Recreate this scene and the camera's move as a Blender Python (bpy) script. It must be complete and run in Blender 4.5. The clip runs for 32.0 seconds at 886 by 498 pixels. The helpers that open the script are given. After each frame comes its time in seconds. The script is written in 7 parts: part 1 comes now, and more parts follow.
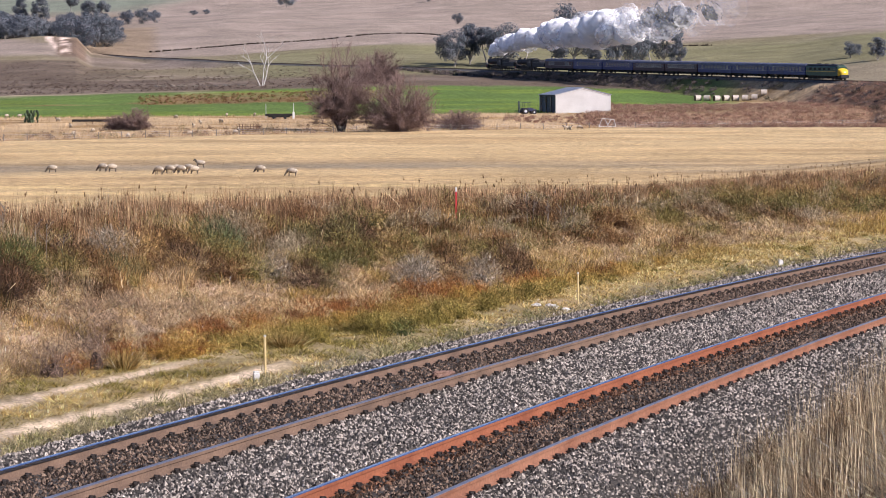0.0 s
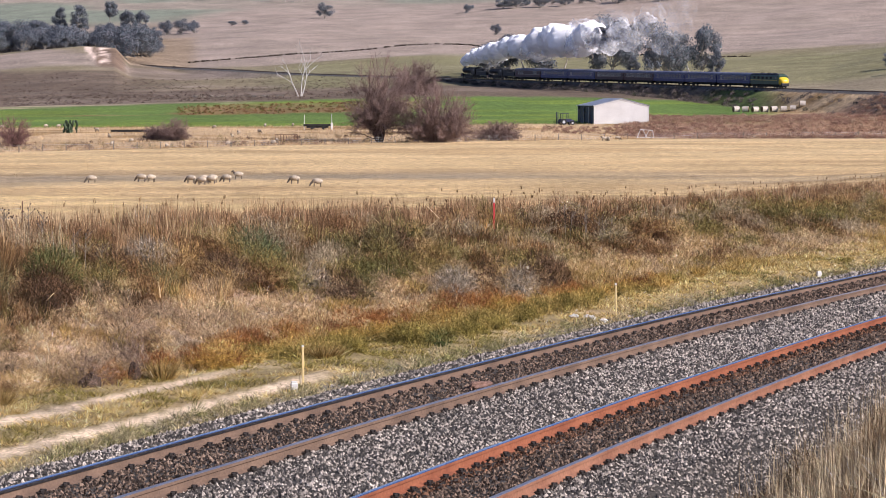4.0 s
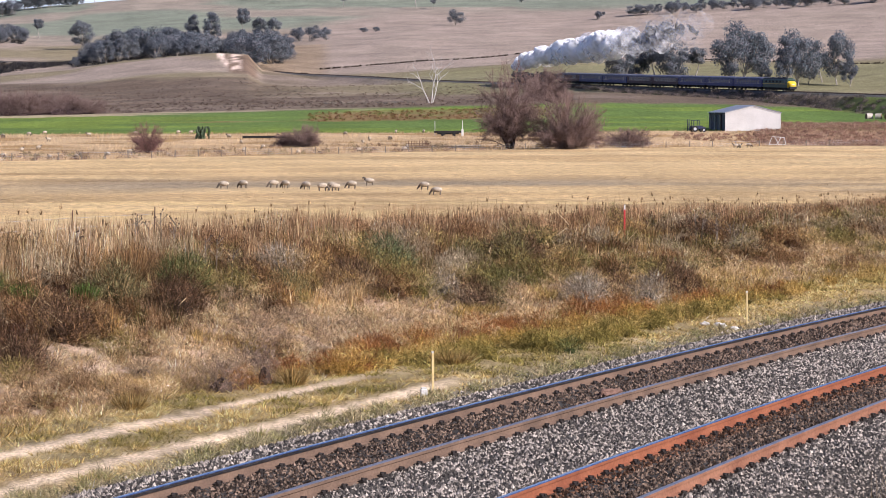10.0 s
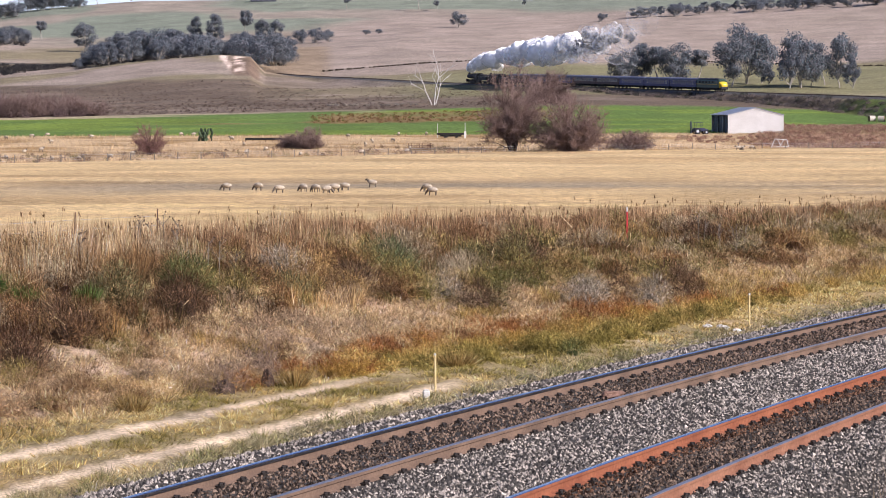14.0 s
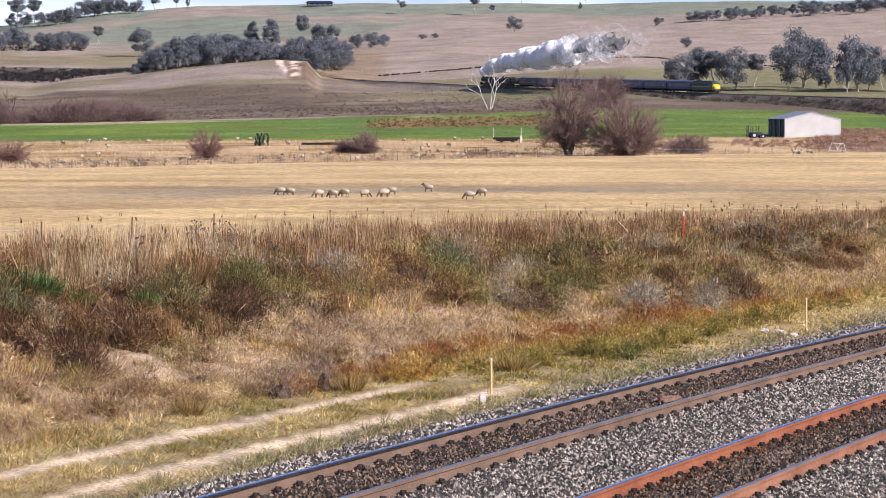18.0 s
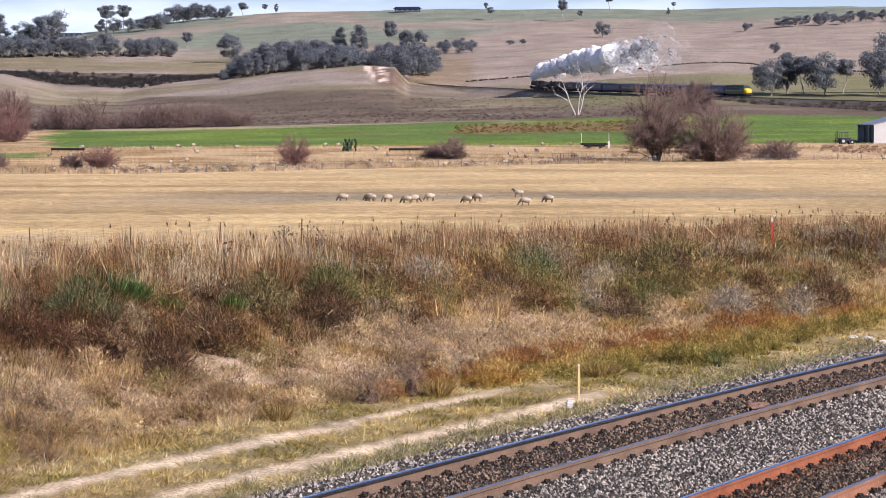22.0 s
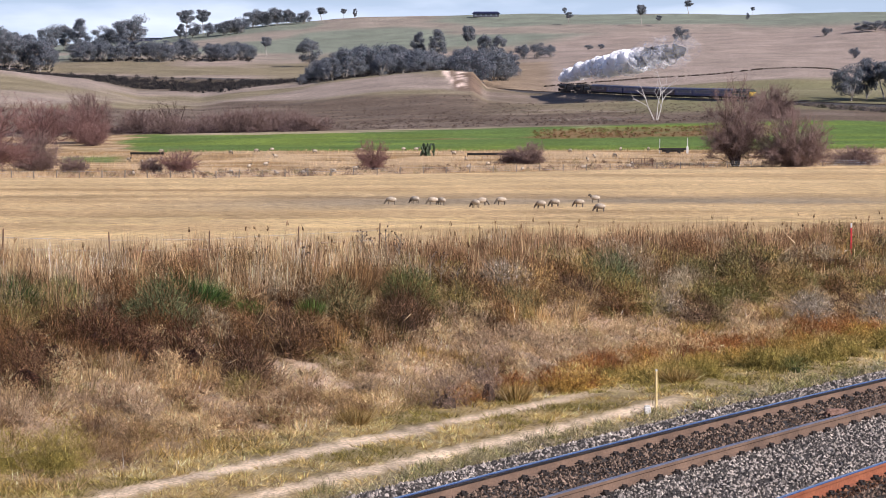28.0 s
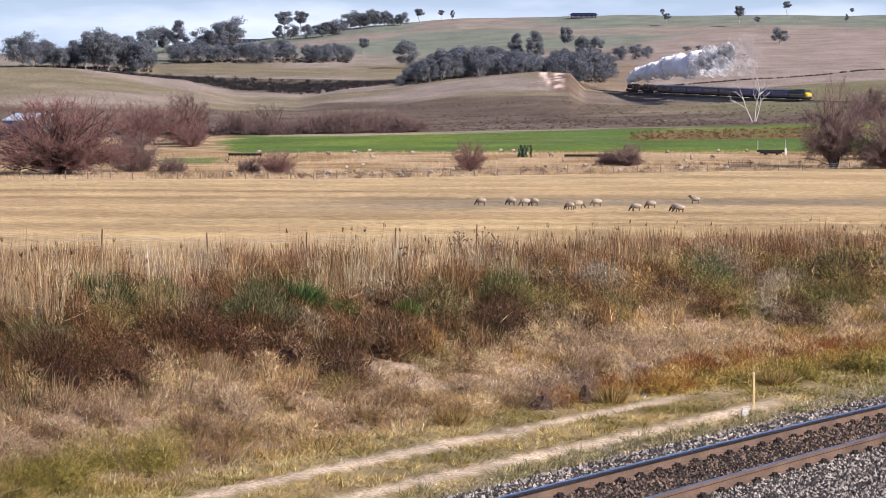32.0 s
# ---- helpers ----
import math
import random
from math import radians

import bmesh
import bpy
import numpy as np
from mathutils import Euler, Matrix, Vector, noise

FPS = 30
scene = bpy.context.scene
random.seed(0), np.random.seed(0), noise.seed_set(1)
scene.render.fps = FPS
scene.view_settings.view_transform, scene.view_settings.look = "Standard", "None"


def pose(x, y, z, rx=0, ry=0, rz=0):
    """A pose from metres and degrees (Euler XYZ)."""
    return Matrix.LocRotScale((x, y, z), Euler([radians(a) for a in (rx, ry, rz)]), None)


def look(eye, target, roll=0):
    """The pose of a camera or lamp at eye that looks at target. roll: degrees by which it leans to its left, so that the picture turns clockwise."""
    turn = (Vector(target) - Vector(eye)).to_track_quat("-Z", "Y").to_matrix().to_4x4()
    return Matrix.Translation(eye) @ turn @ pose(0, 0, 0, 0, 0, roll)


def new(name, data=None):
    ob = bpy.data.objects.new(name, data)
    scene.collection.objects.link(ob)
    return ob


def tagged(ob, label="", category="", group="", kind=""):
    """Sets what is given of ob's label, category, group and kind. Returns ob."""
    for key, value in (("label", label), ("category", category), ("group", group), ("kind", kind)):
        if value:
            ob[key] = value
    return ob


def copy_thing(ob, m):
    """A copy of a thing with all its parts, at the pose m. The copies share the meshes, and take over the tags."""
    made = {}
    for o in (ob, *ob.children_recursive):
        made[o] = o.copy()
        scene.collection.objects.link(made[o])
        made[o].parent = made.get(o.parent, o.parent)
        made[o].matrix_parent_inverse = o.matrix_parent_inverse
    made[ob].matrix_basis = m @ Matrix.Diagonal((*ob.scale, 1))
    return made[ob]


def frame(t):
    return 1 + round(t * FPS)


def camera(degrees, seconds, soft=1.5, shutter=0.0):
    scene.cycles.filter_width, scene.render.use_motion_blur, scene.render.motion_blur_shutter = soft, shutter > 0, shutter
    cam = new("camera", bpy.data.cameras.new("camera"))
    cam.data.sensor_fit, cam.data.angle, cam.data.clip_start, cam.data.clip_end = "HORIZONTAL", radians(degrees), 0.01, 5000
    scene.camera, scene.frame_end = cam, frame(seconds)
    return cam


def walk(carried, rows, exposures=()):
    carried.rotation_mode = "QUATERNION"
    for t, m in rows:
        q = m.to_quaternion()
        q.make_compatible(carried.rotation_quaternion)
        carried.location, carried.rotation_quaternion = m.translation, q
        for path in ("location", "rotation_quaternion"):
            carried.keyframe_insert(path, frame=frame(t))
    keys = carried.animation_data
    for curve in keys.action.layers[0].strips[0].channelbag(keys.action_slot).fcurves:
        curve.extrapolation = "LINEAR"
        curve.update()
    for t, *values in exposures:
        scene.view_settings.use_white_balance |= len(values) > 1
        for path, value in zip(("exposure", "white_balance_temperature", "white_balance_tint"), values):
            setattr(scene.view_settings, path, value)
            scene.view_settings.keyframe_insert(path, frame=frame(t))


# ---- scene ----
CZ = 5.05
cam = camera(18.553, 32.0, soft=0.6)


def view(yaw, pitch, roll):
    return pose(0, 0, CZ, 90 + pitch, 0, -yaw) @ pose(0, 0, 0, 0, 0, roll)


PATH = [
    (0, 3.534, -3.432, -0.172), (0.5, 3.520, -3.416, -0.150), (1, 3.566, -3.372, -0.123), (1.5, 3.559, -3.325, -0.172),
    (2, 3.527, -3.341, -0.197), (2.5, 3.443, -3.341, -0.161), (3, 2.990, -3.299, -0.147), (3.5, 2.845, -3.235, -0.128),
    (5.5, 1.868, -3.152, -0.044), (6, 1.378, -3.095, -0.051), (6.5, 0.672, -3.087, -0.031), (7, 0.205, -3.089, -0.023),
    (7.5, 0.000, -3.071, 0.003), (8, 0.020, -3.033, -0.008), (8.5, 0.028, -3.035, -0.005), (9, 0.000, -3.035, -0.000),
    (9.5, -0.028, -3.054, 0.037), (10, -0.019, -3.061, -0.038), (10.5, -0.018, -3.053, -0.001), (11, -0.018, -3.053, -0.001),
    (11.5, -0.038, -3.053, -0.006), (12, -0.073, -3.053, -0.003), (12.5, -0.110, -3.053, -0.009), (13, -0.074, -3.053, -0.009),
    (13.5, -0.095, -3.035, 0.007), (14, -0.074, -3.016, -0.007), (14.5, -0.073, -3.018, 0.003), (16.5, -0.232, -2.925, -0.081),
    (17, -0.839, -2.920, -0.081), (17.5, -1.095, -2.932, -0.038), (18, -1.260, -2.921, -0.088), (18.5, -1.372, -2.903, -0.078),
    (19, -1.587, -2.866, -0.068), (19.5, -1.826, -2.868, -0.072), (20, -2.014, -2.856, -0.058), (20.5, -2.290, -2.834, -0.083),
    (21, -2.616, -2.813, -0.071), (21.5, -2.900, -2.817, -0.071), (22, -3.108, -2.799, -0.085), (22.5, -3.257, -2.789, -0.045),
    (23, -3.417, -2.797, -0.092), (23.5, -3.512, -2.804, -0.080), (24, -3.566, -2.799, -0.073), (24.5, -3.604, -2.798, -0.066),
    (25, -3.849, -2.778, -0.055), (25.5, -3.852, -2.732, 0.032), (27.5, -4.704, -2.705, 0.016), (28, -4.754, -2.697, 0.001),
    (28.5, -5.167, -2.681, -0.017), (29, -5.439, -2.651, 0.031), (29.5, -5.773, -2.612, 0.015), (30, -6.376, -2.571, -0.017),
    (30.5, -6.712, -2.613, 0.070), (31, -6.670, -2.652, 0.098), (31.5, -6.695, -2.651, 0.054), (32, -6.803, -2.669, 0.051),
]
walk(cam, [(t, view(a, b, c)) for t, a, b, c in PATH], [(0, 0.53, 6450, 21), (13, 0.57, 6450, 21), (21, 0.59, 6450, 21), (23.5, 0.41, 6450, 21), (32, 0.42, 6450, 21)])

# ---- light ----
world = bpy.data.worlds.new("sky")
scene.world = world
world.use_nodes = True
SUN_EL, SUN_AZ = 31.0, 122.0        # height over the horizon; clockwise from straight ahead (+y)
nt = world.node_tree
bg = nt.nodes["Background"]
sky = nt.nodes.new("ShaderNodeTexSky")
sky.sky_type, sky.sun_disc = "NISHITA", False
sky.sun_elevation, sky.sun_rotation = radians(SUN_EL), radians(SUN_AZ)
sky.air_density, sky.dust_density, sky.ozone_density = 1.1, 0.2, 3.0
coord = nt.nodes.new("ShaderNodeTexCoord")
stretch = nt.nodes.new("ShaderNodeMapping")
stretch.inputs["Scale"].default_value = (3.0, 3.0, 14.0)
cloud = nt.nodes.new("ShaderNodeTexNoise")
cloud.inputs["Scale"].default_value, cloud.inputs["Detail"].default_value = 2.2, 6.0
ramp = nt.nodes.new("ShaderNodeValToRGB")
ramp.color_ramp.elements[0].position, ramp.color_ramp.elements[1].position = 0.54, 0.84
mix = nt.nodes.new("ShaderNodeMix")
mix.data_type = "RGBA"
mix.inputs[7].default_value = (18.5, 20.5, 23.0, 1)
nt.links.new(coord.outputs["Generated"], stretch.inputs["Vector"])
nt.links.new(stretch.outputs["Vector"], cloud.inputs["Vector"])
nt.links.new(cloud.outputs["Fac"], ramp.inputs["Fac"])
nt.links.new(ramp.outputs["Color"], mix.inputs[0])
deep = nt.nodes.new("ShaderNodeMix")
deep.data_type, deep.blend_type = "RGBA", "MULTIPLY"
deep.inputs[0].default_value, deep.inputs[7].default_value = 1.0, (0.68, 0.85, 1.25, 1)
nt.links.new(sky.outputs["Color"], deep.inputs[6])
sep = nt.nodes.new("ShaderNodeSeparateXYZ")
low = nt.nodes.new("ShaderNodeMapRange")
low.inputs["From Min"].default_value, low.inputs["From Max"].default_value = 0.0, 0.10
low.inputs["To Min"].default_value, low.inputs["To Max"].default_value = 0.95, 0.0
haze = nt.nodes.new("ShaderNodeMix")
haze.data_type = "RGBA"
haze.inputs[7].default_value = (10.5, 13.6, 17.0, 1)
nt.links.new(coord.outputs["Generated"], sep.inputs["Vector"])
nt.links.new(sep.outputs["Z"], low.inputs["Value"])
nt.links.new(low.outputs["Result"], haze.inputs[0])
nt.links.new(deep.outputs[2], haze.inputs[6])
nt.links.new(haze.outputs[2], mix.inputs[6])
nt.links.new(mix.outputs[2], bg.inputs["Color"])
bg.inputs["Strength"].default_value = 0.05

sun = new("sun", bpy.data.lights.new("sun", "SUN"))
sun.data.energy, sun.data.angle, sun.data.color = 5.0, radians(0.53), (1.0, 0.965, 0.91)
_s = Vector((math.sin(radians(SUN_AZ)) * math.cos(radians(SUN_EL)), math.cos(radians(SUN_AZ)) * math.cos(radians(SUN_EL)), math.sin(radians(SUN_EL))))
sun.matrix_world = look(_s * 100, (0, 0, 0))

# ---- materials ----
def surface(name, dark, light, scale=3.0, rough=0.85, metal=0.0, bump=0.2, grain=40.0, spread=0.35, per_piece=0.0, detail=4.0,
            stretch=(1, 1, 1), spec=0.3, island=False, back=0.0):
    """A grained surface: two colours mixed by a coarse noise, a fine grain over it, and relief from the grain."""
    m = bpy.data.materials.new(name)
    m.use_nodes = True
    n, l = m.node_tree.nodes, m.node_tree.links
    b = n["Principled BSDF"]
    b.inputs["Roughness"].default_value, b.inputs["Metallic"].default_value = rough, metal
    b.inputs["Specular IOR Level"].default_value = spec
    tc, mp = n.new("ShaderNodeTexCoord"), n.new("ShaderNodeMapping")
    mp.inputs["Scale"].default_value = stretch
    l.new(tc.outputs["Object"], mp.inputs["Vector"])
    c, g = n.new("ShaderNodeTexNoise"), n.new("ShaderNodeTexNoise")
    c.inputs["Scale"].default_value, c.inputs["Detail"].default_value = scale, detail
    g.inputs["Scale"].default_value, g.inputs["Detail"].default_value = grain, 3.0
    l.new(mp.outputs["Vector"], c.inputs["Vector"])
    l.new(mp.outputs["Vector"], g.inputs["Vector"])
    r = n.new("ShaderNodeValToRGB")
    r.color_ramp.elements[0].position, r.color_ramp.elements[1].position = 0.5 - spread / 2, 0.5 + spread / 2
    r.color_ramp.elements[0].color, r.color_ramp.elements[1].color = (*dark, 1), (*light, 1)
    l.new(c.outputs["Fac"], r.inputs["Fac"])
    mx = n.new("ShaderNodeMix")
    mx.data_type, mx.blend_type = "RGBA", "MULTIPLY"
    mx.inputs[0].default_value = 0.55
    gr = n.new("ShaderNodeValToRGB")
    gr.color_ramp.elements[0].position, gr.color_ramp.elements[1].position = 0.25, 0.75
    gr.color_ramp.elements[0].color, gr.color_ramp.elements[1].color = (0.45, 0.45, 0.45, 1), (1.35, 1.35, 1.35, 1)
    l.new(g.outputs["Fac"], gr.inputs["Fac"])
    l.new(r.outputs["Color"], mx.inputs[6])
    l.new(gr.outputs["Color"], mx.inputs[7])
    colour = mx.outputs[2]
    if per_piece:
        hsv, src, mr = n.new("ShaderNodeHueSaturation"), None, n.new("ShaderNodeMapRange")
        src = n.new("ShaderNodeNewGeometry").outputs["Random Per Island"] if island else n.new("ShaderNodeObjectInfo").outputs["Random"]
        mr.inputs["To Min"].default_value, mr.inputs["To Max"].default_value = 1 - per_piece, 1 + per_piece
        l.new(src, mr.inputs["Value"])
        l.new(mr.outputs["Result"], hsv.inputs["Value"])
        l.new(colour, hsv.inputs["Color"])
        colour = hsv.outputs["Color"]
    l.new(colour, b.inputs["Base Color"])
    if bump:
        bp = n.new("ShaderNodeBump")
        bp.inputs["Strength"].default_value, bp.inputs["Distance"].default_value = bump, 0.05
        l.new(g.outputs["Fac"], bp.inputs["Height"])
        l.new(bp.outputs["Normal"], b.inputs["Normal"])
    if back:
        out, tr, ms = n["Material Output"], n.new("ShaderNodeBsdfTranslucent"), n.new("ShaderNodeMixShader")
        ms.inputs["Fac"].default_value = back
        l.new(colour, tr.inputs["Color"])
        l.new(b.outputs["BSDF"], ms.inputs[1])
        l.new(tr.outputs["BSDF"], ms.inputs[2])
        l.new(ms.outputs["Shader"], out.inputs["Surface"])
    return m


def tinted(name, attribute, rough=0.95, coarse=0.05, fine=1.6, bump=0.5, strength=0.5, back=0.0, grit=0.0):
    """The colour of the soil or plants comes from the mesh's own attribute, broken up by noise at two scales."""
    m = bpy.data.materials.new(name)
    m.use_nodes = True
    n, l = m.node_tree.nodes, m.node_tree.links
    b = n["Principled BSDF"]
    b.inputs["Roughness"].default_value, b.inputs["Specular IOR Level"].default_value = rough, 0.1
    a, tc = n.new("ShaderNodeAttribute"), n.new("ShaderNodeTexCoord")
    a.attribute_name = attribute
    last = a.outputs["Color"]
    for sc, lo, hi in ((coarse, 1 - strength * 0.6, 1 + strength * 0.6), (fine, 1 - strength, 1 + strength), *(((grit, 1 - strength * 1.3, 1 + strength * 1.3),) if grit else ())):
        t, r, mx = n.new("ShaderNodeTexNoise"), n.new("ShaderNodeMapRange"), n.new("ShaderNodeMix")
        t.inputs["Scale"].default_value, t.inputs["Detail"].default_value = sc, 5.0
        r.inputs["From Min"].default_value, r.inputs["From Max"].default_value = 0.3, 0.7
        r.inputs["To Min"].default_value, r.inputs["To Max"].default_value = lo, hi
        mx.data_type, mx.blend_type = "RGBA", "MULTIPLY"
        mx.inputs[0].default_value = 1.0
        l.new(tc.outputs["Object"], t.inputs["Vector"])
        l.new(t.outputs["Fac"], r.inputs["Value"])
        l.new(last, mx.inputs[6])
        l.new(r.outputs["Result"], mx.inputs[7])
        last = mx.outputs[2]
    l.new(last, b.inputs["Base Color"])
    if bump:
        bp = n.new("ShaderNodeBump")
        bp.inputs["Strength"].default_value, bp.inputs["Distance"].default_value = bump, 0.15
        l.new(t.outputs["Fac"], bp.inputs["Height"])
        l.new(bp.outputs["Normal"], b.inputs["Normal"])
    if back:
        out, tr, ms = n["Material Output"], n.new("ShaderNodeBsdfTranslucent"), n.new("ShaderNodeMixShader")
        ms.inputs["Fac"].default_value = back
        l.new(last, tr.inputs["Color"])
        l.new(b.outputs["BSDF"], ms.inputs[1])
        l.new(tr.outputs["BSDF"], ms.inputs[2])
        l.new(ms.outputs["Shader"], out.inputs["Surface"])
    return m


SOIL = tinted("soil_and_short_grass", "land", fine=0.9, strength=0.32, grit=15.0)
GRASS = tinted("dry_grass", "hue", coarse=0.4, fine=9.0, bump=0, strength=0.3, back=0.05)
LEAF = tinted("leaves", "hue", coarse=0.3, fine=2.0, bump=0, strength=0.22, back=0.4)
STEEL_OLD = surface("rusty_rail_side", (0.12, 0.078, 0.055), (0.20, 0.13, 0.09), 1.2, 0.8, 0.0, 0.15, 30)
STEEL_RED = surface("red_rust_rail_side", (0.20, 0.064, 0.032), (0.29, 0.105, 0.052), 1.0, 0.85, 0.0, 0.15, 25)
STEEL_UMBER = surface("umber_rust_rail_side", (0.20, 0.085, 0.05), (0.29, 0.14, 0.085), 1.0, 0.85, 0.0, 0.15, 25)
STEEL_TOP = surface("polished_rail_top", (0.55, 0.60, 0.68), (0.70, 0.75, 0.84), 2.0, 0.25, 1.0, 0.03, 60)
STEEL_DULL = surface("dull_rail_top", (0.42, 0.40, 0.40), (0.55, 0.53, 0.54), 2.0, 0.45, 1.0, 0.05, 60)
CLIP = surface("oily_black_rail_clip", (0.018, 0.014, 0.012), (0.04, 0.03, 0.024), 5.0, 0.7, 0, 0.2)
CONCRETE = surface("grimy_concrete_sleeper", (0.10, 0.085, 0.07), (0.19, 0.165, 0.14), 2.5, 0.9, 0, 0.3, 50)
STONE = surface("crushed_grey_stone", (0.15, 0.145, 0.14), (0.42, 0.40, 0.37), 3.0, 0.9, 0, 0.2, 60, per_piece=0.6, island=True)
BARK_DARK = surface("dark_bark", (0.045, 0.03, 0.022), (0.11, 0.07, 0.05), 2.0, 0.95, 0, 0.4, 12)
BARK_PALE = surface("pale_gum_bark", (0.28, 0.25, 0.21), (0.55, 0.50, 0.44), 0.8, 0.9, 0, 0.2, 8)
BARK_DEAD = surface("bleached_dead_wood", (0.45, 0.42, 0.38), (0.72, 0.69, 0.64), 1.0, 0.9, 0, 0.3, 10)
TWIG = surface("grey_brown_twigs", (0.16, 0.108, 0.093), (0.28, 0.19, 0.165), 0.6, 0.95, 0, 0.1, 6)

# ---- the land ----
PHI = 0.40627                      # heading of the near railway, from +y towards +x
SP, CP = math.sin(PHI), math.cos(PHI)
FIELD = -4.4                       # the level of the paddock


def rail_v(u):
    """Distance of the far rail of the near railway from the camera's foot, at u metres along it."""
    return 16.6 - 0.000985 * (np.clip(u, -40, 190) - 40) ** 2


def uv_of(x, y):
    return x * SP + y * CP, -x * CP + y * SP


def xy_of(u, v):
    return u * SP - v * CP, u * CP + v * SP


def rail_plane(u, v):
    """The tilted plane of the rail tops (the curve is canted)."""
    return -0.0038 * np.clip(u, -20, 190) + 0.0258 * v


def smooth(a, b, t):
    t = np.clip((t - a) / (b - a), 0, 1)
    return t * t * (3 - 2 * t)


_r = np.random.RandomState(7)
_lat = _r.rand(256, 256)


def vnoise(x, y, size, octaves=3):
    """Smooth value noise, 0 to 1."""
    out, amp, tot = 0, 1.0, 0.0
    for k in range(octaves):
        fx, fy = x / size * 2 ** k + 17.3 * k, y / size * 2 ** k + 5.1 * k
        ix, iy = np.floor(fx).astype(int), np.floor(fy).astype(int)
        tx, ty = fx - ix, fy - iy
        tx, ty = tx * tx * (3 - 2 * tx), ty * ty * (3 - 2 * ty)
        a, b = _lat[ix % 256, iy % 256], _lat[(ix + 1) % 256, iy % 256]
        c, d = _lat[ix % 256, (iy + 1) % 256], _lat[(ix + 1) % 256, (iy + 1) % 256]
        out = out + amp * ((a * (1 - tx) + b * tx) * (1 - ty) + (c * (1 - tx) + d * tx) * ty)
        tot += amp
        amp *= 0.5
    return out / tot


# the far railway: straight up the valley side, then round to the left through a cutting
def far_line():
    s, x, y, a, pts = -260.0, 144.3, 680.2, radians(72.4), []
    back = [(144.3 + 0.30 * k + 0.0006 * k * k, 680.2 - 0.954 * k, -k) for k in range(260, 0, -4)]
    pts += [(bx, by, ks) for bx, by, ks in back]
    s = 0.0
    while s < 1500:
        pts.append((x, y, s))
        a = radians(72.4 - 2.6 * min(s, 250) / 250 - 0.4 * max(0, min(s - 250, 370)) / 370 - 55 * smooth(640, 930, s))
        x, y, s = x - 4 * math.cos(a), y + 4 * math.sin(a), s + 4
    return np.array(pts)


FAR = far_line()


def far_z(s):
    return np.interp(s, [-260, 0, 228, 300, 387, 445, 525, 616, 760, 1000, 1500], [1.0, 6.3, 10.6, 12.1, 13.7, 14.8, 17.0, 19.2, 24.2, 32.0, 38.0])


def far_at(s, side=0.0):
    """A point of the far railway at rail height, side metres towards the camera, and its heading."""
    x, y = np.interp(s, FAR[:, 2], FAR[:, 0]), np.interp(s, FAR[:, 2], FAR[:, 1])
    x2, y2 = np.interp(s + 1, FAR[:, 2], FAR[:, 0]), np.interp(s + 1, FAR[:, 2], FAR[:, 1])
    h = math.atan2(y2 - y, x2 - x)
    return x - math.sin(h) * side, y + math.cos(h) * side, float(far_z(s)), h


# heights of the valley side, as slopes seen along bearings (b: bearing in units of 1/4800)
def curve(b, *pairs):
    return np.interp(b, pairs[0::2], pairs[1::2])


def fence_d(b):
    return 9.45 * 4800 / (curve(b, -564, 99, 0, 100, 500, 90, 900, 81, 1568, 72, 1900, 70))


def slopes(b):
    rough = curve(b, -564, -61, 0, -53, 700, -51, 1250, -47, 1568, -43, 1900, -40)
    green = curve(b, -564, -30, -184, -23, 0, -21, 500, -10, 700, -5, 850, -1, 1010, 3, 1250, 1, 1568, -11, 1700, -5, 1870, 7)
    mid = curve(b, -564, 0, 0, 3, 400, 13, 700, 20, 850, 30, 1000, 39, 1250, 39, 1500, 37, 1700, 45, 1870, 73)
    spur = curve(b, -564, 97, -464, 96, -380, 88, -250, 67, -164, 45, -50, 40, 0, 47, 130, 58, 300, 82, 380, 90, 438, 87, 462, 60, 560, 48, 700, 56,
                 850, 68, 1000, 77, 1500, 75, 1870, 95)
    back = curve(b, -564, 92, -300, 77, -100, 77, 200, 80, 400, 90, 520, 105, 700, 115, 1000, 113, 1500, 110, 1870, 125)
    brow = curve(b, -564, 100, -270, 109, 150, 115, 400, 125, 700, 140, 1000, 147, 1110, 155, 1250, 161, 1568, 180, 1870, 197)
    top = curve(b, -564, 119, -144, 142, -74, 152, 86, 172, 236, 184, 436, 189, 1004, 189, 1870, 191)
    return rough, green, mid, spur, back, brow, top


DK = (660, 770, 1000, 1290, 1550, 1800, 2150)


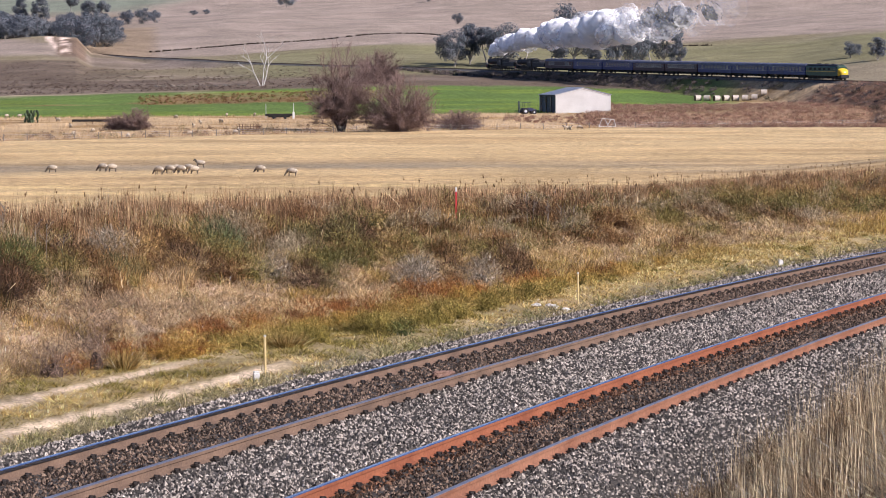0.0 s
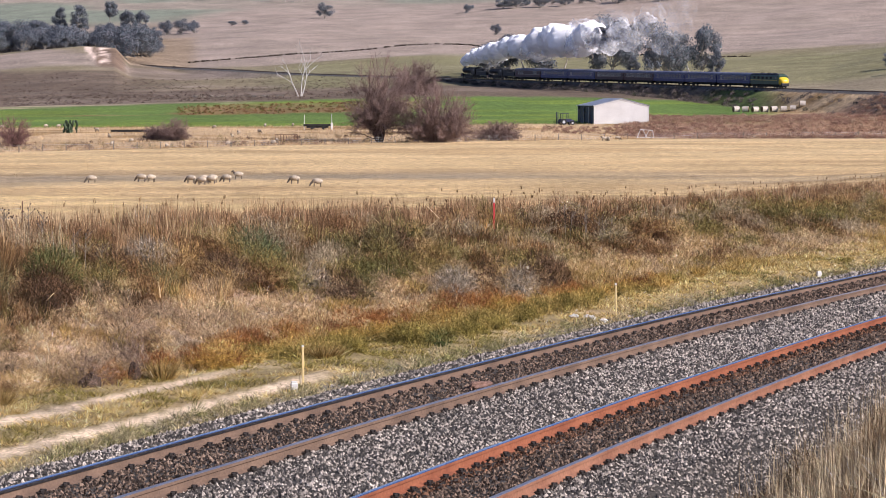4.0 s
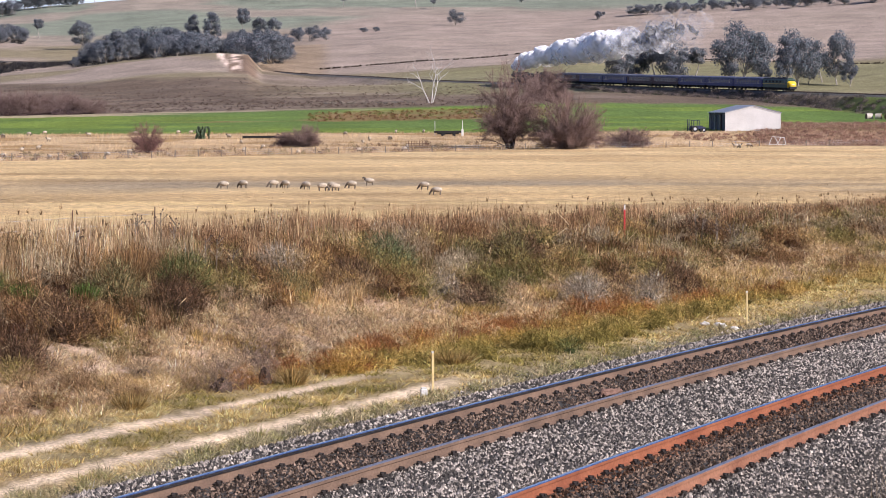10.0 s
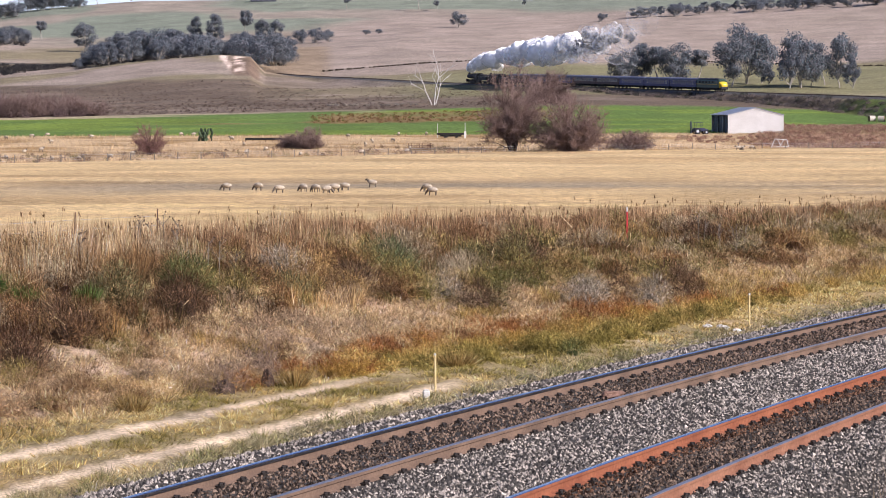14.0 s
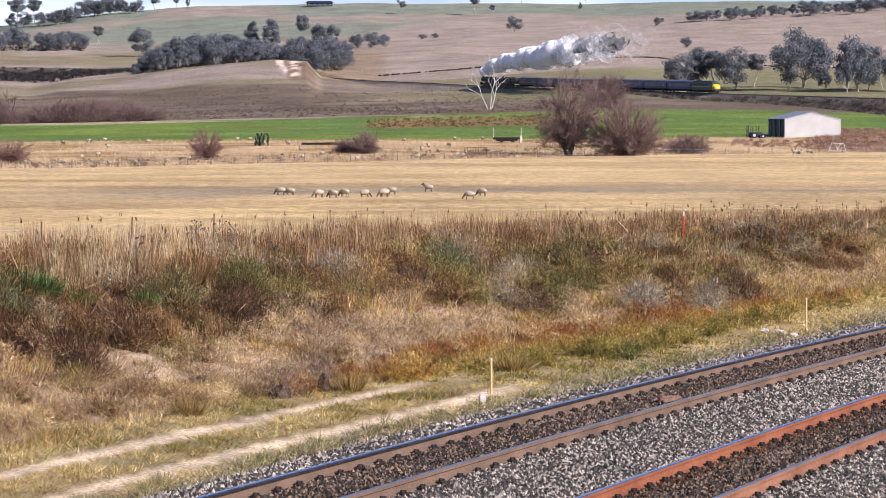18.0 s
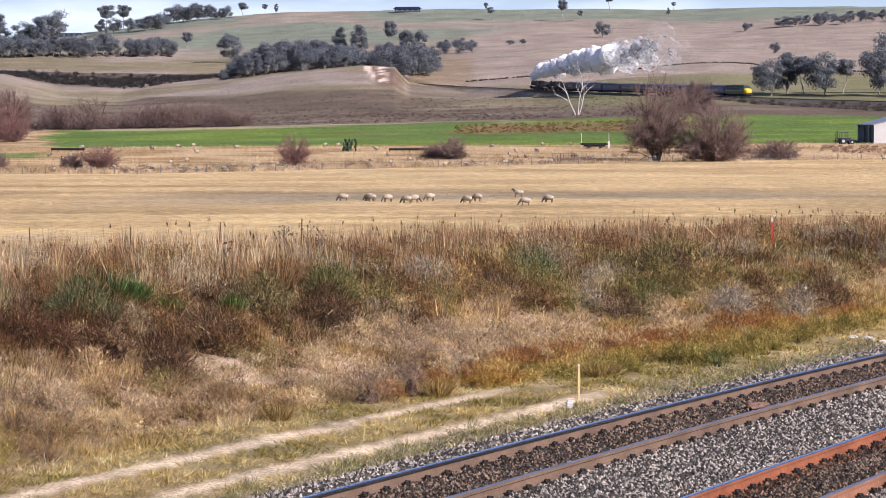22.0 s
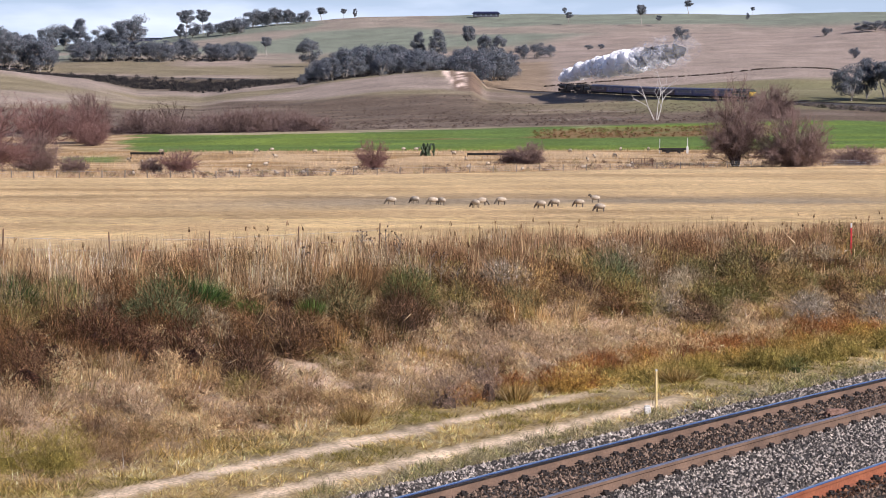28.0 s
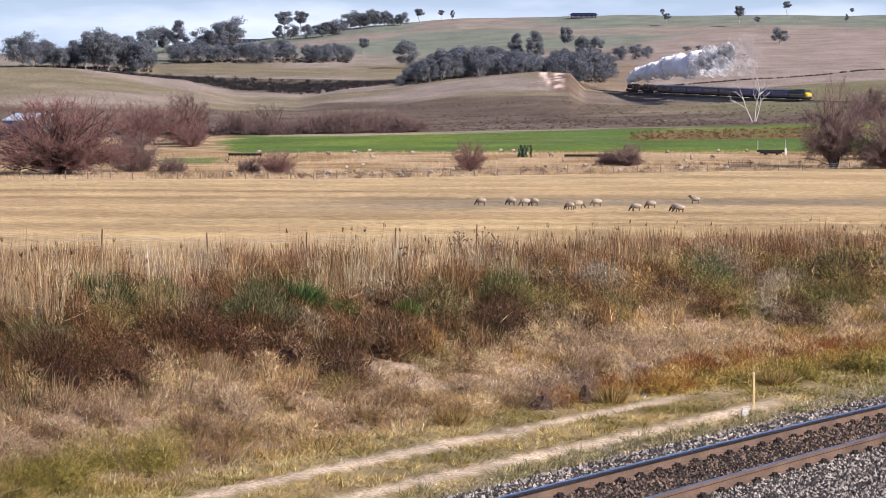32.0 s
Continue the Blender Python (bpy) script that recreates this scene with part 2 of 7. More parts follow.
def line_near(x, y):
    """Signed distance to the far railway (positive towards the camera) and the place along it."""
    p, s = np.full(x.shape, 999.0), np.zeros(x.shape)
    near = (y > 420) & (y < 1900) & (np.abs(x) < 900)
    if near.any():
        qx, qy = x[near], y[near]
        if qx.size < 3000:
            qx, qy = qx.reshape(-1, 1), qy.reshape(-1, 1)
            ax, ay, a_s = FAR[:-1, 0], FAR[:-1, 1], FAR[:-1, 2]
            dx, dy = np.diff(FAR[:, 0]), np.diff(FAR[:, 1])
            ln = np.hypot(dx, dy)
            t = np.clip(((qx - ax) * dx + (qy - ay) * dy) / ln ** 2, 0, 1)
            ex, ey = qx - ax - t * dx, qy - ay - t * dy
            k = np.argmin(np.hypot(ex, ey), 1)
            r = np.arange(len(k))
            p[near] = np.hypot(ex, ey)[r, k] * np.sign(dx[k] * ey[r, k] - dy[k] * ex[r, k])
            s[near] = a_s[k] + t[r, k] * ln[k]
            return p, s
        best, bs, bsg = np.full(qx.shape, 1e9), np.zeros(qx.shape), np.zeros(qx.shape)
        for i in range(0, len(FAR) - 1, 2):
            ax, ay, a_s = FAR[i]
            j = min(i + 2, len(FAR) - 1)
            dx, dy = FAR[j, 0] - ax, FAR[j, 1] - ay
            ln = math.hypot(dx, dy)
            t = np.clip(((qx - ax) * dx + (qy - ay) * dy) / ln ** 2, 0, 1)
            ex, ey = qx - ax - t * dx, qy - ay - t * dy
            d = np.hypot(ex, ey)
            m = d < best
            best[m], bs[m], bsg[m] = d[m], (a_s + t * ln)[m], np.sign(dx * ey - dy * ex)[m]
        p[near], s[near] = best * bsg, bs
    return p, s


def bank(u, w):
    """Heights across the near railway: w is measured from its far rail, away from the camera."""
    plane = rail_plane(u, rail_v(u) + w)
    crest = np.clip(1.75 - 0.021 * (u - 44), 0.3, 2.6)
    foot = 7.2 - 0.04 * np.clip(u - 40, 0, 60)
    bed = plane - 0.172
    z = np.where(w > 0.95, bed - 0.42 * smooth(0.95, 2.0, w), bed)
    low = -0.12 + 0.002 * (u - 40)
    z = np.where(w > 1.9, np.minimum(z, low) + (low - np.minimum(z, low)) * smooth(1.9, 3.4, w), z)
    rise = np.clip((w - foot) / (17.5 - foot), 0, 1)
    z = np.where(w > foot, low + (crest - low) * (0.35 * rise + 0.65 * rise * rise * (3 - 2 * rise)), z)
    z = np.where(w > 17.5, crest + (FIELD - crest) * smooth(17.5, 80, w), z)
    near = smooth(-6.6, -7.8, w)
    z = z - 0.35 * near
    z = np.where(w < -7.8, z + (3.45 - z) * np.clip((-7.8 - w) / 7.6, 0, 1), z)
    return z


def ground(x, y):
    """Height of the ground at any place."""
    x, y = np.asarray(x, float), np.asarray(y, float)
    u, v = uv_of(x, y)
    w = v - rail_v(u)
    d = np.hypot(x, y)
    zn = bank(u, w)
    zn = zn + np.where(w > 2.2, (vnoise(x, y, 1.9) - 0.5) * 0.36 * smooth(3.4, 10, w), 0) + np.where(w < -8.5, (vnoise(x, y, 1.2) - 0.5) * 0.3, 0)
    b = 784 + 4800 * x / np.maximum(y, 1.0)
    b = np.where(y > 1, np.clip(b, -564, 1900), 600)
    ks = [curve(b, -564, 0, 1900, 0)] + list(slopes(b))
    fd = fence_d(b)
    zf = np.full(x.shape, FIELD)
    hs = [np.full(x.shape, FIELD)] + [CZ + k * dk / 4800 for k, dk in zip(ks[1:], DK)]
    ds = [fd] + [np.full(x.shape, float(dk)) for dk in DK]
    for i in range(len(ds) - 1):
        t = (d - ds[i]) / (ds[i + 1] - ds[i])
        e0, e1 = (hs[i] - CZ) / ds[i], (hs[i + 1] - CZ) / ds[i + 1]
        ts = t if i else t * t * (3 - 2 * t)
        zf = np.where((t >= 0) & (t < 1), CZ + (e0 + (e1 - e0) * ts) * d, zf)
    zf = np.where(d >= 2150, hs[-1] - (d - 2150) * 0.06, zf)
    zf = zf + np.where(d > 760, (vnoise(x, y, 60, 4) - 0.5) * np.clip((d - 760) / 150, 0, 1) * 3.0, 0)
    z = np.where(d > fd, zf, zn)
    p, s = line_near(x, y)
    zr = far_z(s) - 0.75
    ap = np.abs(p)
    flank = np.clip(ap - 4.5, 0, None)
    cutz = np.clip(z, zr - flank / 1.7, zr + flank / 1.25)
    return np.where(ap < 60, cutz, z)


def scars(x, y, u, w):
    """Bare washed-out streaks that run down the face of the bank, 0 to 1."""
    streak = vnoise((u - 0.55 * w) * 1.0 + 60, w * 0.4 + 9, 0.42, 2)
    place = vnoise(x + 77, y + 5, 3.0, 2)
    return 0.8 * smooth(0.63, 0.70, streak) * smooth(0.50, 0.62, place) * smooth(6.4, 7.6, w) * smooth(13.0, 11.0, w)


GOLD, STRAW, GREY_STRIP = np.array((0.54, 0.388, 0.198)), np.array((0.38, 0.245, 0.115)), np.array((0.27, 0.22, 0.15))
# TAN and UPLAND lean blue: some haze of distance is in their colour
ROUGH, GREEN, BROWN, TAN, UPLAND = np.array((0.46, 0.335, 0.195)), np.array((0.105, 0.165, 0.042)), np.array((0.135, 0.101, 0.072)), np.array((0.305, 0.246, 0.196)), np.array((0.20, 0.222, 0.165))
# BED is near black, with the shade between the stones put into it
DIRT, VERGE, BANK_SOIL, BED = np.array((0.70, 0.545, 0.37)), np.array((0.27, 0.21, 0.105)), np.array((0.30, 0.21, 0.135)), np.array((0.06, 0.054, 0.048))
SCRUB_AND_SHADE = np.array((0.10, 0.08, 0.055))


def soil(x, y):
    """Colour of the soil and short grass at any place."""
    x, y = np.asarray(x, float), np.asarray(y, float)
    d = np.hypot(x, y)
    u, v = uv_of(x, y)
    w = v - rail_v(u)
    b = np.where(y > 1, np.clip(784 + 4800 * x / np.maximum(y, 1.0), -900, 2200), 600)

    def lay(base, col, m):
        return base + (col - base) * m[..., None]
    n1, n2, n3 = vnoise(x, y, 25), vnoise(x * 0.25, y, 9), vnoise(x, y, 4)
    c = np.zeros(x.shape + (3,)) + GOLD
    c = lay(c, STRAW, smooth(0.47, 0.58, vnoise(x * 0.16 + y * 0.3, y + 3 * vnoise(x, y, 30), 15)) * 0.4)
    c = lay(c, GREY_STRIP, smooth(0.0, 1.0, 1 - np.abs(d - 318) / 45) * smooth(0.3, 0.55, vnoise(x * 0.3, y, 22)) * 0.9 * smooth(-70, -30, x))
    c = lay(c, np.array((0.25, 0.16, 0.075)), smooth(0.52, 0.68, vnoise(x * 0.2 + 31, y, 16)) * smooth(420, 380, d) * 0.5)
    c = lay(c, np.array((0.62, 0.46, 0.22)), smooth(0.56, 0.66, vnoise(x * 0.12 + 5, y + 70, 7)) * smooth(300, 260, d) * 0.8)
    c = lay(c, np.array((0.58, 0.43, 0.23)), smooth(400, 470, d) * smooth(0.35, 0.6, n1) * 0.7)
    fd = fence_d(np.clip(b, -564, 1900))
    c = lay(c, lay(np.zeros(c.shape) + ROUGH, STRAW * 0.8, smooth(0.42, 0.7, vnoise(x * 0.5, y, 6))), smooth(-3, 4, d - fd))
    gstart = 655 + (vnoise(x, y, 30) - 0.5) * 16
    c = lay(c, lay(np.zeros(c.shape) + GREEN, np.array((0.15, 0.21, 0.04)), smooth(0.4, 0.7, n2)), smooth(-2, 2, d - gstart) * smooth(-190, -150, b + (n3 - 0.5) * 90 + (n1 - 0.5) * 120) * smooth(1640, 1560, b))
    c = lay(c, GREEN, smooth(572, 578, d + (n3 - 0.5) * 8) * smooth(618, 606, d + (n3 - 0.5) * 12) * smooth(-310, -290, b) * smooth(-165, -215, b + (n1 - 0.5) * 60) * 0.8)
    c = lay(c, np.array((0.25, 0.15, 0.10)), smooth(612, 618, d + (n3 - 0.5) * 10) * smooth(698, 688, d + (n3 - 0.5) * 10) * smooth(1320, 1350, b) * 0.8)
    weedy = smooth(708, 716, d + (n3 - 0.5) * 8) * smooth(757, 750, d + (n3 - 0.5) * 8) * smooth(530, 590, b + (n1 - 0.5) * 60) * smooth(985, 940, b) + smooth(712, 716, d) * smooth(730, 725, d) * smooth(250, 420, b) * smooth(620, 560, b) * smooth(0.4, 0.55, vnoise(x * 0.3 + 40, y, 8))
    c = lay(c, lay(np.zeros(c.shape) + np.array((0.22, 0.135, 0.065)), np.array((0.18, 0.155, 0.06)), smooth(0.5, 0.66, vnoise(x * 0.4, y, 7))), np.clip(weedy, 0, 1) * 0.92)
    c = lay(c, lay(np.zeros(c.shape) + BROWN, TAN, smooth(0.4, 0.8, n1) * 0.3), smooth(762, 772, d + (n3 - 0.5) * 10))
    c = lay(c, np.array((0.40, 0.32, 0.22)), smooth(756, 760, d + (n3 - 0.5) * 6) * smooth(775, 769, d + (n3 - 0.5) * 8) * smooth(-130, -90, b) * smooth(700, 620, b) * smooth(0.35, 0.6, vnoise(x * 0.3, y, 9)) * 0.8)
    edge = curve(b, -560, 1065, -300, 1080, -120, 1150, 0, 1205, 300, 1125, 460, 1130)
    c = lay(c, np.array((0.255, 0.212, 0.14)), smooth(762, 772, d + (n3 - 0.5) * 10) * smooth(1420, 1520, b))
    spur = smooth(-15, 25, d - edge + (n1 - 0.5) * 40) * smooth(520, 380, b) + smooth(950, 1010, d - (b - 700) * 0.15 + (n1 - 0.5) * 40) * smooth(380, 700, b)
    c = lay(c, lay(np.zeros(c.shape) + TAN, np.array((0.225, 0.188, 0.115)), smooth(0.35, 0.6, vnoise(x, y, 70))), np.clip(spur, 0, 1))
    c = lay(c, np.array((0.20, 0.19, 0.095)), smooth(870, 930, d) * smooth(1300, 1200, d) * smooth(650, 800, b) * 0.8)
    c = lay(c, lay(np.zeros(c.shape) + TAN, np.array((0.33, 0.263, 0.212)), smooth(0.35, 0.65, n1)), smooth(1290, 1330, d) * smooth(430, 600, b))
    c = lay(c, lay(np.zeros(c.shape) + UPLAND, TAN, smooth(0.45, 0.65, vnoise(x, y, 110)) * 0.8), smooth(1720, 1850, d - 160 * smooth(480, 700, b) + (n1 - 0.5) * 60) * smooth(1900, 1100, b - (d - 1900) * 2))
    p, s = line_near(x, y)
    c = lay(c, BED * 1.6, smooth(4.6, 3.6, np.abs(p)))
    c = lay(c, SCRUB_AND_SHADE, smooth(4.5, 6, p) * smooth(16, 12, p) * smooth(360, 250, s) * smooth(20, 90, s) * 0.6)
    c = lay(c, np.array((0.30, 0.225, 0.155)), smooth(5, 7, np.abs(p)) * smooth(22, 15, np.abs(p)) * smooth(600, 650, s) * smooth(790, 740, s))
    c = lay(c, SCRUB_AND_SHADE * 0.7, smooth(3.5, 6, p) * smooth(125, 80, p + (n1 - 0.5) * 50) * smooth(790, 830, s) * 0.85)
    scar = smooth(0, 7, b - 378 - (1280 - d) * 0.22) * smooth(458, 448, b) * smooth(1150, 1172, d) * smooth(1292, 1284, d + (n3 - 0.5) * 8)
    c = lay(c, lay(np.zeros(c.shape) + np.array((0.17, 0.115, 0.08)), np.array((0.74, 0.58, 0.47)), np.clip(smooth(384, 387, b) * smooth(400, 396, b - (1280 - d) * 0.05) + smooth(405, 409, b) * smooth(428, 422, b) * smooth(1170, 1185, d) * smooth(0.4, 0.55, vnoise(x, y * 0.25, 3.2)), 0, 1)), scar * 0.9)
    # the cutting's wall up behind the spur: its shade painted as a dark band
    sl = slopes(np.clip(b, -564, 1900))
    rel = (d - 1290) / 260 * (sl[4] - sl[3]) + sl[3] - (72 + (b - 440) * 0.52)
    c = lay(c, SCRUB_AND_SHADE * 0.8, smooth(5.5, 3.5, np.abs(rel)) * smooth(430, 440, b) * smooth(505, 492, b) * smooth(1285, 1292, d))
    c = lay(c, np.array((0.27, 0.20, 0.13)), smooth(-4, -6, rel) * smooth(455, 465, b) * smooth(590, 560, b) * smooth(1285, 1300, d) * smooth(1560, 1540, d) * 0.8)
    # the near cutting
    nb = lay(np.zeros(c.shape) + BANK_SOIL, np.array((0.19, 0.135, 0.07)), smooth(0.4, 0.7, vnoise(x, y, 2.2)))
    c = lay(c, nb, smooth(80, 60, w) * smooth(240, 200, d))
    c = lay(c, np.array((0.58, 0.43, 0.31)), scars(x, y, u, w) * smooth(240, 200, d))
    verge = lay(np.zeros(c.shape) + VERGE, np.array((0.33, 0.24, 0.12)), smooth(0.4, 0.65, n3))
    c = lay(c, verge, smooth(7.2, 6.2, w + (n3 - 0.5)) * smooth(240, 200, d))
    wob = (vnoise(u * 0.3, v * 0, 1.1) - 0.5) * 0.35
    for mid, half in ((3.2, 0.15), (5.1, 0.20)):
        c = lay(c, DIRT, smooth(half + 0.16, half - 0.02, np.abs(w - mid + wob) + (n3 - 0.5) * 0.15) * smooth(48.5, 44.0, u))
    c = lay(c, DIRT * 0.9, smooth(0.55, 0.75, vnoise(x, y, 1.5)) * smooth(43, 47, u) * smooth(72, 60, u) * smooth(6.8, 5.8, w) * smooth(2.6, 3.2, w) * 0.35)
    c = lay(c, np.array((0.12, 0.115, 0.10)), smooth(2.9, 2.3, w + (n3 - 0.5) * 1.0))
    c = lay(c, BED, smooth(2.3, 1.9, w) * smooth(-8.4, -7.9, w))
    c = lay(c, np.array((0.24, 0.16, 0.09)), smooth(-8.0, -8.6, w) * smooth(240, 200, d))
    return c


def sheet(name, verts, faces, material, label, category, kind="structure", attribute=None, colours=None, smooth_faces=True):
    me = bpy.data.meshes.new(name)
    verts, faces = np.asarray(verts, np.float32), np.asarray(faces, np.int32)
    k = faces.shape[1]
    me.vertices.add(len(verts))
    me.vertices.foreach_set("co", verts.ravel())
    me.loops.add(faces.size)
    me.loops.foreach_set("vertex_index", faces.ravel())
    me.polygons.add(len(faces))
    me.polygons.foreach_set("loop_start", np.arange(0, faces.size, k, dtype=np.int32))
    me.polygons.foreach_set("use_smooth", np.full(len(faces), smooth_faces))
    if attribute:
        at = me.attributes.new(attribute, "FLOAT_COLOR", "POINT")
        at.data.foreach_set("color", np.concatenate([colours, np.ones((len(colours), 1))], 1).astype(np.float32).ravel())
    me.update()
    me.validate()
    me.materials.append(material)
    return tagged(new(name, me), label, category, kind=kind)


def build_ground():
    az = np.radians(np.concatenate([np.arange(-176, -24, 8.0), np.arange(-24, -18, 1.0), np.arange(-18, 14.6, 0.075), np.arange(15, 24, 1.0), np.arange(24, 184, 8.0)]))
    dd = np.concatenate([[-0.02, 2, 4, 7, 10, 13, 16], np.arange(18, 40, 0.6), np.arange(40, 125, 0.6), np.arange(125, 250, 8), np.arange(250, 440, 4.0), np.arange(440, 780, 2.5), np.arange(780, 1000, 4.0),
                         np.arange(1000, 1560, 4.5), np.arange(1560, 2200, 16), np.arange(2200, 4700, 250)])
    a, d = np.meshgrid(az, dd)
    x, y = np.sin(a) * d, np.cos(a) * d
    z = ground(x, y)
    far = d > 2150
    z = np.where(far & (np.abs(np.degrees(a)) > 20), np.minimum(z, 60), z)
    v = np.stack([x, y, z], -1).reshape(-1, 3)
    nr, nc = a.shape
    i = np.arange(nr * nc).reshape(nr, nc)
    right = np.roll(i, -1, 1)
    f = np.stack([i[:-1], right[:-1], right[1:], i[1:]], -1).reshape(-1, 4)
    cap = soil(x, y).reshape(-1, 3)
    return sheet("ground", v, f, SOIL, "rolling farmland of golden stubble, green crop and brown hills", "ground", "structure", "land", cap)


build_ground()

# ---- helpers for building ----
def part(name, bm, material, parent=None, label="", smooth_faces=False):
    """Links a bmesh as one mesh object under a thing or a part."""
    me = bpy.data.meshes.new(name)
    bm.normal_update()
    bm.to_mesh(me)
    bm.free()
    for mt in (material if isinstance(material, (list, tuple)) else [material]):
        me.materials.append(mt)
    if smooth_faces:
        me.polygons.foreach_set("use_smooth", [True] * len(me.polygons))
    ob = new(name, me)
    if parent is not None:
        ob.parent = parent
    if label:
        ob["label"] = label
    return ob


def again(ob, parent, m=None):
    """Another object on the same mesh."""
    o = new(ob.name.split(".")[0], ob.data)
    o.parent = parent
    if m is not None:
        o.matrix_local = m
    return o


def base(name, m=None, label="", category="", group="", kind=""):
    e = new(name)
    e.empty_display_size = 0.2
    if m is not None:
        e.matrix_world = m
    return tagged(e, label, category, group, kind)


def box(bm, x0, x1, y0, y1, z0, z1, bevel=0.0, mat=0):
    r = bmesh.ops.create_cube(bm, size=1.0, matrix=Matrix.Translation(((x0 + x1) / 2, (y0 + y1) / 2, (z0 + z1) / 2)) @ Matrix.Diagonal((x1 - x0, y1 - y0, z1 - z0, 1)))
    fs = {f for v in r["verts"] for f in v.link_faces}
    for f in fs:
        f.material_index = mat
    if bevel:
        es = list({e for v in r["verts"] for e in v.link_edges})
        out = bmesh.ops.bevel(bm, geom=es, offset=bevel, segments=2, affect="EDGES", profile=0.6)
        for f in out["faces"]:
            f.material_index = mat
    return bm


def rod(bm, p0, p1, r0, r1=None, seg=8, mat=0):
    p0, p1 = Vector(p0), Vector(p1)
    r1 = r0 if r1 is None else r1
    d = p1 - p0
    m = Matrix.Translation((p0 + p1) / 2) @ d.to_track_quat("Z", "Y").to_matrix().to_4x4()
    r = bmesh.ops.create_cone(bm, cap_ends=True, segments=seg, radius1=r0, radius2=max(r1, 1e-4), depth=max(d.length, 1e-5), matrix=m)
    for f in {f for v in r["verts"] for f in v.link_faces}:
        f.material_index = mat
    return bm


def outline(bm, pts, y0, y1, mat=0):
    """A flat outline in x and z, drawn out from y0 to y1."""
    a = [bm.verts.new((x, y0, z)) for x, z in pts]
    b = [bm.verts.new((x, y1, z)) for x, z in pts]
    n = len(pts)
    fs = [bm.faces.new(a), bm.faces.new(b[::-1])]
    for i in range(n):
        fs.append(bm.faces.new((a[i], b[i], b[(i + 1) % n], a[(i + 1) % n])))
    for f in fs:
        f.material_index = mat
    bmesh.ops.recalc_face_normals(bm, faces=fs)
    return bm


# ---- the near railway ----
def track_point(u, off, up=0.0):
    v = float(rail_v(u)) + off
    x, y = xy_of(u, v)
    return Vector((x, y, float(rail_plane(u, v)) + up))


def track_frame(u, off, up=0.0):
    a, b = track_point(u - 0.5, off, up), track_point(u + 0.5, off, up)
    lat = track_point(u, off + 1, up) - track_point(u, off, up)
    t = (b - a).normalized()
    lat = (lat - t * lat.dot(t)).normalized()
    n = t.cross(lat).normalized()
    m = Matrix((t, lat, n)).transposed().to_4x4()
    m.translation = track_point(u, off, up)
    return m


RAIL_OUT = [(-0.070, -0.170), (-0.070, -0.158), (-0.012, -0.138), (-0.009, -0.062), (-0.034, -0.050), (-0.035, -0.010), (-0.025, 0.0)]
RAIL_OUT = RAIL_OUT + [(-a, b) for a, b in RAIL_OUT[::-1]]


def rail_mesh(name, off, side_mat, top_mat, parent, label, shine=(6,)):
    bm = bmesh.new()
    us = np.arange(-14, 186, 2.0)
    rings = []
    for u in us:
        m = track_frame(float(u), off)
        rings.append([bm.verts.new(m @ Vector((0, a, b))) for a, b in RAIL_OUT])
    n = len(RAIL_OUT)
    for r0, r1 in zip(rings, rings[1:]):
        for i in range(n):
            f = bm.faces.new((r0[i], r1[i], r1[(i + 1) % n], r0[(i + 1) % n]))
            f.material_index = 1 if i in shine else 0
    bm.faces.new(rings[0])
    bm.faces.new(rings[-1][::-1])
    bmesh.ops.recalc_face_normals(bm, faces=bm.faces[:])
    return part(name, bm, (side_mat, top_mat), parent, label)


def sleeper_mesh():
    bm = bmesh.new()
    box(bm, -0.125, 0.125, -1.25, 1.25, -0.24, 0.0, 0.02)
    return bm


def clip_mesh():
    """One pair of sprung clips with its pad, beside a rail's foot."""
    bm = bmesh.new()
    for sgn in (-1, 1):
        y = sorted((sgn * 0.055, sgn * 0.15))
        box(bm, -0.085, 0.085, y[0], y[1], -0.175, -0.14)
        rod(bm, (-0.075, sgn * 0.11, -0.13), (0.075, sgn * 0.11, -0.13), 0.02, seg=6)
        rod(bm, (0.03, sgn * 0.06, -0.125), (0.03, sgn * 0.14, -0.125), 0.018, seg=6)
    return bm


def near_track(offs, mats, label):
    mid = sum(offs) / 2
    t = base("railway_track", None, label, "railway track", "near tracks")
    for o, (sm, tm, lb) in zip(offs, mats):
        rail_mesh("rail", o, sm, tm, t, lb, (5, 6) if sm is not STEEL_OLD else (4, 5, 6) if tm is STEEL_TOP else (5, 6))
    us = np.arange(6.0, 160, 0.62)
    me, made = None, []
    for u in us:
        m = track_frame(float(u), mid, -0.185) @ pose(0, 0, random.uniform(-0.01, 0.008), 0, 0, random.uniform(-1, 1))
        if me is None:
            me = part("sleeper", sleeper_mesh(), CONCRETE, t)
            me.matrix_local = m
        else:
            again(me, t, m)
    first = None
    for o in offs:
        for u in us:
            m = track_frame(float(u), o)
            if first is None:
                first = part("rail_clip", clip_mesh(), CLIP, t, "black sprung clips at the rail foot")
                first.matrix_local = m
            else:
                again(first, t, m)
    return t


GAP = 2.508
near_track((0.0, -1.505), ((STEEL_OLD, STEEL_TOP, "brown rail with a shining top"), (STEEL_OLD, STEEL_DULL, "brown rail with a dull top")),
           "brown steel railway track with shining rails on grey ballast")
near_track((-1.505 - GAP, -3.01 - GAP), ((STEEL_RED, STEEL_TOP, "orange rusted rail with a shining top"), (STEEL_UMBER, STEEL_DULL, "rusty rail with a dull top")),
           "orange rusted railway track on grey ballast")

# ---- ballast, grass and weeds ----
BLADES = tinted("ballast_stone", "hue", rough=0.9, coarse=0.5, fine=14.0, bump=0.3, strength=0.25)
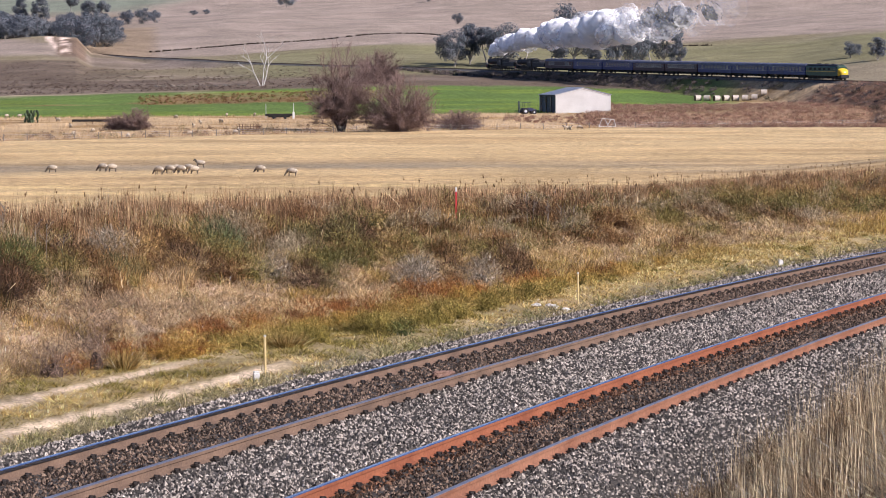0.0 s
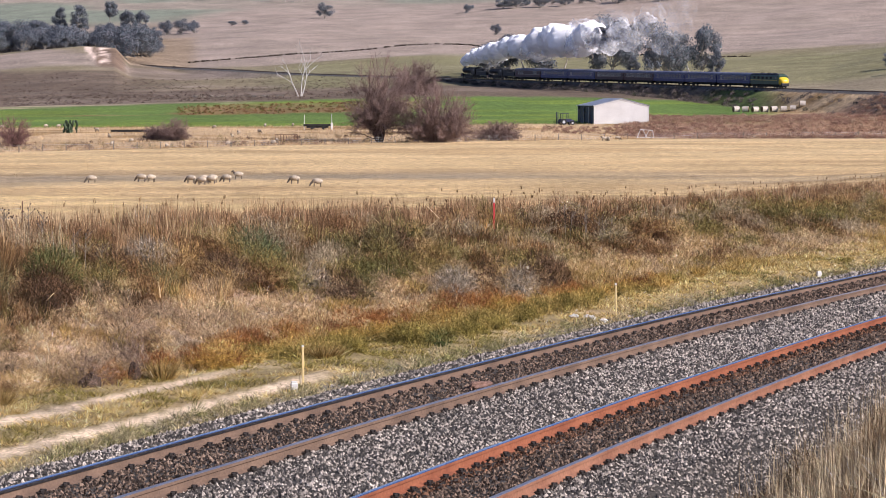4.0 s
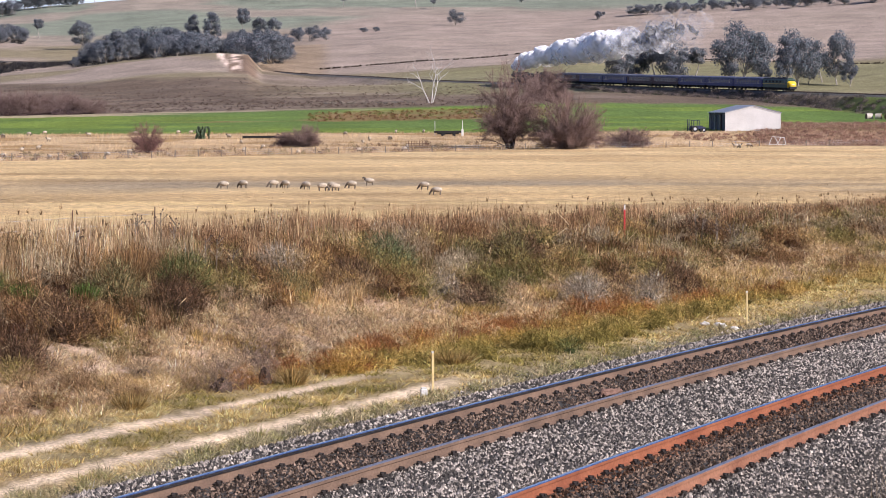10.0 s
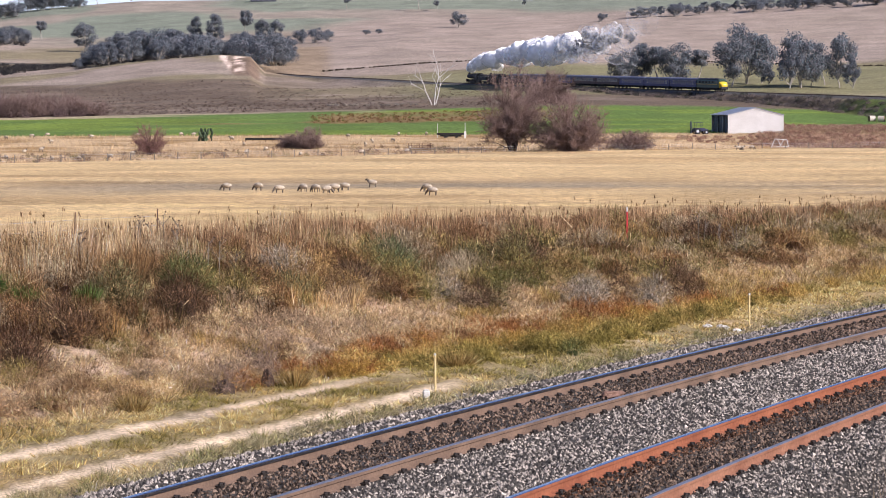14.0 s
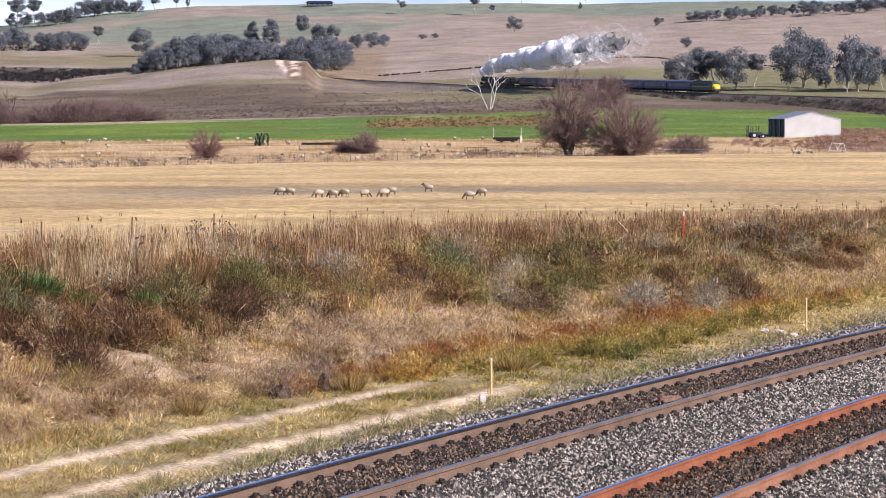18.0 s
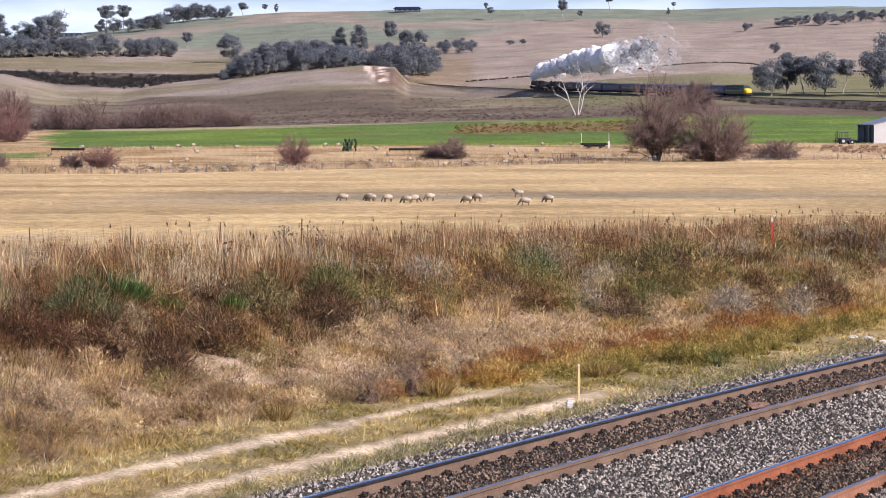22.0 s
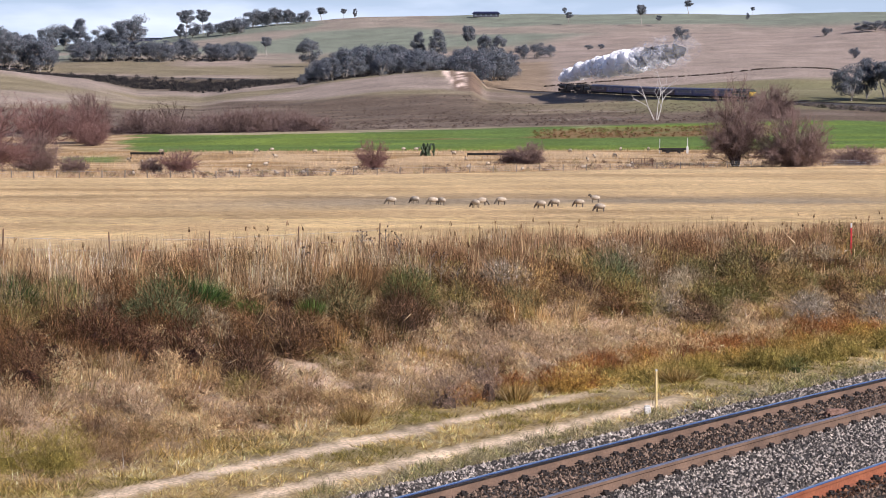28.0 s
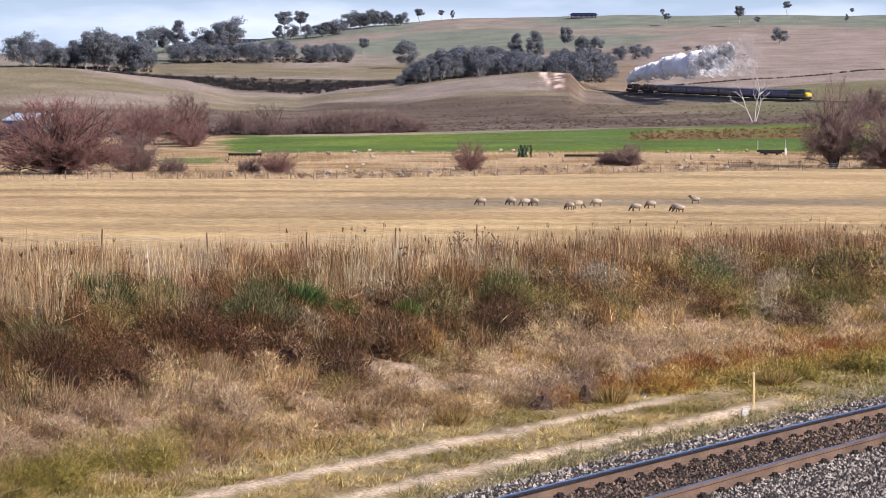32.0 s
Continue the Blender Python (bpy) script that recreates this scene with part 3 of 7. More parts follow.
_g = np.random.RandomState(21)


def in_view(x, y, lo=-17.3, hi=14.0):
    a = np.degrees(np.arctan2(x, y))
    return (a > lo) & (a < hi)


def stones():
    """Loose crushed stone over the bed of both tracks."""
    n = 330000
    u = 12 + 105 * _g.rand(n) ** 1.8
    w = -8.3 + 10.9 * _g.rand(n)
    x, y = xy_of(u, rail_v(u) + w)
    keep = in_view(x, y, -14, 14) & (np.abs(w) > 0.085) & (np.abs(w + 1.505) > 0.085) & (np.abs(w + 4.013) > 0.085) & (np.abs(w + 5.518) > 0.085)
    keep &= (w < 1.9) | (_g.rand(n) < 0.45)
    u, w, x, y = u[keep], w[keep], x[keep], y[keep]
    n = len(u)
    size = _g.uniform(0.016, 0.036, n) * np.clip(np.hypot(x, y) / 55, 0.9, 1.5)
    z = bank(u, w) + size * _g.uniform(0.1, 0.9, n)
    oct_v = np.array([(1, 0, 0), (0, 1, 0), (-1, 0, 0), (0, -1, 0), (0, 0, 1)], float)
    oct_v[:4, 2] = -0.45
    oct_f = np.array([(0, 1, 4), (1, 2, 4), (2, 3, 4), (3, 0, 4)])
    v = oct_v[None] * (0.65 + 0.7 * _g.rand(n, 5, 1)) + (_g.rand(n, 5, 3) - 0.5) * 0.7
    a = _g.rand(n) * 6.283
    c, s = np.cos(a)[:, None], np.sin(a)[:, None]
    v = np.stack([v[..., 0] * c - v[..., 1] * s, v[..., 0] * s + v[..., 1] * c, v[..., 2] * 0.8], -1) * size[:, None, None]
    v = v + np.stack([x, y, z], -1)[:, None]
    f = oct_f[None] + (np.arange(n) * 5)[:, None, None]
    tone = np.where(_g.rand(n) < 0.30, 0.02, _g.rand(n) ** 1.05)
    col = np.array((0.055, 0.050, 0.046)) + tone[:, None] * np.array((0.47, 0.41, 0.345))
    four = ((w > -1.5) & (w < 0.05)) | ((w > -5.5) & (w < -4.0))
    col = np.where(four[:, None], col * np.array((0.52, 0.42, 0.36)), col)
    red = (w < -3.7) & (w > -4.4)
    col = np.where(red[:, None], col * np.array((0.95, 0.72, 0.6)), col)
    return sheet("ballast", v.reshape(-1, 3), f.reshape(-1, 3), BLADES, "loose grey crushed stone ballast under the tracks", "ballast", "stuff", "hue", np.repeat(col, 5, 0), False)


def blade_mesh(root, h, lean, wid, col, bend=0.35):
    """Tapering bent blades: two edges at the root, two half-way up, one tip."""
    n = len(h)
    a = _g.rand(n) * math.pi
    side = np.stack([np.cos(a), np.sin(a) * 0.6, np.zeros(n)], -1) * (wid / 2)[:, None]
    up = np.stack([lean[:, 0] * bend, lean[:, 1] * bend, h * 0.58], -1)
    tip = np.stack([lean[:, 0], lean[:, 1], h], -1)
    v = np.stack([root - side, root + side, root + up - side * 0.75, root + up + side * 0.75, root + tip], 1)
    i = (np.arange(n) * 5)[:, None]
    f = np.concatenate([i + (0, 1, 3), i + (0, 3, 2), i + (2, 3, 4)], 0)
    return v.reshape(-1, 3), f, np.repeat(col, 5, 0)


def spikes(root, way, wid, col, face=None):
    """Straight stems, one tapering face each, turned to the side face where it is given."""
    n = len(root)
    if face is None:
        a = _g.rand(n) * math.pi
        side = np.stack([np.cos(a), np.sin(a) * 0.6, _g.uniform(-0.25, 0.25, n)], -1)
    else:
        side = np.cross(way, face + _g.randn(n, 3) * 0.3)
        side = side / np.maximum(np.linalg.norm(side, axis=1, keepdims=True), 1e-6)
    side = side * (wid / 2)[:, None]
    v = np.stack([root - side, root + side, root + way], 1)
    return v.reshape(-1, 3), np.arange(3 * n).reshape(-1, 3), np.repeat(col, 3, 0)


def far_wide(x, y):
    """Stems are drawn a little coarser with distance."""
    return np.clip(np.hypot(x, y) / 55, 0.42, 1.8)


def tussocks(cx, cy, rad, high, col, count, spread=0.9, wid=0.012, vary=0.3, loose=0.2, straight=True):
    """Clumps of blades that fan out from each centre."""
    n = len(cx)
    k = np.repeat(np.arange(n), count)
    m = len(k)
    a, r = _g.rand(m) * 6.283, np.sqrt(_g.rand(m))
    dx, dy = np.cos(a) * r, np.sin(a) * r
    x, y = cx[k] + dx * rad[k] * 0.6, cy[k] + dy * rad[k] * 0.6
    h = high[k] * _g.uniform(0.45, 1.08, m) * (1 - 0.25 * r)
    lean = np.stack([dx, dy], -1) * (rad[k] * spread)[:, None] + _g.randn(m, 2) * (h * loose)[:, None]
    z = ground(x, y) - 0.02
    c = col[k] * np.exp(_g.randn(m, 1) * (0.2 + vary)) * np.where(_g.rand(m, 1) < 0.2, 0.4, 1.08)
    c = np.clip(c, 0.01, 0.85)
    w = wid * far_wide(x, y) * _g.uniform(0.6, 1.4, m)
    root = np.stack([x, y, z], -1)
    if straight:
        return spikes(root, np.concatenate([lean, h[:, None]], 1), w * 1.5, c)
    return blade_mesh(root, h, lean, w, c)


def mounds(cx, cy, rad, high, col, tip, dense=2300, long=0.15, wid=0.012, wild=0.45, core=0.45):
    """Rounded bushes of fine stems that point outward and up, round an added core darkened for shade."""
    n = len(cx)
    cnt = np.maximum(40, (dense * rad * (0.5 * rad + high) * np.clip(55 / np.hypot(cx, cy), 0.45, 1.3))).astype(int)
    k = np.repeat(np.arange(n), cnt)
    m = len(k)
    g = _g.randn(m, 3)
    g[:, 2] = np.abs(g[:, 2]) * 1.15
    g = g / np.linalg.norm(g, axis=1, keepdims=True)
    lump = 0.72 + 0.62 * vnoise(g[:, 0] * 1.7 + cx[k] * 5.3 + 40, g[:, 1] * 1.7 + g[:, 2] * 1.3 + cy[k] * 3.1, 1.0, 2)
    q = (_g.rand(m) ** 0.4 * lump)[:, None]
    x, y = cx[k] + g[:, 0] * rad[k] * q[:, 0], cy[k] + g[:, 1] * rad[k] * q[:, 0]
    z = ground(x, y) + g[:, 2] * high[k] * q[:, 0]
    d = g * np.array([0.6, 0.6, 0.4]) + np.array([0, 0, 0.4]) + _g.randn(m, 3) * wild
    d = d / np.linalg.norm(d, axis=1, keepdims=True) * (long * _g.uniform(0.4, 1.7, m) * (0.6 + 0.7 * rad[k]))[:, None]
    c = np.where(_g.rand(m, 1) < 0.38, tip[k], col[k]) * np.exp(_g.randn(m, 1) * 0.45)
    far = far_wide(x, y)
    one = spikes(np.stack([x, y, z], -1), d, wid * far * _g.uniform(0.6, 1.5, m), np.clip(c, 0.008, 0.85), g)
    # added domes at half the bush colour, for the shade inside
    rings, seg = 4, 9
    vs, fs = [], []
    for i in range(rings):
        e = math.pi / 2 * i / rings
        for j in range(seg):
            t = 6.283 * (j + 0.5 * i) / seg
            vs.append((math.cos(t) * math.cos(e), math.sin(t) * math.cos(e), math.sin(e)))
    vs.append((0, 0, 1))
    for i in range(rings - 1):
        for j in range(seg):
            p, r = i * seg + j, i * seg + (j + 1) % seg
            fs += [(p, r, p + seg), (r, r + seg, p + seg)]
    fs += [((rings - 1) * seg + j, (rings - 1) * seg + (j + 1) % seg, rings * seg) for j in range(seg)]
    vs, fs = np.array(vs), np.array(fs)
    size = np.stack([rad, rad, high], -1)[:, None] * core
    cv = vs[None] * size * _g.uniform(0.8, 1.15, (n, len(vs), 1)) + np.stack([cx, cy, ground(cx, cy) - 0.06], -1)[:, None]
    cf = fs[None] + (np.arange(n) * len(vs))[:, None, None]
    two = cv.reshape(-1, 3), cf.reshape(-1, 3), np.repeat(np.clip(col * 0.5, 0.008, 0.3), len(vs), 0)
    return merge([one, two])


def merge(sets):
    vs, fs, cs, o = [], [], [], 0
    for v, f, c in sets:
        vs.append(v), fs.append(f + o), cs.append(c)
        o += len(v)
    return np.concatenate(vs), np.concatenate(fs), np.concatenate(cs)


def pick(cols, n, weights=None):
    cols = np.array(cols) * np.array((1.16, 1.09, 0.83))
    return cols[_g.choice(len(cols), n, p=weights)]


def scatter(n, u0, u1, w0, w1, power=1.0):
    u = u0 + (u1 - u0) * _g.rand(n) ** power
    w = w0 + (w1 - w0) * _g.rand(n)
    x, y = xy_of(u, rail_v(u) + w)
    k = in_view(x, y)
    return u[k], w[k], x[k], y[k]


STRAWS = [(0.52, 0.40, 0.30), (0.43, 0.32, 0.24), (0.31, 0.22, 0.165), (0.38, 0.26, 0.16), (0.17, 0.11, 0.075)]
DARKS = [(0.050, 0.027, 0.015), (0.075, 0.040, 0.021), (0.11, 0.060, 0.032), (0.05, 0.038, 0.018), (0.14, 0.085, 0.048)]
OLIVES = [(0.075, 0.066, 0.028), (0.10, 0.086, 0.036), (0.062, 0.062, 0.033), (0.13, 0.10, 0.046)]
GREYS = [(0.20, 0.165, 0.135), (0.16, 0.13, 0.11), (0.25, 0.21, 0.175)]


def tall_grass():
    """Dry seeding grass along the crest of the bank."""
    u, w, x, y = scatter(5800, 22, 150, 14.2, 21.5, 1.25)
    n = len(u)
    red = vnoise(x, y, 2.2) + 0.30 * smooth(56, 78, u)
    col = np.where((red > 0.54)[:, None], pick([(0.20, 0.12, 0.082), (0.27, 0.17, 0.118), (0.13, 0.083, 0.06), (0.35, 0.24, 0.17)], n), pick(STRAWS, n))
    hi = _g.uniform(0.3, 1.0, n) * (0.25 + 1.45 * vnoise(x, y, 1.7)) * np.clip(1.2 - (u - 40) * 0.0045, 0.72, 1.2)
    return tussocks(x, y, _g.uniform(0.15, 0.4, n), hi, col, 60, 0.4, 0.0068, 0.36, 0.13)


def seed_heads():
    """Thin stalks with brown seed heads above the grass."""
    u, w, x, y = scatter(520, 24, 140, 13.5, 18.2, 1.2)
    n = len(u)
    z = ground(x, y)
    h = _g.uniform(0.6, 1.2, n)
    lean = (_g.rand(n, 2) - 0.5) * 0.35
    col = pick([(0.16, 0.095, 0.06), (0.24, 0.15, 0.10), (0.30, 0.20, 0.13), (0.10, 0.06, 0.04)], n)
    a = blade_mesh(np.stack([x, y, z], -1), h, lean, np.full(n, 0.012), col)
    tip = np.stack([x + lean[:, 0] * 0.8, y + lean[:, 1] * 0.8, z + h * 0.84], -1)
    k = np.repeat(np.arange(n), 5)
    b = blade_mesh(tip[k] + (_g.rand(len(k), 3) - 0.5) * 0.05, _g.uniform(0.07, 0.14, len(k)), (_g.rand(len(k), 2) - 0.5) * 0.10, np.full(len(k), 0.02), col[k] * 0.85)
    return merge([a, b])


def bank_scrub():
    """Rounded brown, olive and grey bushes over the upper half of the bank, with rush tussocks between them."""
    u, w, x, y = scatter(2450, 24, 132, 6.6, 16.4, 1.3)
    edge = 10.9 - 0.035 * (u - 45) - 0.075 * np.clip(u - 52, 0, 40) + (vnoise(x, y, 3.0) - 0.5) * 2.4
    k = w > edge
    u, w, x, y, edge = u[k], w[k], x[k], y[k], edge[k]
    n = len(u)
    g, e = vnoise(x + 31, y, 2.8, 2) + _g.randn(n) * 0.06, vnoise(x + 90, y + 12, 2.0, 2) + _g.randn(n) * 0.07
    left = smooth(58, 46, u)
    kind = np.where(g > 0.56 + 0.10 * left * smooth(14.5, 12.5, w), 1, np.where(e > 0.66 - 0.05 * smooth(55, 75, u), 2, np.where(e < 0.36 - 0.12 * left, 3, 0)))
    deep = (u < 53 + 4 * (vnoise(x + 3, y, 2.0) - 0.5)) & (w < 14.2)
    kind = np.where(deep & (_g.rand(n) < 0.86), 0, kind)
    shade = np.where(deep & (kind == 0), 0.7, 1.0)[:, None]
    main = shade * np.select([kind[:, None] == i for i in range(4)], [pick(DARKS, n), pick(OLIVES, n), pick(GREYS, n), pick([(0.19, 0.12, 0.06), (0.26, 0.18, 0.095), (0.15, 0.09, 0.05)], n)])
    tips = np.select([kind[:, None] == i for i in range(4)], [pick([(0.15, 0.08, 0.045), (0.10, 0.055, 0.032), (0.21, 0.13, 0.075)], n), pick([(0.22, 0.19, 0.08), (0.14, 0.145, 0.06), (0.32, 0.25, 0.12)], n),
                                                              pick([(0.36, 0.31, 0.26), (0.28, 0.235, 0.20)], n), pick([(0.36, 0.25, 0.13), (0.30, 0.19, 0.09)], n)])
    rad = (0.22 + 0.5 * _g.rand(n) ** 1.8) * np.where(w - edge < 0.8, 0.75, 1.0)
    high = rad * _g.uniform(0.75, 1.25, n)
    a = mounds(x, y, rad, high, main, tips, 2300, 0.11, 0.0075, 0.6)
    # upright rushes among them
    u, w, x, y = scatter(1500, 24, 132, 10.2, 17, 1.25)
    n = len(u)
    g = vnoise(x + 9, y + 50, 2.2)
    col = np.where((g > 0.58)[:, None], pick([(0.34, 0.22, 0.11), (0.40, 0.28, 0.17), (0.26, 0.155, 0.07)], n), np.where((g > 0.5)[:, None], pick([(0.34, 0.25, 0.17), (0.26, 0.19, 0.13)], n), pick(DARKS + OLIVES, n)))
    b = tussocks(x, y, _g.uniform(0.12, 0.4, n), _g.uniform(0.3, 0.85, n) * (0.5 + 0.8 * vnoise(x, y, 2.5)), col, 60, 0.6, 0.008, 0.25, 0.16)
    # long pale stalks fallen across the bushes
    u, w, x, y = scatter(420, 28, 110, 9.5, 17, 1.2)
    n = len(u)
    root = np.stack([x, y, ground(x, y) + _g.uniform(0.1, 0.6, n)], -1)
    way = _g.randn(n, 3) * np.array([0.35, 0.2, 0.22]) + np.array([0.08, -0.05, 0.08])
    c = spikes(root, way, np.full(n, 0.017) * far_wide(x, y), pick([(0.60, 0.50, 0.38), (0.52, 0.42, 0.30)], n))
    return merge([a, b, c])


def thatch():
    """A mat of fallen straw and short stems over the whole bank, with dark gaps."""
    n = 330000
    u = 20 + 80 * _g.rand(n) ** 1.35
    w = 5.6 + 11.5 * _g.rand(n)
    x, y = xy_of(u, rail_v(u) + w)
    k = in_view(x, y) & (w > 6.6 - 0.05 * np.clip(u - 42, 0, 60)) & (_g.rand(n) > 0.5 * scars(x, y, u, w))
    u, w, x, y = u[k], w[k], x[k], y[k]
    n = len(x)
    z = ground(x, y) + _g.rand(n) * 0.05
    long = _g.uniform(0.05, 0.2, n) * far_wide(x, y)
    d = _g.randn(n, 3) * np.array([0.8, 0.5, 0.3]) + np.array([0.15, -0.1, 0.5])
    d = d / np.linalg.norm(d, axis=1, keepdims=True) * long[:, None]
    s = _g.randn(n, 3) * np.array([1, 0.4, 0.3])
    s = s / np.linalg.norm(s, axis=1, keepdims=True) * (0.012 * far_wide(x, y) * _g.uniform(0.5, 1.3, n))[:, None]
    p = np.stack([x, y, z], -1)
    v = np.stack([p - s * 0.5, p + s * 0.5, p + d], 1).reshape(-1, 3)
    zone = smooth(10.4, 11.6, w + (vnoise(x, y, 1.7) - 0.5) * 3)
    gold = smooth(0.52, 0.66, vnoise(x + 3, y, 1.9))[:, None]
    grey = smooth(0.54, 0.64, vnoise(x + 23, y + 8, 1.5))[:, None]
    low = pick([(0.52, 0.385, 0.285), (0.42, 0.30, 0.215), (0.29, 0.20, 0.145)], n) * (1 - gold) + pick([(0.40, 0.285, 0.14), (0.31, 0.215, 0.10), (0.21, 0.155, 0.07)], n) * gold
    low = low * (1 - grey) + pick([(0.30, 0.235, 0.21), (0.38, 0.31, 0.27), (0.20, 0.15, 0.13)], n) * grey
    c = np.where((_g.rand(n) < zone)[:, None], pick(DARKS + [(0.26, 0.18, 0.10)], n), low)
    c = np.clip(c * np.exp(_g.randn(n, 1) * 0.35) * np.where(_g.rand(n, 1) < 0.3, 0.3, 1.1), 0.01, 0.85)
    return v, np.arange(3 * n).reshape(-1, 3), np.repeat(c, 3, 0)


def bank_grass():
    """Short bleached grass and low dead bushes on the lower half of the bank."""
    u, w, x, y = scatter(8500, 18, 125, 3.2, 14.0, 1.3)
    bare = vnoise(x, y, 1.4)
    k = (bare < 0.62) & (w > 6.3 - 0.05 * np.clip(u - 42, 0, 60) + (bare - 0.5) * 2) & (_g.rand(len(u)) > 0.6 * scars(x, y, u, w))
    u, w, x, y = u[k], w[k], x[k], y[k]
    n = len(u)
    gold = vnoise(x + 7, y + 3, 2.5) - 0.05 * (w - 7.5)
    col = np.where((gold > 0.60)[:, None], pick([(0.34, 0.235, 0.10), (0.28, 0.19, 0.08), (0.19, 0.14, 0.06)], n),
                   pick([(0.54, 0.40, 0.295), (0.45, 0.325, 0.235), (0.33, 0.235, 0.175), (0.22, 0.15, 0.105), (0.46, 0.325, 0.19)], n))
    up = np.where(gold > 0.60, _g.uniform(0.2, 0.45, n), _g.uniform(0.10, 0.34, n))
    a = tussocks(x, y, _g.uniform(0.2, 0.5, n), up, col, 40, 1.0, 0.0075, 0.32, 0.3)
    u, w, x, y = scatter(2300, 24, 110, 6.0, 12.5, 1.3)
    bare = vnoise(x + 14, y + 2, 1.6)
    k = (w > 6.9 - 0.05 * np.clip(u - 42, 0, 60)) & (bare > np.where(u < 45, 0.36, 0.44)) & (_g.rand(len(u)) > 1.3 * scars(x, y, u, w))
    u, w, x, y = u[k], w[k], x[k], y[k]
    n = len(u)
    hue = vnoise(x + 51, y + 7, 1.8)
    col = np.where((hue > 0.56)[:, None], pick([(0.22, 0.165, 0.135), (0.17, 0.12, 0.098), (0.28, 0.21, 0.165)], n), np.where((hue < 0.40)[:, None], pick([(0.11, 0.066, 0.04), (0.15, 0.09, 0.055), (0.14, 0.115, 0.05)], n), pick([(0.36, 0.26, 0.18), (0.29, 0.20, 0.13), (0.42, 0.305, 0.20)], n)))
    foot = (u < 33.5) & (w < 8.3)
    col = np.where(foot[:, None], pick([(0.16, 0.135, 0.045), (0.21, 0.175, 0.065), (0.12, 0.105, 0.035)], n), np.where(((u < 44) & (_g.rand(n) < 0.4))[:, None], pick([(0.12, 0.075, 0.05), (0.17, 0.115, 0.08)], n), col))
    rad = (0.12 + 0.33 * _g.rand(n) ** 2) * np.where(foot, 1.5, 1.0)
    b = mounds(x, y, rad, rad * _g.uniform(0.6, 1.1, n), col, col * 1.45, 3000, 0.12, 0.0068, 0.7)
    return merge([a, b])


def verge_grass():
    """Low green and yellow growth beside and between the wheel tracks."""
    u, w, x, y = scatter(15000, 20, 95, 1.8, 7.2, 1.2)
    rut = np.minimum(np.abs(w - 3.2), np.abs(w - 5.1)) < 0.34
    k = ~(rut & (u < 46.5)) & (vnoise(x, y, 0.9) > 0.33)
    u, w, x, y = u[k], w[k], x[k], y[k]
    n = len(u)
    gr = vnoise(x + 11, y, 1.8)
    col = np.where((w < 2.6)[:, None], pick([(0.19, 0.17, 0.13), (0.25, 0.21, 0.15), (0.14, 0.14, 0.08)], n),
                   np.where((gr > 0.5 + 0.2 * smooth(54, 64, u))[:, None], pick([(0.17, 0.15, 0.055), (0.24, 0.19, 0.08), (0.14, 0.125, 0.045)], n), pick([(0.40, 0.30, 0.15), (0.50, 0.385, 0.22), (0.30, 0.22, 0.10)], n)))
    hi = _g.uniform(0.05, 0.18, n) * np.where(w < 2.6, 1.2, 1.0)
    a = tussocks(x, y, _g.uniform(0.08, 0.25, n), hi, col, 22, 1.2, 0.010, 0.4, 0.3)
    # grey-green weeds along the shoulder of the ballast
    u, w, x, y = scatter(420, 30, 95, 1.9, 2.75, 1.1)
    n = len(u)
    col = pick([(0.20, 0.185, 0.14), (0.28, 0.24, 0.18), (0.15, 0.15, 0.08)], n)
    b = mounds(x, y, _g.uniform(0.08, 0.24, n), _g.uniform(0.08, 0.22, n), col, col * 1.4, 2400, 0.13, 0.010, 0.6)
    return merge([a, b])


def rust_weeds():
    """A drift of rusty and mustard weeds at the foot of the bank."""
    u, w, x, y = scatter(2600, 43, 86, 2.6, 9.0, 1.1)
    mid = 6.1 - 0.055 * (u - 48)
    k = (vnoise(x + 60, y, 1.3) > 0.34) & (np.abs(w - mid) < 1.9 * smooth(42, 53, u) * smooth(76, 61, u) * (0.6 + 0.9 * vnoise(x, y, 2.0)))
    u, w, x, y, mid = u[k], w[k], x[k], y[k], mid[k]
    n = len(u)
    red = vnoise(x, y + 33, 1.4) * 0.8 + 0.35 * (w - mid)
    col = np.where((red > 0.42)[:, None], pick([(0.17, 0.075, 0.032), (0.21, 0.10, 0.042), (0.11, 0.05, 0.025)], n),
                   np.where((red > 0.2)[:, None], pick([(0.25, 0.16, 0.05), (0.19, 0.12, 0.04), (0.32, 0.22, 0.09)], n), pick([(0.15, 0.125, 0.042), (0.10, 0.085, 0.03), (0.28, 0.21, 0.09)], n)))
    rad = _g.uniform(0.10, 0.36, n)
    return mounds(x, y, rad, rad * _g.uniform(0.7, 1.3, n), col, col * 1.45, 2700, 0.10, 0.008, 0.7)


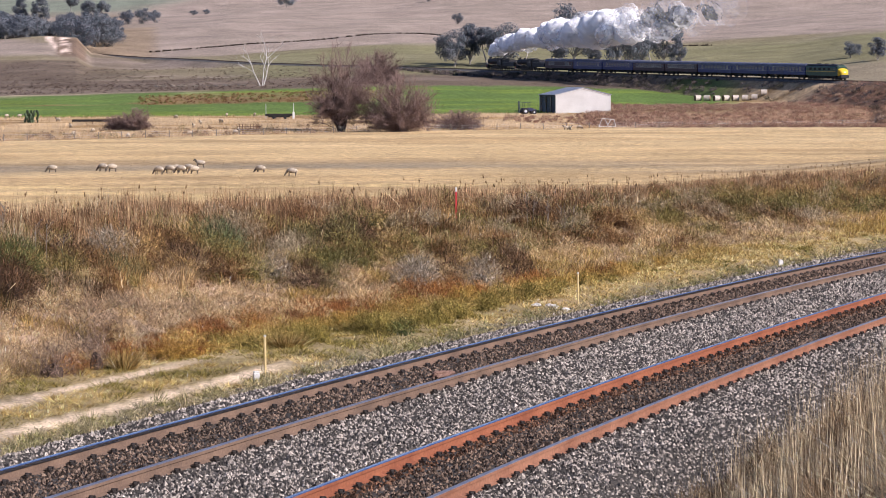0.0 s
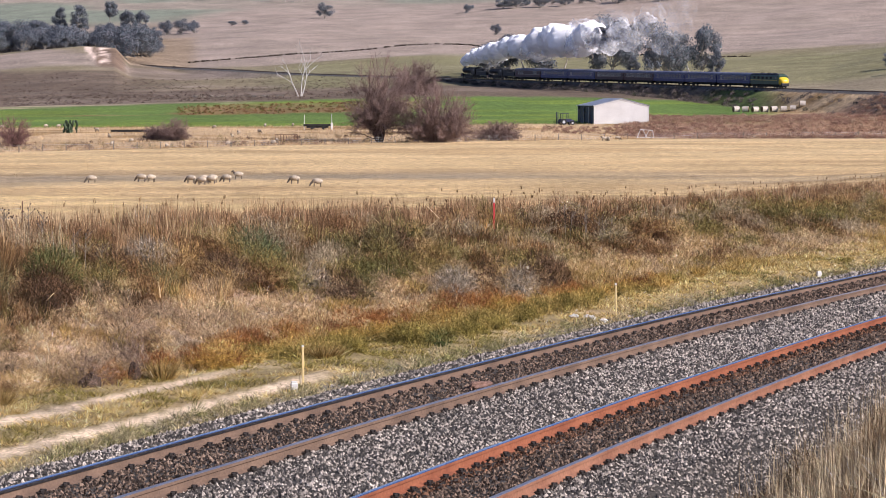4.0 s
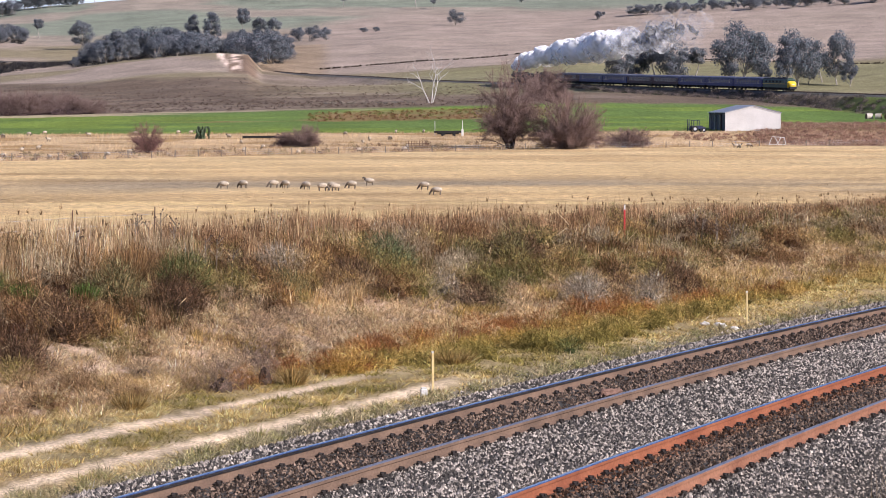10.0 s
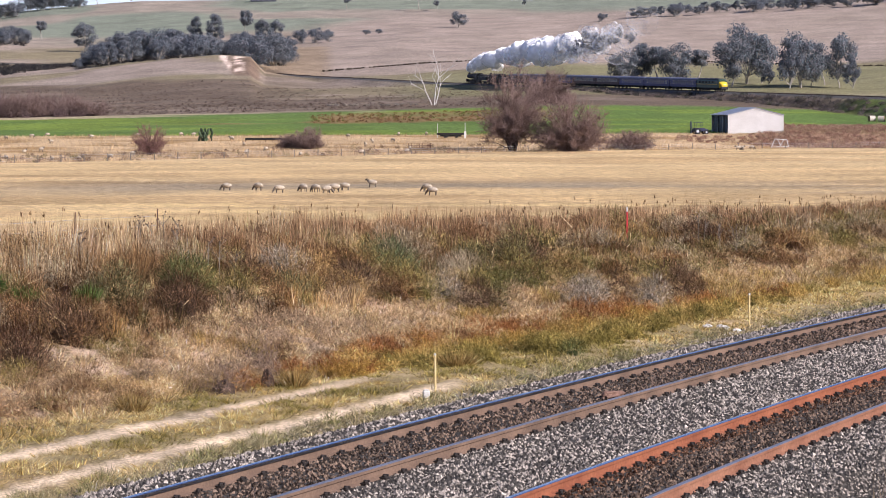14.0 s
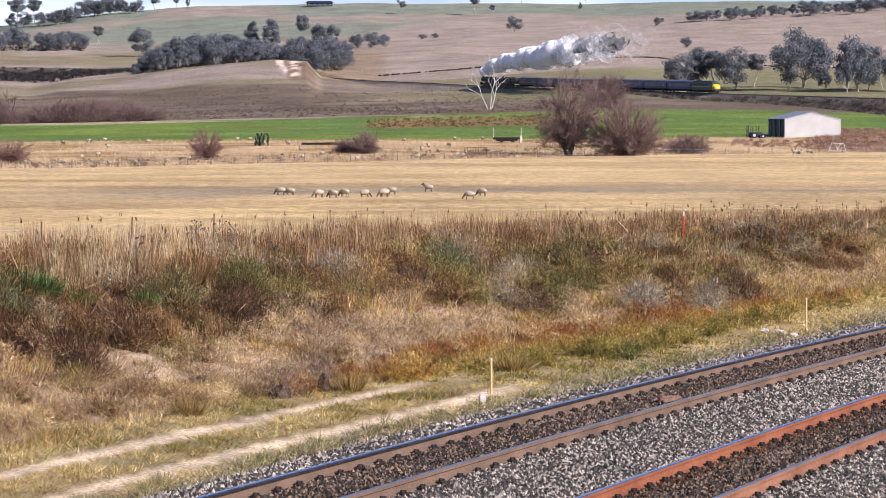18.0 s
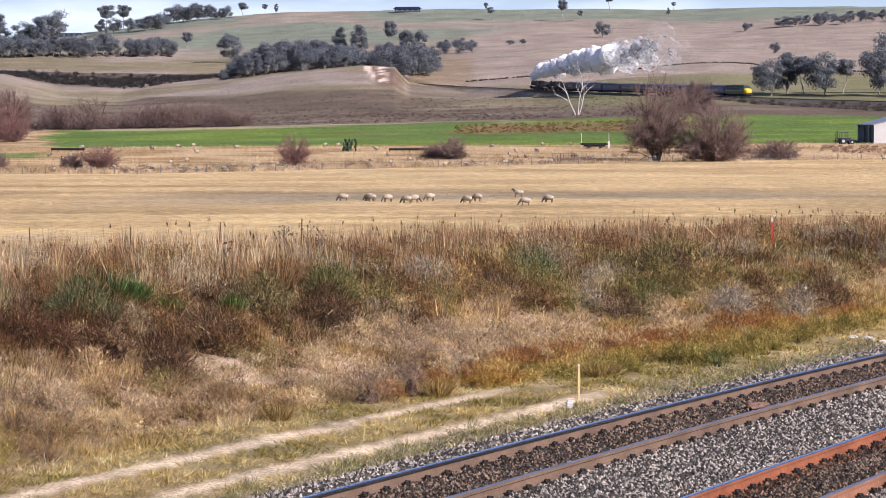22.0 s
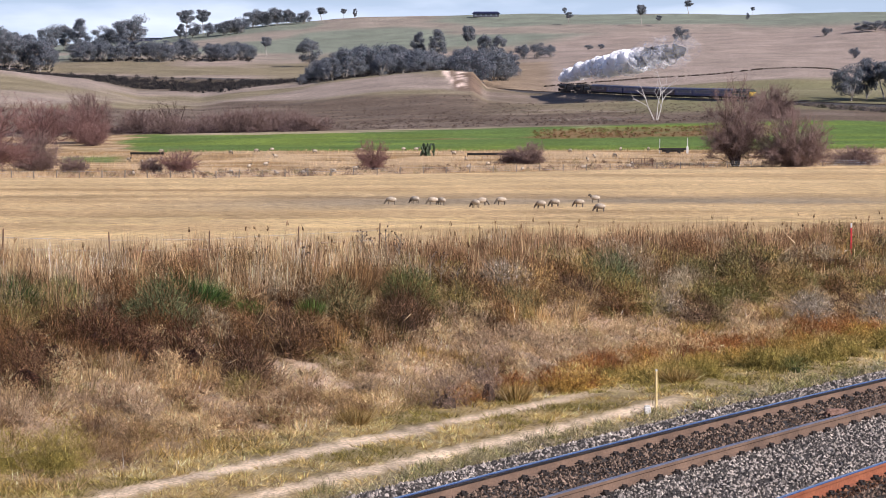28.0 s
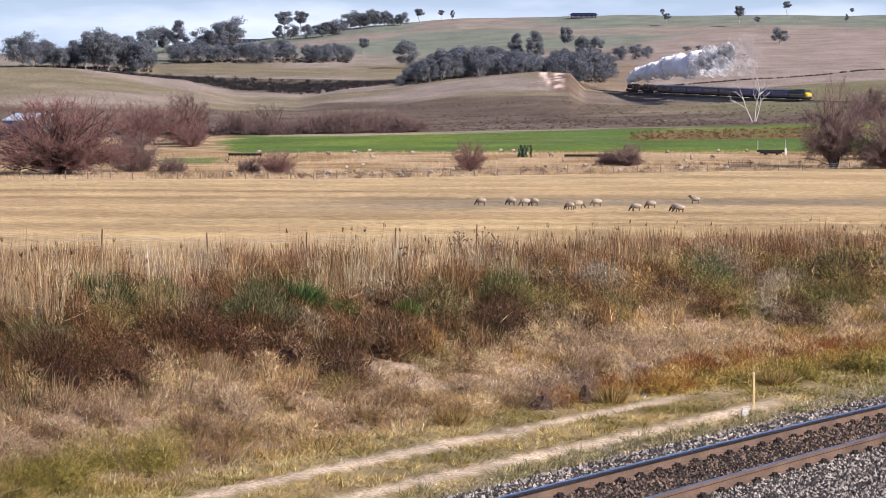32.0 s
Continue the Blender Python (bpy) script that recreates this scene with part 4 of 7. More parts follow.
def near_weeds():
    """A tangle of dead weeds on the near bank, with a few tall stalks."""
    n = 7200
    u = 12 + 40 * _g.rand(n)
    w = -8.4 - 5.2 * _g.rand(n)
    x, y = xy_of(u, rail_v(u) + w)
    a = np.degrees(np.arctan2(x, y))
    edge = 8.0 + 3.2 * (vnoise(x, y, 1.2) - 0.5)
    k = (a > edge) & (a < 17) & (np.hypot(x, y) > 17) & (vnoise(x + 5, y, 0.6) > 0.34)
    x, y, a = x[k], y[k], a[k]
    n = len(x)
    grow = np.clip(0.55 + 0.10 * (a - 8), 0.4, 1.2)
    hue = vnoise(x + 8, y + 3, 0.9)
    col = np.where((hue > 0.55)[:, None], pick([(0.18, 0.13, 0.10), (0.11, 0.075, 0.055), (0.26, 0.20, 0.155)], n), pick([(0.40, 0.32, 0.25), (0.33, 0.255, 0.20), (0.48, 0.40, 0.32), (0.24, 0.18, 0.14)], n))
    low = tussocks(x, y, _g.uniform(0.15, 0.4, n), _g.uniform(0.10, 0.42, n) * grow, col, 40, 1.0, 0.0095, 0.5, 0.7)
    t = _g.choice(n, n // 3)
    m = len(t) * 3
    kk = np.repeat(t, 3)
    root = np.stack([x[kk] + _g.randn(m) * 0.2, y[kk] + _g.randn(m) * 0.2, np.zeros(m)], -1)
    root[:, 2] = ground(root[:, 0], root[:, 1])
    h = _g.uniform(0.25, 1.25, m) * grow[kk]
    tall = blade_mesh(root, h, _g.randn(m, 2) * (h * 0.10)[:, None], _g.uniform(0.0025, 0.0065, m), pick([(0.36, 0.29, 0.235), (0.25, 0.19, 0.15), (0.62, 0.54, 0.46), (0.10, 0.07, 0.05), (0.48, 0.40, 0.32)], m), 0.4)
    d = _g.choice(n, 130)
    rad = _g.uniform(0.12, 0.34, 130)
    dead = mounds(x[d], y[d], rad, rad * _g.uniform(1.0, 2.0, 130) * grow[d], pick([(0.10, 0.068, 0.05), (0.065, 0.042, 0.03), (0.16, 0.115, 0.085)], 130), pick([(0.28, 0.21, 0.16), (0.20, 0.14, 0.10), (0.42, 0.34, 0.27)], 130), 4000, 0.2, 0.009, 0.8)
    return merge([low, tall, dead])


def plant_grass():
    for name, make, label, cat in (("tall_grass", tall_grass, "tall bleached seeding grass along the top of the bank", "grass"),
                                   ("seed_stalks", seed_heads, "thin stalks with brown seed heads over the grass", "weeds"),
                                   ("bank_scrub", bank_scrub, "rounded brown, olive and grey bushes on the upper bank", "scrub"),
                                   ("bank_thatch", thatch, "mat of fallen straw over the bank", "grass"),
                                   ("bank_grass", bank_grass, "short bleached grass and low dead bushes on the lower bank", "grass"),
                                   ("verge_grass", verge_grass, "low green and yellow grass beside the wheel tracks", "grass"),
                                   ("verge_weeds", rust_weeds, "rusty red and mustard weeds at the foot of the bank", "weeds"),
                                   ("near_weeds", near_weeds, "tall dead weeds on the bank before the tracks", "weeds")):
        v, f, c = make()
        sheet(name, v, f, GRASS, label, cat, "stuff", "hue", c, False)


def pasture():
    """Tufts and stubble over the paddocks and hills beyond the bank."""
    sets = []
    for n, d0, d1, lo, hi, wid, mul in ((60000, 560, 665, 0.15, 0.7, 0.07, 1.2), (46000, 225, 560, 0.02, 0.07, 0.11, 1.25), (12000, 660, 780, 0.04, 0.12, 0.12, 1.1)):
        b = -600 + 2520 * _g.rand(n)
        d = d0 + (d1 - d0) * _g.rand(n)
        a = np.arctan((b - 784) / 4800)
        if d0 == 560:
            fd = fence_d(np.clip(b, -564, 1900))
            d = fd + (668 - fd) * _g.rand(n)
        x, y = np.sin(a) * d, np.cos(a) * d
        p, s = line_near(x, y)
        k = np.abs(p) > 4.2
        x, y = x[k], y[k]
        n = len(x)
        h = _g.uniform(lo, hi, n) * (0.5 + vnoise(x, y, 12))
        c = soil(x, y) * mul * (0.75 + 0.5 * _g.rand(n, 1))
        root = np.stack([x, y, ground(x, y) - 0.02], -1)
        sets.append(blade_mesh(root, h, (_g.rand(n, 2) - 0.5) * h[:, None] * 0.7, wid * _g.uniform(0.5, 1.5, n), c))
    return merge(sets)


stones()
plant_grass()
_v, _f, _c = pasture()
sheet("pasture_tufts", _v, _f, GRASS, "dry tufts over the paddocks and hillsides", "grass", "stuff", "hue", _c, False)

# ---- the train ----
BLACK = surface("sooty_black_iron", (0.012, 0.012, 0.014), (0.03, 0.03, 0.034), 1.5, 0.5, 0.2, 0.1, 20)
BLUE = surface("dark_blue_coach_paint", (0.024, 0.032, 0.125), (0.036, 0.046, 0.17), 0.8, 0.4, 0, 0.05, 15)
MAROON = surface("dark_maroon_coach_paint", (0.050, 0.022, 0.026), (0.075, 0.034, 0.036), 0.8, 0.45, 0, 0.05, 15)
ROOF = surface("dusty_blue_grey_roof", (0.085, 0.095, 0.15), (0.15, 0.165, 0.23), 0.7, 0.6, 0.1, 0.1, 12)
GLASSY = surface("dark_window_glass", (0.10, 0.12, 0.15), (0.20, 0.23, 0.27), 0.5, 0.12, 0, 0, 5, spec=0.6)
PALE_TRIM = surface("cream_window_trim", (0.35, 0.34, 0.30), (0.5, 0.48, 0.42), 1.0, 0.5, 0, 0.05)
UNDER = surface("black_running_gear", (0.012, 0.011, 0.010), (0.03, 0.027, 0.024), 2.0, 0.8, 0, 0.1)
WHEEL = surface("worn_wheel_steel", (0.05, 0.045, 0.042), (0.10, 0.09, 0.085), 2.0, 0.5, 0.6, 0.1)
COAL = surface("wet_black_coal", (0.008, 0.008, 0.009), (0.03, 0.03, 0.03), 4.0, 0.4, 0, 0.6, 10)
RED = surface("signal_red_paint", (0.36, 0.03, 0.025), (0.45, 0.05, 0.04), 2.0, 0.4, 0, 0.05)
BRASS = surface("polished_brass", (0.55, 0.38, 0.12), (0.7, 0.5, 0.2), 2.0, 0.3, 1.0, 0.02)
YELLOW = surface("bright_yellow_paint", (0.62, 0.42, 0.025), (0.72, 0.50, 0.04), 1.0, 0.35, 0, 0.03)
MUSTARD = surface("dull_yellow_paint", (0.38, 0.27, 0.04), (0.48, 0.35, 0.07), 1.0, 0.4, 0, 0.03)
LOCO_GREEN = surface("dark_green_paint", (0.022, 0.055, 0.035), (0.035, 0.080, 0.050), 1.0, 0.35, 0, 0.04)
LAMP_GLASS = surface("lamp_lens", (0.75, 0.75, 0.70), (0.85, 0.85, 0.8), 2.0, 0.15, 0, 0)
COAL_M = COAL


def wheel(parent, x, y, r, name="wheel", spokes=0):
    bm = bmesh.new()
    rod(bm, (0, -0.06, 0), (0, 0.06, 0), r, seg=20)
    rod(bm, (0, -0.075, 0), (0, -0.06, 0), r + 0.03, seg=20)
    rod(bm, (0, -0.09, 0), (0, 0.09, 0), r * 0.22, seg=10)
    for k in range(spokes):
        a = math.pi * k / spokes
        box(bm, -0.04, 0.04, 0.062, 0.075, -r * 0.9, r * 0.9)
    o = part(name, bm, WHEEL, parent)
    o.location = (x, y, r)
    return o


def axle(parent, x, r, spokes=0, name="wheelset"):
    """Two wheels and their axle, one rigid piece."""
    bm = bmesh.new()
    for s in (-1, 1):
        rod(bm, (0, s * 0.74, 0), (0, s * 0.88, 0), r, seg=18)
        rod(bm, (0, s * 0.68, 0), (0, s * 0.74, 0), r + 0.03, seg=18)
        rod(bm, (0, s * 0.88, 0), (0, s * 0.92, 0), r * 0.25, seg=10)
        for k in range(spokes):
            a = math.pi * k / spokes
            bm2 = rod(bm, (math.cos(a) * r * 0.85, s * 0.885, math.sin(a) * r * 0.85), (-math.cos(a) * r * 0.85, s * 0.885, -math.sin(a) * r * 0.85), 0.035, seg=5)
    rod(bm, (0, -0.7, 0), (0, 0.7, 0), 0.08, seg=8)
    o = part(name, bm, WHEEL, parent)
    o.location = (x, 0, r)
    return o


def bogie(parent, x, base_len=2.4, r=0.46):
    bm = bmesh.new()
    for s in (-1, 1):
        outline(bm, [(-base_len / 2 - 0.5, 0.55), (-base_len / 2 - 0.3, 0.75), (base_len / 2 + 0.3, 0.75), (base_len / 2 + 0.5, 0.55), (base_len / 2, 0.35), (0.4, 0.32), (-0.4, 0.32), (-base_len / 2, 0.35)], s * 0.98, s * 1.1)
    box(bm, -0.35, 0.35, -1.0, 1.0, 0.4, 0.8)
    b = part("bogie", bm, UNDER, parent)
    b.location = (x, 0, 0)
    for dx in (-base_len / 2, base_len / 2):
        axle(b, dx, r)
    return b


def roofed(bm, x0, x1, half, z0, z_eave, z_top, n=8, mat=0):
    """A body with straight sides and an arched roof, as one outline across the vehicle."""
    pts = [(-half, z0), (half, z0), (half, z_eave)]
    for k in range(1, n):
        a = math.pi * k / n
        pts.append((half * math.cos(a), z_eave + (z_top - z_eave) * math.sin(a)))
    pts.append((-half, z_eave))
    a = [bm.verts.new((x0, y, z)) for y, z in pts]
    b = [bm.verts.new((x1, y, z)) for y, z in pts]
    m = len(pts)
    fs = [bm.faces.new(a), bm.faces.new(b[::-1])]
    for i in range(m):
        fs.append(bm.faces.new((a[i], b[i], b[(i + 1) % m], a[(i + 1) % m])))
    for f in fs:
        f.material_index = mat
    bmesh.ops.recalc_face_normals(bm, faces=fs)


def coach(label, paint, layout, length=20.1):
    """A bogie carriage. layout: the middles of its windows along the side, and their width."""
    c = base("carriage", None, label, "railway carriage", "train carriages")
    h = length / 2
    bm = bmesh.new()
    box(bm, -h, h, -1.42, 1.42, 1.05, 3.22, 0.05)
    part("body", bm, paint, c)
    bm = bmesh.new()
    roofed(bm, -h - 0.05, h + 0.05, 1.48, 3.20, 3.26, 3.98, 10)
    for k in range(7):
        rod(bm, (-h + 2 + k * (length - 4) / 6, 0, 3.95), (-h + 2 + k * (length - 4) / 6, 0, 4.12), 0.16, seg=8)
    part("roof", bm, ROOF, c, "grey arched roof")
    bm = bmesh.new()
    box(bm, -h + 0.2, h - 0.2, -1.3, 1.3, 0.85, 1.07)
    for x in (-3.2, 0.2, 3.0):
        box(bm, x - 0.9, x + 0.9, -1.2, 1.2, 0.42, 0.86, 0.04)
    part("underframe", bm, UNDER, c)
    for x in (-h + 3.0, h - 3.0):
        bogie(c, x)
    win = None
    for side in (-1, 1):
        for x, wd in layout:
            bm = bmesh.new()
            box(bm, -wd / 2, wd / 2, -0.02, 0.02, -0.42, 0.42, 0.01)
            o = part("window", bm, GLASSY, c)
            o.location = (x, side * 1.425, 2.55)
            bm = bmesh.new()
            for a, b_, c_, d_ in ((-wd / 2 - 0.06, -wd / 2, -0.48, 0.48), (wd / 2, wd / 2 + 0.06, -0.48, 0.48), (-wd / 2, wd / 2, 0.42, 0.48), (-wd / 2, wd / 2, -0.48, -0.42)):
                box(bm, a, b_, -0.035, 0.035, c_, d_)
            part("window_frame", bm, paint if wd > 1.0 else PALE_TRIM, o)
        for x in (-h + 0.75, h - 0.75):
            bm = bmesh.new()
            box(bm, -0.38, 0.38, -0.015, 0.025, -0.98, 0.98, 0.01)
            d = part("door", bm, paint, c)
            d.location = (x, side * 1.42, 2.12)
            bm = bmesh.new()
            box(bm, -0.24, 0.24, -0.035, 0.035, 0.1, 0.75)
            part("door_window", bm, GLASSY, d)
        bm = bmesh.new()
        box(bm, -h + 0.02, h - 0.02, side * 1.42 - 0.012, side * 1.42 + 0.012, 3.06, 3.10)
        box(bm, -h + 0.02, h - 0.02, side * 1.42 - 0.012, side * 1.42 + 0.012, 1.92, 1.97)
        part("waist_line", bm, PALE_TRIM, c, "thin cream line along the side")
    for e in (-1, 1):
        bm = bmesh.new()
        box(bm, e * h - 0.02, e * h + 0.24 * e if e > 0 else e * h + 0.02, -0.55, 0.55, 1.15, 3.1) if e > 0 else box(bm, -h - 0.24, -h + 0.02, -0.55, 0.55, 1.15, 3.1)
        part("gangway", bm, UNDER, c, "black corridor bellows")
    return c


def steam_engine(label):
    """A steam engine with its tender, 22.6 m over all; the middle of the whole at its origin."""
    e = base("steam_locomotive", None, label, "steam locomotive", "steam locomotives")
    bm = bmesh.new()
    rod(bm, (1.0, 0, 2.75), (9.1, 0, 2.72), 0.93, 0.86, 24)
    for x in (2.6, 4.2, 5.8, 7.3):
        rod(bm, (x - 0.04, 0, 2.74), (x + 0.04, 0, 2.74), 0.95, seg=24)
    part("boiler", bm, BLACK, e)
    bm = bmesh.new()
    rod(bm, (9.1, 0, 2.72), (10.7, 0, 2.72), 0.90, 0.90, 24)
    rod(bm, (10.7, 0, 2.72), (10.85, 0, 2.72), 0.86, 0.55, 24)
    rod(bm, (10.85, 0, 2.72), (10.95, 0, 2.72), 0.12, seg=8)
    part("smokebox", bm, BLACK, e)
    bm = bmesh.new()
    rod(bm, (9.9, 0, 3.5), (9.9, 0, 4.02), 0.30, 0.27, 14)
    rod(bm, (9.9, 0, 4.0), (9.9, 0, 4.14), 0.36, 0.36, 14)
    part("chimney", bm, BLACK, e)
    for x, r, hh in ((6.4, 0.42, 3.98), (4.4, 0.36, 3.9)):
        bm = bmesh.new()
        rod(bm, (x, 0, 3.45), (x, 0, hh - 0.2), r, r * 0.95, 14)
        rod(bm, (x, 0, hh - 0.2), (x, 0, hh), r * 0.95, r * 0.45, 14)
        part("dome", bm, BLACK, e)
    bm = bmesh.new()
    box(bm, 1.0, 3.2, -1.0, 1.0, 1.5, 3.5, 0.15)
    part("firebox", bm, BLACK, e)
    bm = bmesh.new()
    box(bm, -1.3, 1.1, -1.42, -1.36, 1.4, 3.35)
    box(bm, -1.3, 1.1, 1.36, 1.42, 1.4, 3.35)
    box(bm, 1.04, 1.1, -1.36, 1.36, 1.4, 3.45)
    cab = part("cab", bm, BLACK, e)
    for s in (-1, 1):
        bm = bmesh.new()
        box(bm, -0.5, 0.6, s * 1.43 - 0.02, s * 1.43 + 0.02, 2.45, 3.15)
        part("cab_window", bm, GLASSY, cab)
    bm = bmesh.new()
    roofed(bm, -1.6, 1.3, 1.5, 3.33, 3.38, 3.95, 8)
    part("cab_roof", bm, BLACK, e)
    bm = bmesh.new()
    for s in (-1, 1):
        box(bm, 1.1, 10.9, s * 1.15 - 0.25, s * 1.15 + 0.25, 1.62, 1.70)
        box(bm, -1.3, 10.9, s * 0.55 - 0.05, s * 0.55 + 0.05, 0.7, 1.4)
    part("running_board", bm, BLACK, e)
    bm = bmesh.new()
    box(bm, 10.9, 11.1, -1.3, 1.3, 0.75, 1.3)
    part("buffer_beam", bm, RED, e, "red buffer beam")
    bm = bmesh.new()
    for k in range(9):
        y = -1.0 + 0.25 * k
        rod(bm, (11.05, y, 0.75), (11.45, y * 0.7, 0.15), 0.03, seg=5)
    part("cowcatcher", bm, BLACK, e)
    bm = bmesh.new()
    rod(bm, (10.9, 0, 3.75), (11.15, 0, 3.75), 0.20, 0.22, 12)
    lamp = part("headlamp", bm, BLACK, e)
    bm = bmesh.new()
    rod(bm, (11.15, 0, 3.75), (11.18, 0, 3.75), 0.19, seg=12)
    part("lamp_lens", bm, LAMP_GLASS, lamp)
    for s in (-1, 1):
        bm = bmesh.new()
        rod(bm, (9.0, s * 1.15, 0.95), (10.3, s * 1.15, 0.95), 0.36, seg=14)
        box(bm, 9.05, 10.25, s * 1.15 - 0.3, s * 1.15 + 0.3, 1.25, 1.62)
        part("cylinder", bm, BLACK, e)
        bm = bmesh.new()
        rod(bm, (2.4, s * 1.06, 0.55), (7.6, s * 1.06, 0.55), 0.07, seg=6)
        part("coupling_rod", bm, WHEEL, e)
        bm = bmesh.new()
        rod(bm, (5.0, s * 1.14, 0.55), (9.0, s * 1.14, 0.95), 0.06, seg=6)
        part("connecting_rod", bm, WHEEL, e)
    for x in (2.4, 4.1, 5.8, 7.5):
        axle(e, x, 0.72, 5, "driving_wheelset")
    axle(e, 9.6, 0.42)
    axle(e, 0.3, 0.48)
    # the tender, coupled close behind
    bm = bmesh.new()
    box(bm, -10.9, -2.1, -1.4, 1.4, 1.2, 2.75, 0.08)
    box(bm, -7.2, -2.1, -1.4, -1.3, 2.7, 3.3)
    box(bm, -7.2, -2.1, 1.3, 1.4, 2.7, 3.3)
    box(bm, -7.3, -7.2, -1.4, 1.4, 2.7, 3.3)
    tender = part("tender", bm, BLACK, e)
    bm = bmesh.new()
    bmesh.ops.create_grid(bm, x_segments=16, y_segments=10, size=1.0, matrix=Matrix.Translation((-4.65, 0, 3.0)) @ Matrix.Diagonal((2.5, 1.28, 1, 1)))
    for v in bm.verts:
        v.co.z += 0.45 * (1 - ((v.co.x + 4.65) / 2.6) ** 2) + random.uniform(-0.1, 0.1)
    part("coal", bm, COAL, tender, "heap of black coal")
    bm = bmesh.new()
    rod(bm, (-9.3, 0, 2.75), (-9.3, 0, 2.95), 0.35, seg=12)
    part("water_hatch", bm, BLACK, tender)
    for s in (-1, 1):
        bm = bmesh.new()
        box(bm, -10.6, -2.4, s * 1.405 - 0.01, s * 1.405 + 0.01, 2.5, 2.56)
        part("lining", bm, PALE_TRIM, tender, "thin pale lining")
    for x in (-9.2, -4.0):
        bogie(e, x, 1.9, 0.46)
    return e


def diesel(label):
    """A streamlined diesel with one rounded nose, at its rear here (nose towards -x)."""
    d = base("diesel_locomotive", None, label, "diesel locomotive")
    bm = bmesh.new()
    roofed(bm, -7.0, 9.0, 1.44, 1.0, 3.1, 3.85, 8)
    part("body", bm, LOCO_GREEN, d)
    bm = bmesh.new()
    secs = [(-7.0, 1.445, 3.1, 3.3), (-7.2, 1.445, 3.0, 3.3), (-7.5, 1.42, 2.6, 3.0), (-8.2, 1.25, 2.3, 2.65), (-8.6, 0.95, 2.0, 2.3), (-8.75, 0.6, 1.7, 1.9)]
    rings = []
    for x, hf, ze, zt in secs[2:]:
        pts = [(-hf, 1.0), (hf, 1.0), (hf, ze)] + [(hf * math.cos(math.pi * k / 8), ze + (zt - ze) * math.sin(math.pi * k / 8)) for k in range(1, 8)] + [(-hf, ze)]
        rings.append([bm.verts.new((x, y, z)) for y, z in pts])
    for a, b in zip(rings, rings[1:]):
        for i in range(len(a)):
            bm.faces.new((a[i], b[i], b[(i + 1) % len(a)], a[(i + 1) % len(a)]))
    bm.faces.new(rings[-1])
    bmesh.ops.recalc_face_normals(bm, faces=bm.faces[:])
    nose = part("nose", bm, YELLOW, d, "bright yellow rounded nose", True)
    bm = bmesh.new()
    roofed(bm, -7.5, -7.0, 1.44, 1.0, 2.9, 3.5, 8)
    part("cab_front", bm, LOCO_GREEN, d)
    bm = bmesh.new()
    box(bm, -8.82, -7.2, -1.15, 1.15, 0.5, 1.35, 0.1)
    part("pilot", bm, BLACK, d, "black skirt below the nose")
    for s in (-1, 1):
        bm = bmesh.new()
        outline(bm, [(-7.25, 3.05), (-7.42, 3.6), (-7.38, 3.62), (-7.2, 3.08)], s * 0.15, s * 1.15)
        part("windscreen", bm, GLASSY, nose)
        bm = bmesh.new()
        rod(bm, (-8.80, s * 0.18, 2.0), (-8.5, s * 0.18, 2.0), 0.13, seg=10)
        part("headlight", bm, LAMP_GLASS, nose)
        bm = bmesh.new()
        box(bm, -6.4, 9.0, s * 1.44 - 0.012, s * 1.44 + 0.012, 2.0, 2.18)
        part("stripe", bm, MUSTARD, d, "dull yellow stripe along the side")
        bm = bmesh.new()
        box(bm, -6.2, -5.4, s * 1.44 - 0.02, s * 1.44 + 0.02, 2.5, 3.1)
        part("cab_window", bm, GLASSY, d)
        for k in range(5):
            bm = bmesh.new()
            box(bm, -3.6 + k * 2.4, -2.4 + k * 2.4, s * 1.44 - 0.02, s * 1.44 + 0.02, 2.45, 3.05)
            part("grille", bm, UNDER, d)
    bm = bmesh.new()
    roofed(bm, -6.5, 9.05, 1.2, 3.55, 3.62, 3.95, 8)
    for x in (-3, 0.5, 4.5):
        rod(bm, (x, 0, 3.9), (x, 0, 4.1), 0.55, seg=14)
    part("roof", bm, BLACK, d)
    bm = bmesh.new()
    box(bm, -6.4, 8.6, -1.2, 1.2, 0.75, 1.02)
    box(bm, -2, 3, -1.2, 1.2, 0.3, 0.8, 0.05)
    part("underframe", bm, UNDER, d)
    for x in (-5.6, 5.8):
        b = bogie(d, x, 3.4, 0.5)
        axle(b, 0, 0.5)
    return d


LAY_A = [(-7.4, 0.7), (-5.6, 1.2), (-3.8, 1.2), (-2.0, 1.2), (-0.2, 1.2), (1.6, 1.2), (3.4, 1.2), (5.2, 1.2), (7.2, 0.7)]
LAY_B = [(-7.8 + 1.2 * k, 0.62) for k in range(14)]
LAY_C = [(-6.5, 0.9), (-5.0, 0.9), (4.0, 0.9), (5.5, 0.9), (7.0, 0.6)]
LENGTHS = [23.0, 23.0] + [20.5] * 8 + [18.5]
engine = steam_engine("black steam locomotive with its tender, leading the train")
engine_two = copy_thing(engine, pose(0, 0, 0))
tagged(engine_two, "black steam locomotive with its tender, coupled behind the first")
c_blue = coach("dark blue carriage with a grey roof and wide windows", BLUE, LAY_A)
c_red = coach("dark maroon carriage with a grey roof and small windows", MAROON, LAY_B)
c_van = coach("dark maroon luggage carriage with few windows", MAROON, LAY_C)
c_two = copy_thing(c_blue, pose(0, 0, 0))
c_three = copy_thing(c_red, pose(0, 0, 0))
c_four = copy_thing(c_blue, pose(0, 0, 0))
c_five = copy_thing(c_blue, pose(0, 0, 0))
c_six = copy_thing(c_blue, pose(0, 0, 0))
